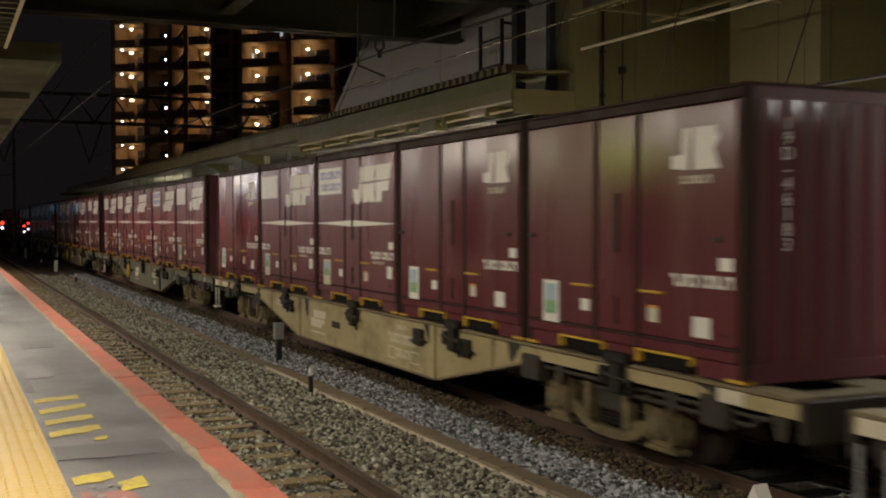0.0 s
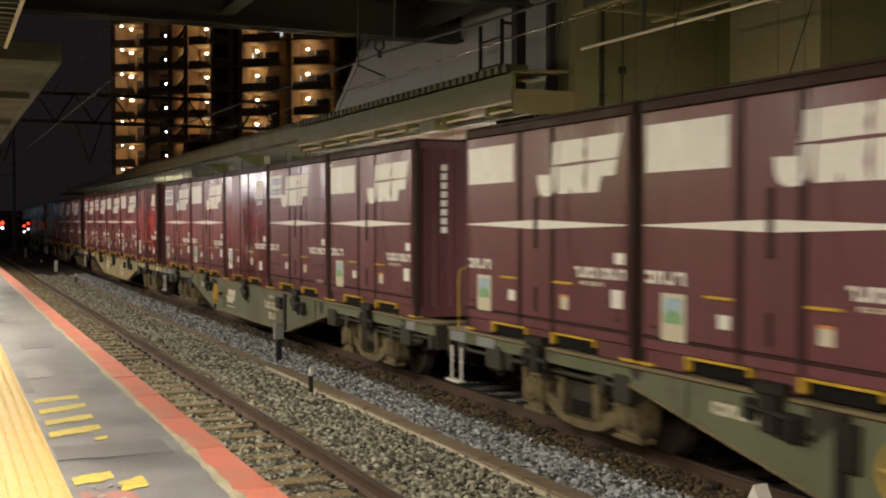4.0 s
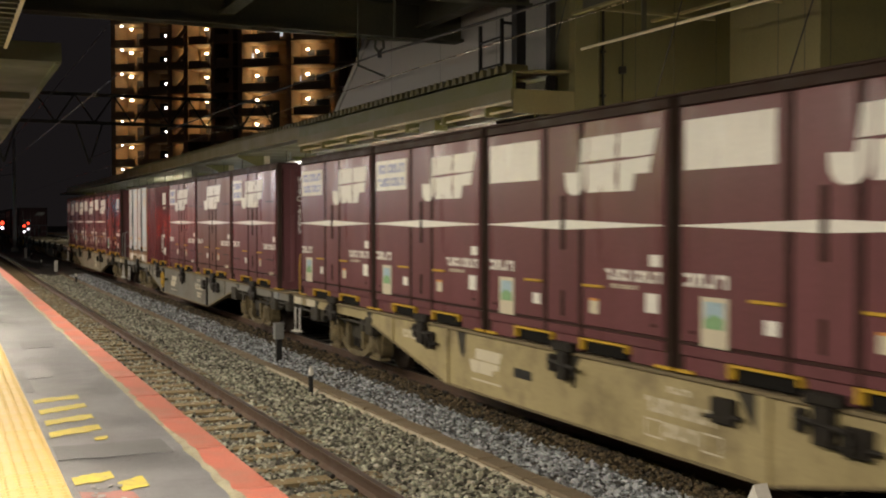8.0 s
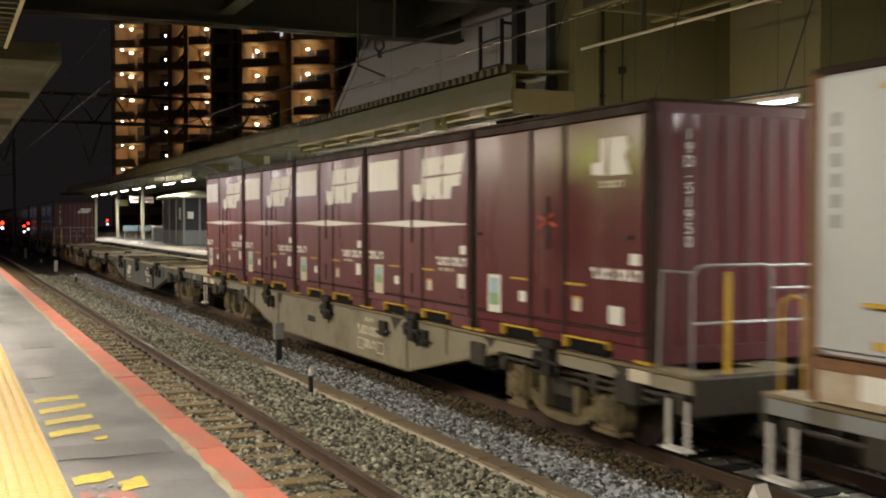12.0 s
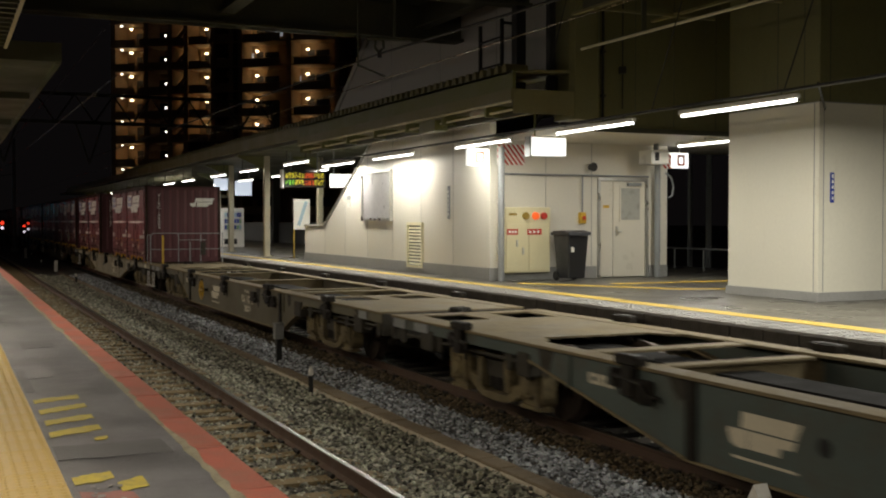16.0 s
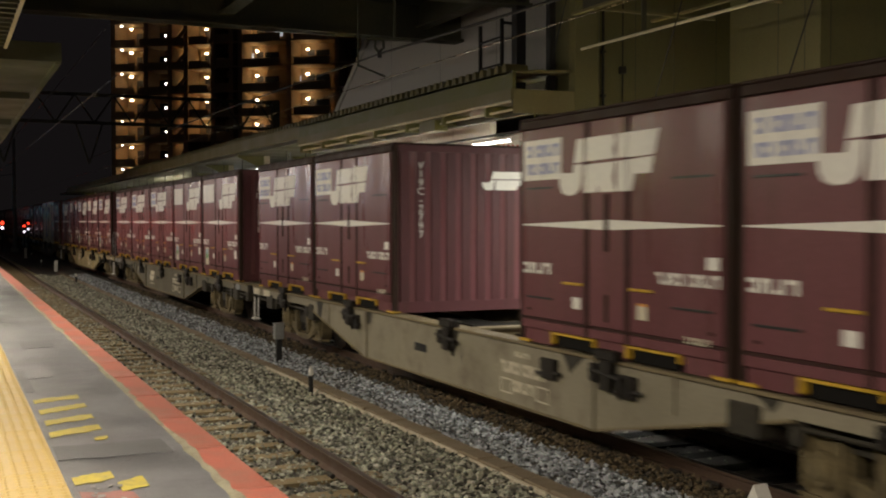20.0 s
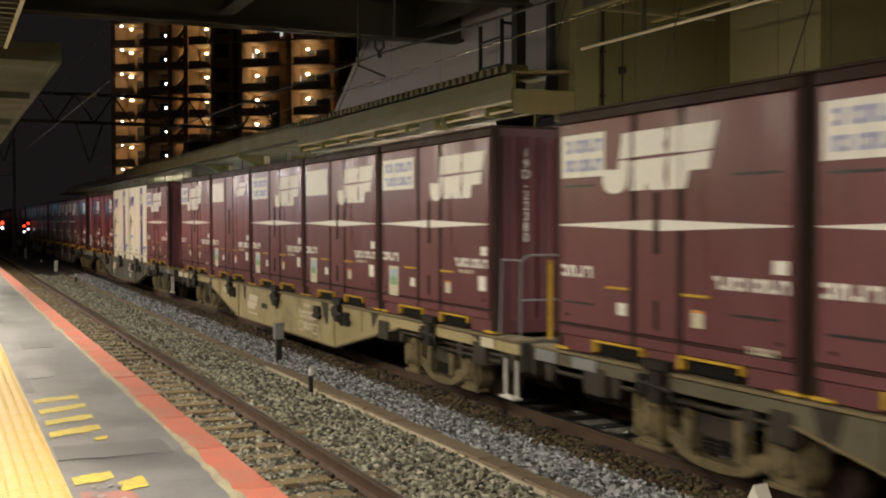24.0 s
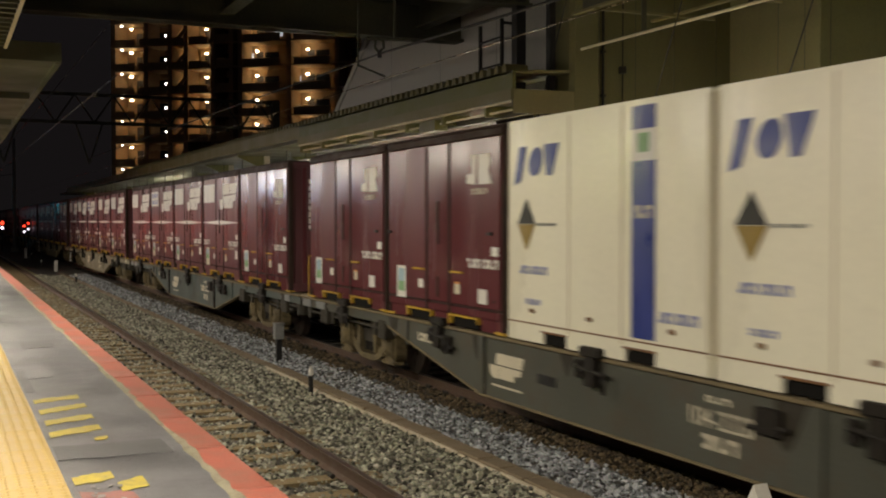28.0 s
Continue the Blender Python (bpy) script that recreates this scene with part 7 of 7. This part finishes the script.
for fl in range(2, 8):
    s = lane(290)
    z = base + fl * FL + 1.2
    part("stair_lamp", rod(B(), (s, 0.5, z), (s, 0.6, z), 0.11, 12), "cool_lamp", apt, "glowing pale stair lamp")
    s = lane(316)
    part("stair_lamp", rod(B(), (s, 2.7, z + 0.9), (s, 2.7, z + 1.0), 0.10, 10), "warm_lamp", apt, "warm lamp in the stair shaft")
for px, fl, w in ((477, 7, 0.45), (428, 6, 0.25), (514, 5, 0.18)):
    s = lane(px)
    z = base + fl * FL
    part("lit_window", bx(s - w, 2.90, z + 0.9, s + w, 2.93, z + 1.9), "lit_room", apt, "dimly lit window")

# ---- lit things on the camera's platform ----
for x0, x1, y, z0, z1, m, label in ((-1.9, -0.5, 20.2, 3.55, 3.95, "board_glow", "hanging display board glowing yellow green"), (-1.9, -0.7, 44.5, 3.75, 4.15, "blue_glow", "hanging bluish white lit sign box")):
    t = thing("hanging_sign", label, "sign")
    part("case", bx(x0 - 0.03, y + 0.004, z0 - 0.03, x1 + 0.03, y + 0.16, z1 + 0.03, bev=0.01), "grey", t)
    part("face", bx(x0, y - 0.004, z0, x1, y + 0.003, z1), m, t, "glowing face")
    for x in (x0 + 0.15, x1 - 0.15):
        part("hanger", rod(B(), (x, y + 0.08, z1 + 0.03), (x, y + 0.08, 4.72), 0.015, 6), "pipe", t)
rv = thing("vending_machine", "red drinks vending machine with glowing front", "vending machine", pose(-1.3, 66.0, 1.1))
part("case", bx(-0.6, 0.004, 0, 0.6, 0.8, 1.85, bev=0.02), "signred", rv)
part("front", bx(-0.55, -0.01, 0.3, 0.55, 0.003, 1.75), "red_glow", rv, "glowing red front")

for x, y, z0, z1, m, label in ((-1.3, 126.0, 4.3, 4.9, "red_glow", "red glowing sign over the end of the platform"), (-1.3, 112.0, 3.2, 4.2, "cyan_glow", "cyan glowing sign over the end of the platform")):
    t = thing("hanging_sign", label, "sign")
    part("face", bx(x - 0.6, y - 0.01, z0, x + 0.6, y + 0.003, z1), m, t, "glowing face")
    part("case", bx(x - 0.63, y + 0.004, z0 - 0.03, x + 0.63, y + 0.16, z1 + 0.03, bev=0.01), "grey", t)
    part("post", rod(B(), (x, y + 0.1, 1.1), (x, y + 0.1, z0 - 0.03), 0.05, 8), "pipe", t)

motions()
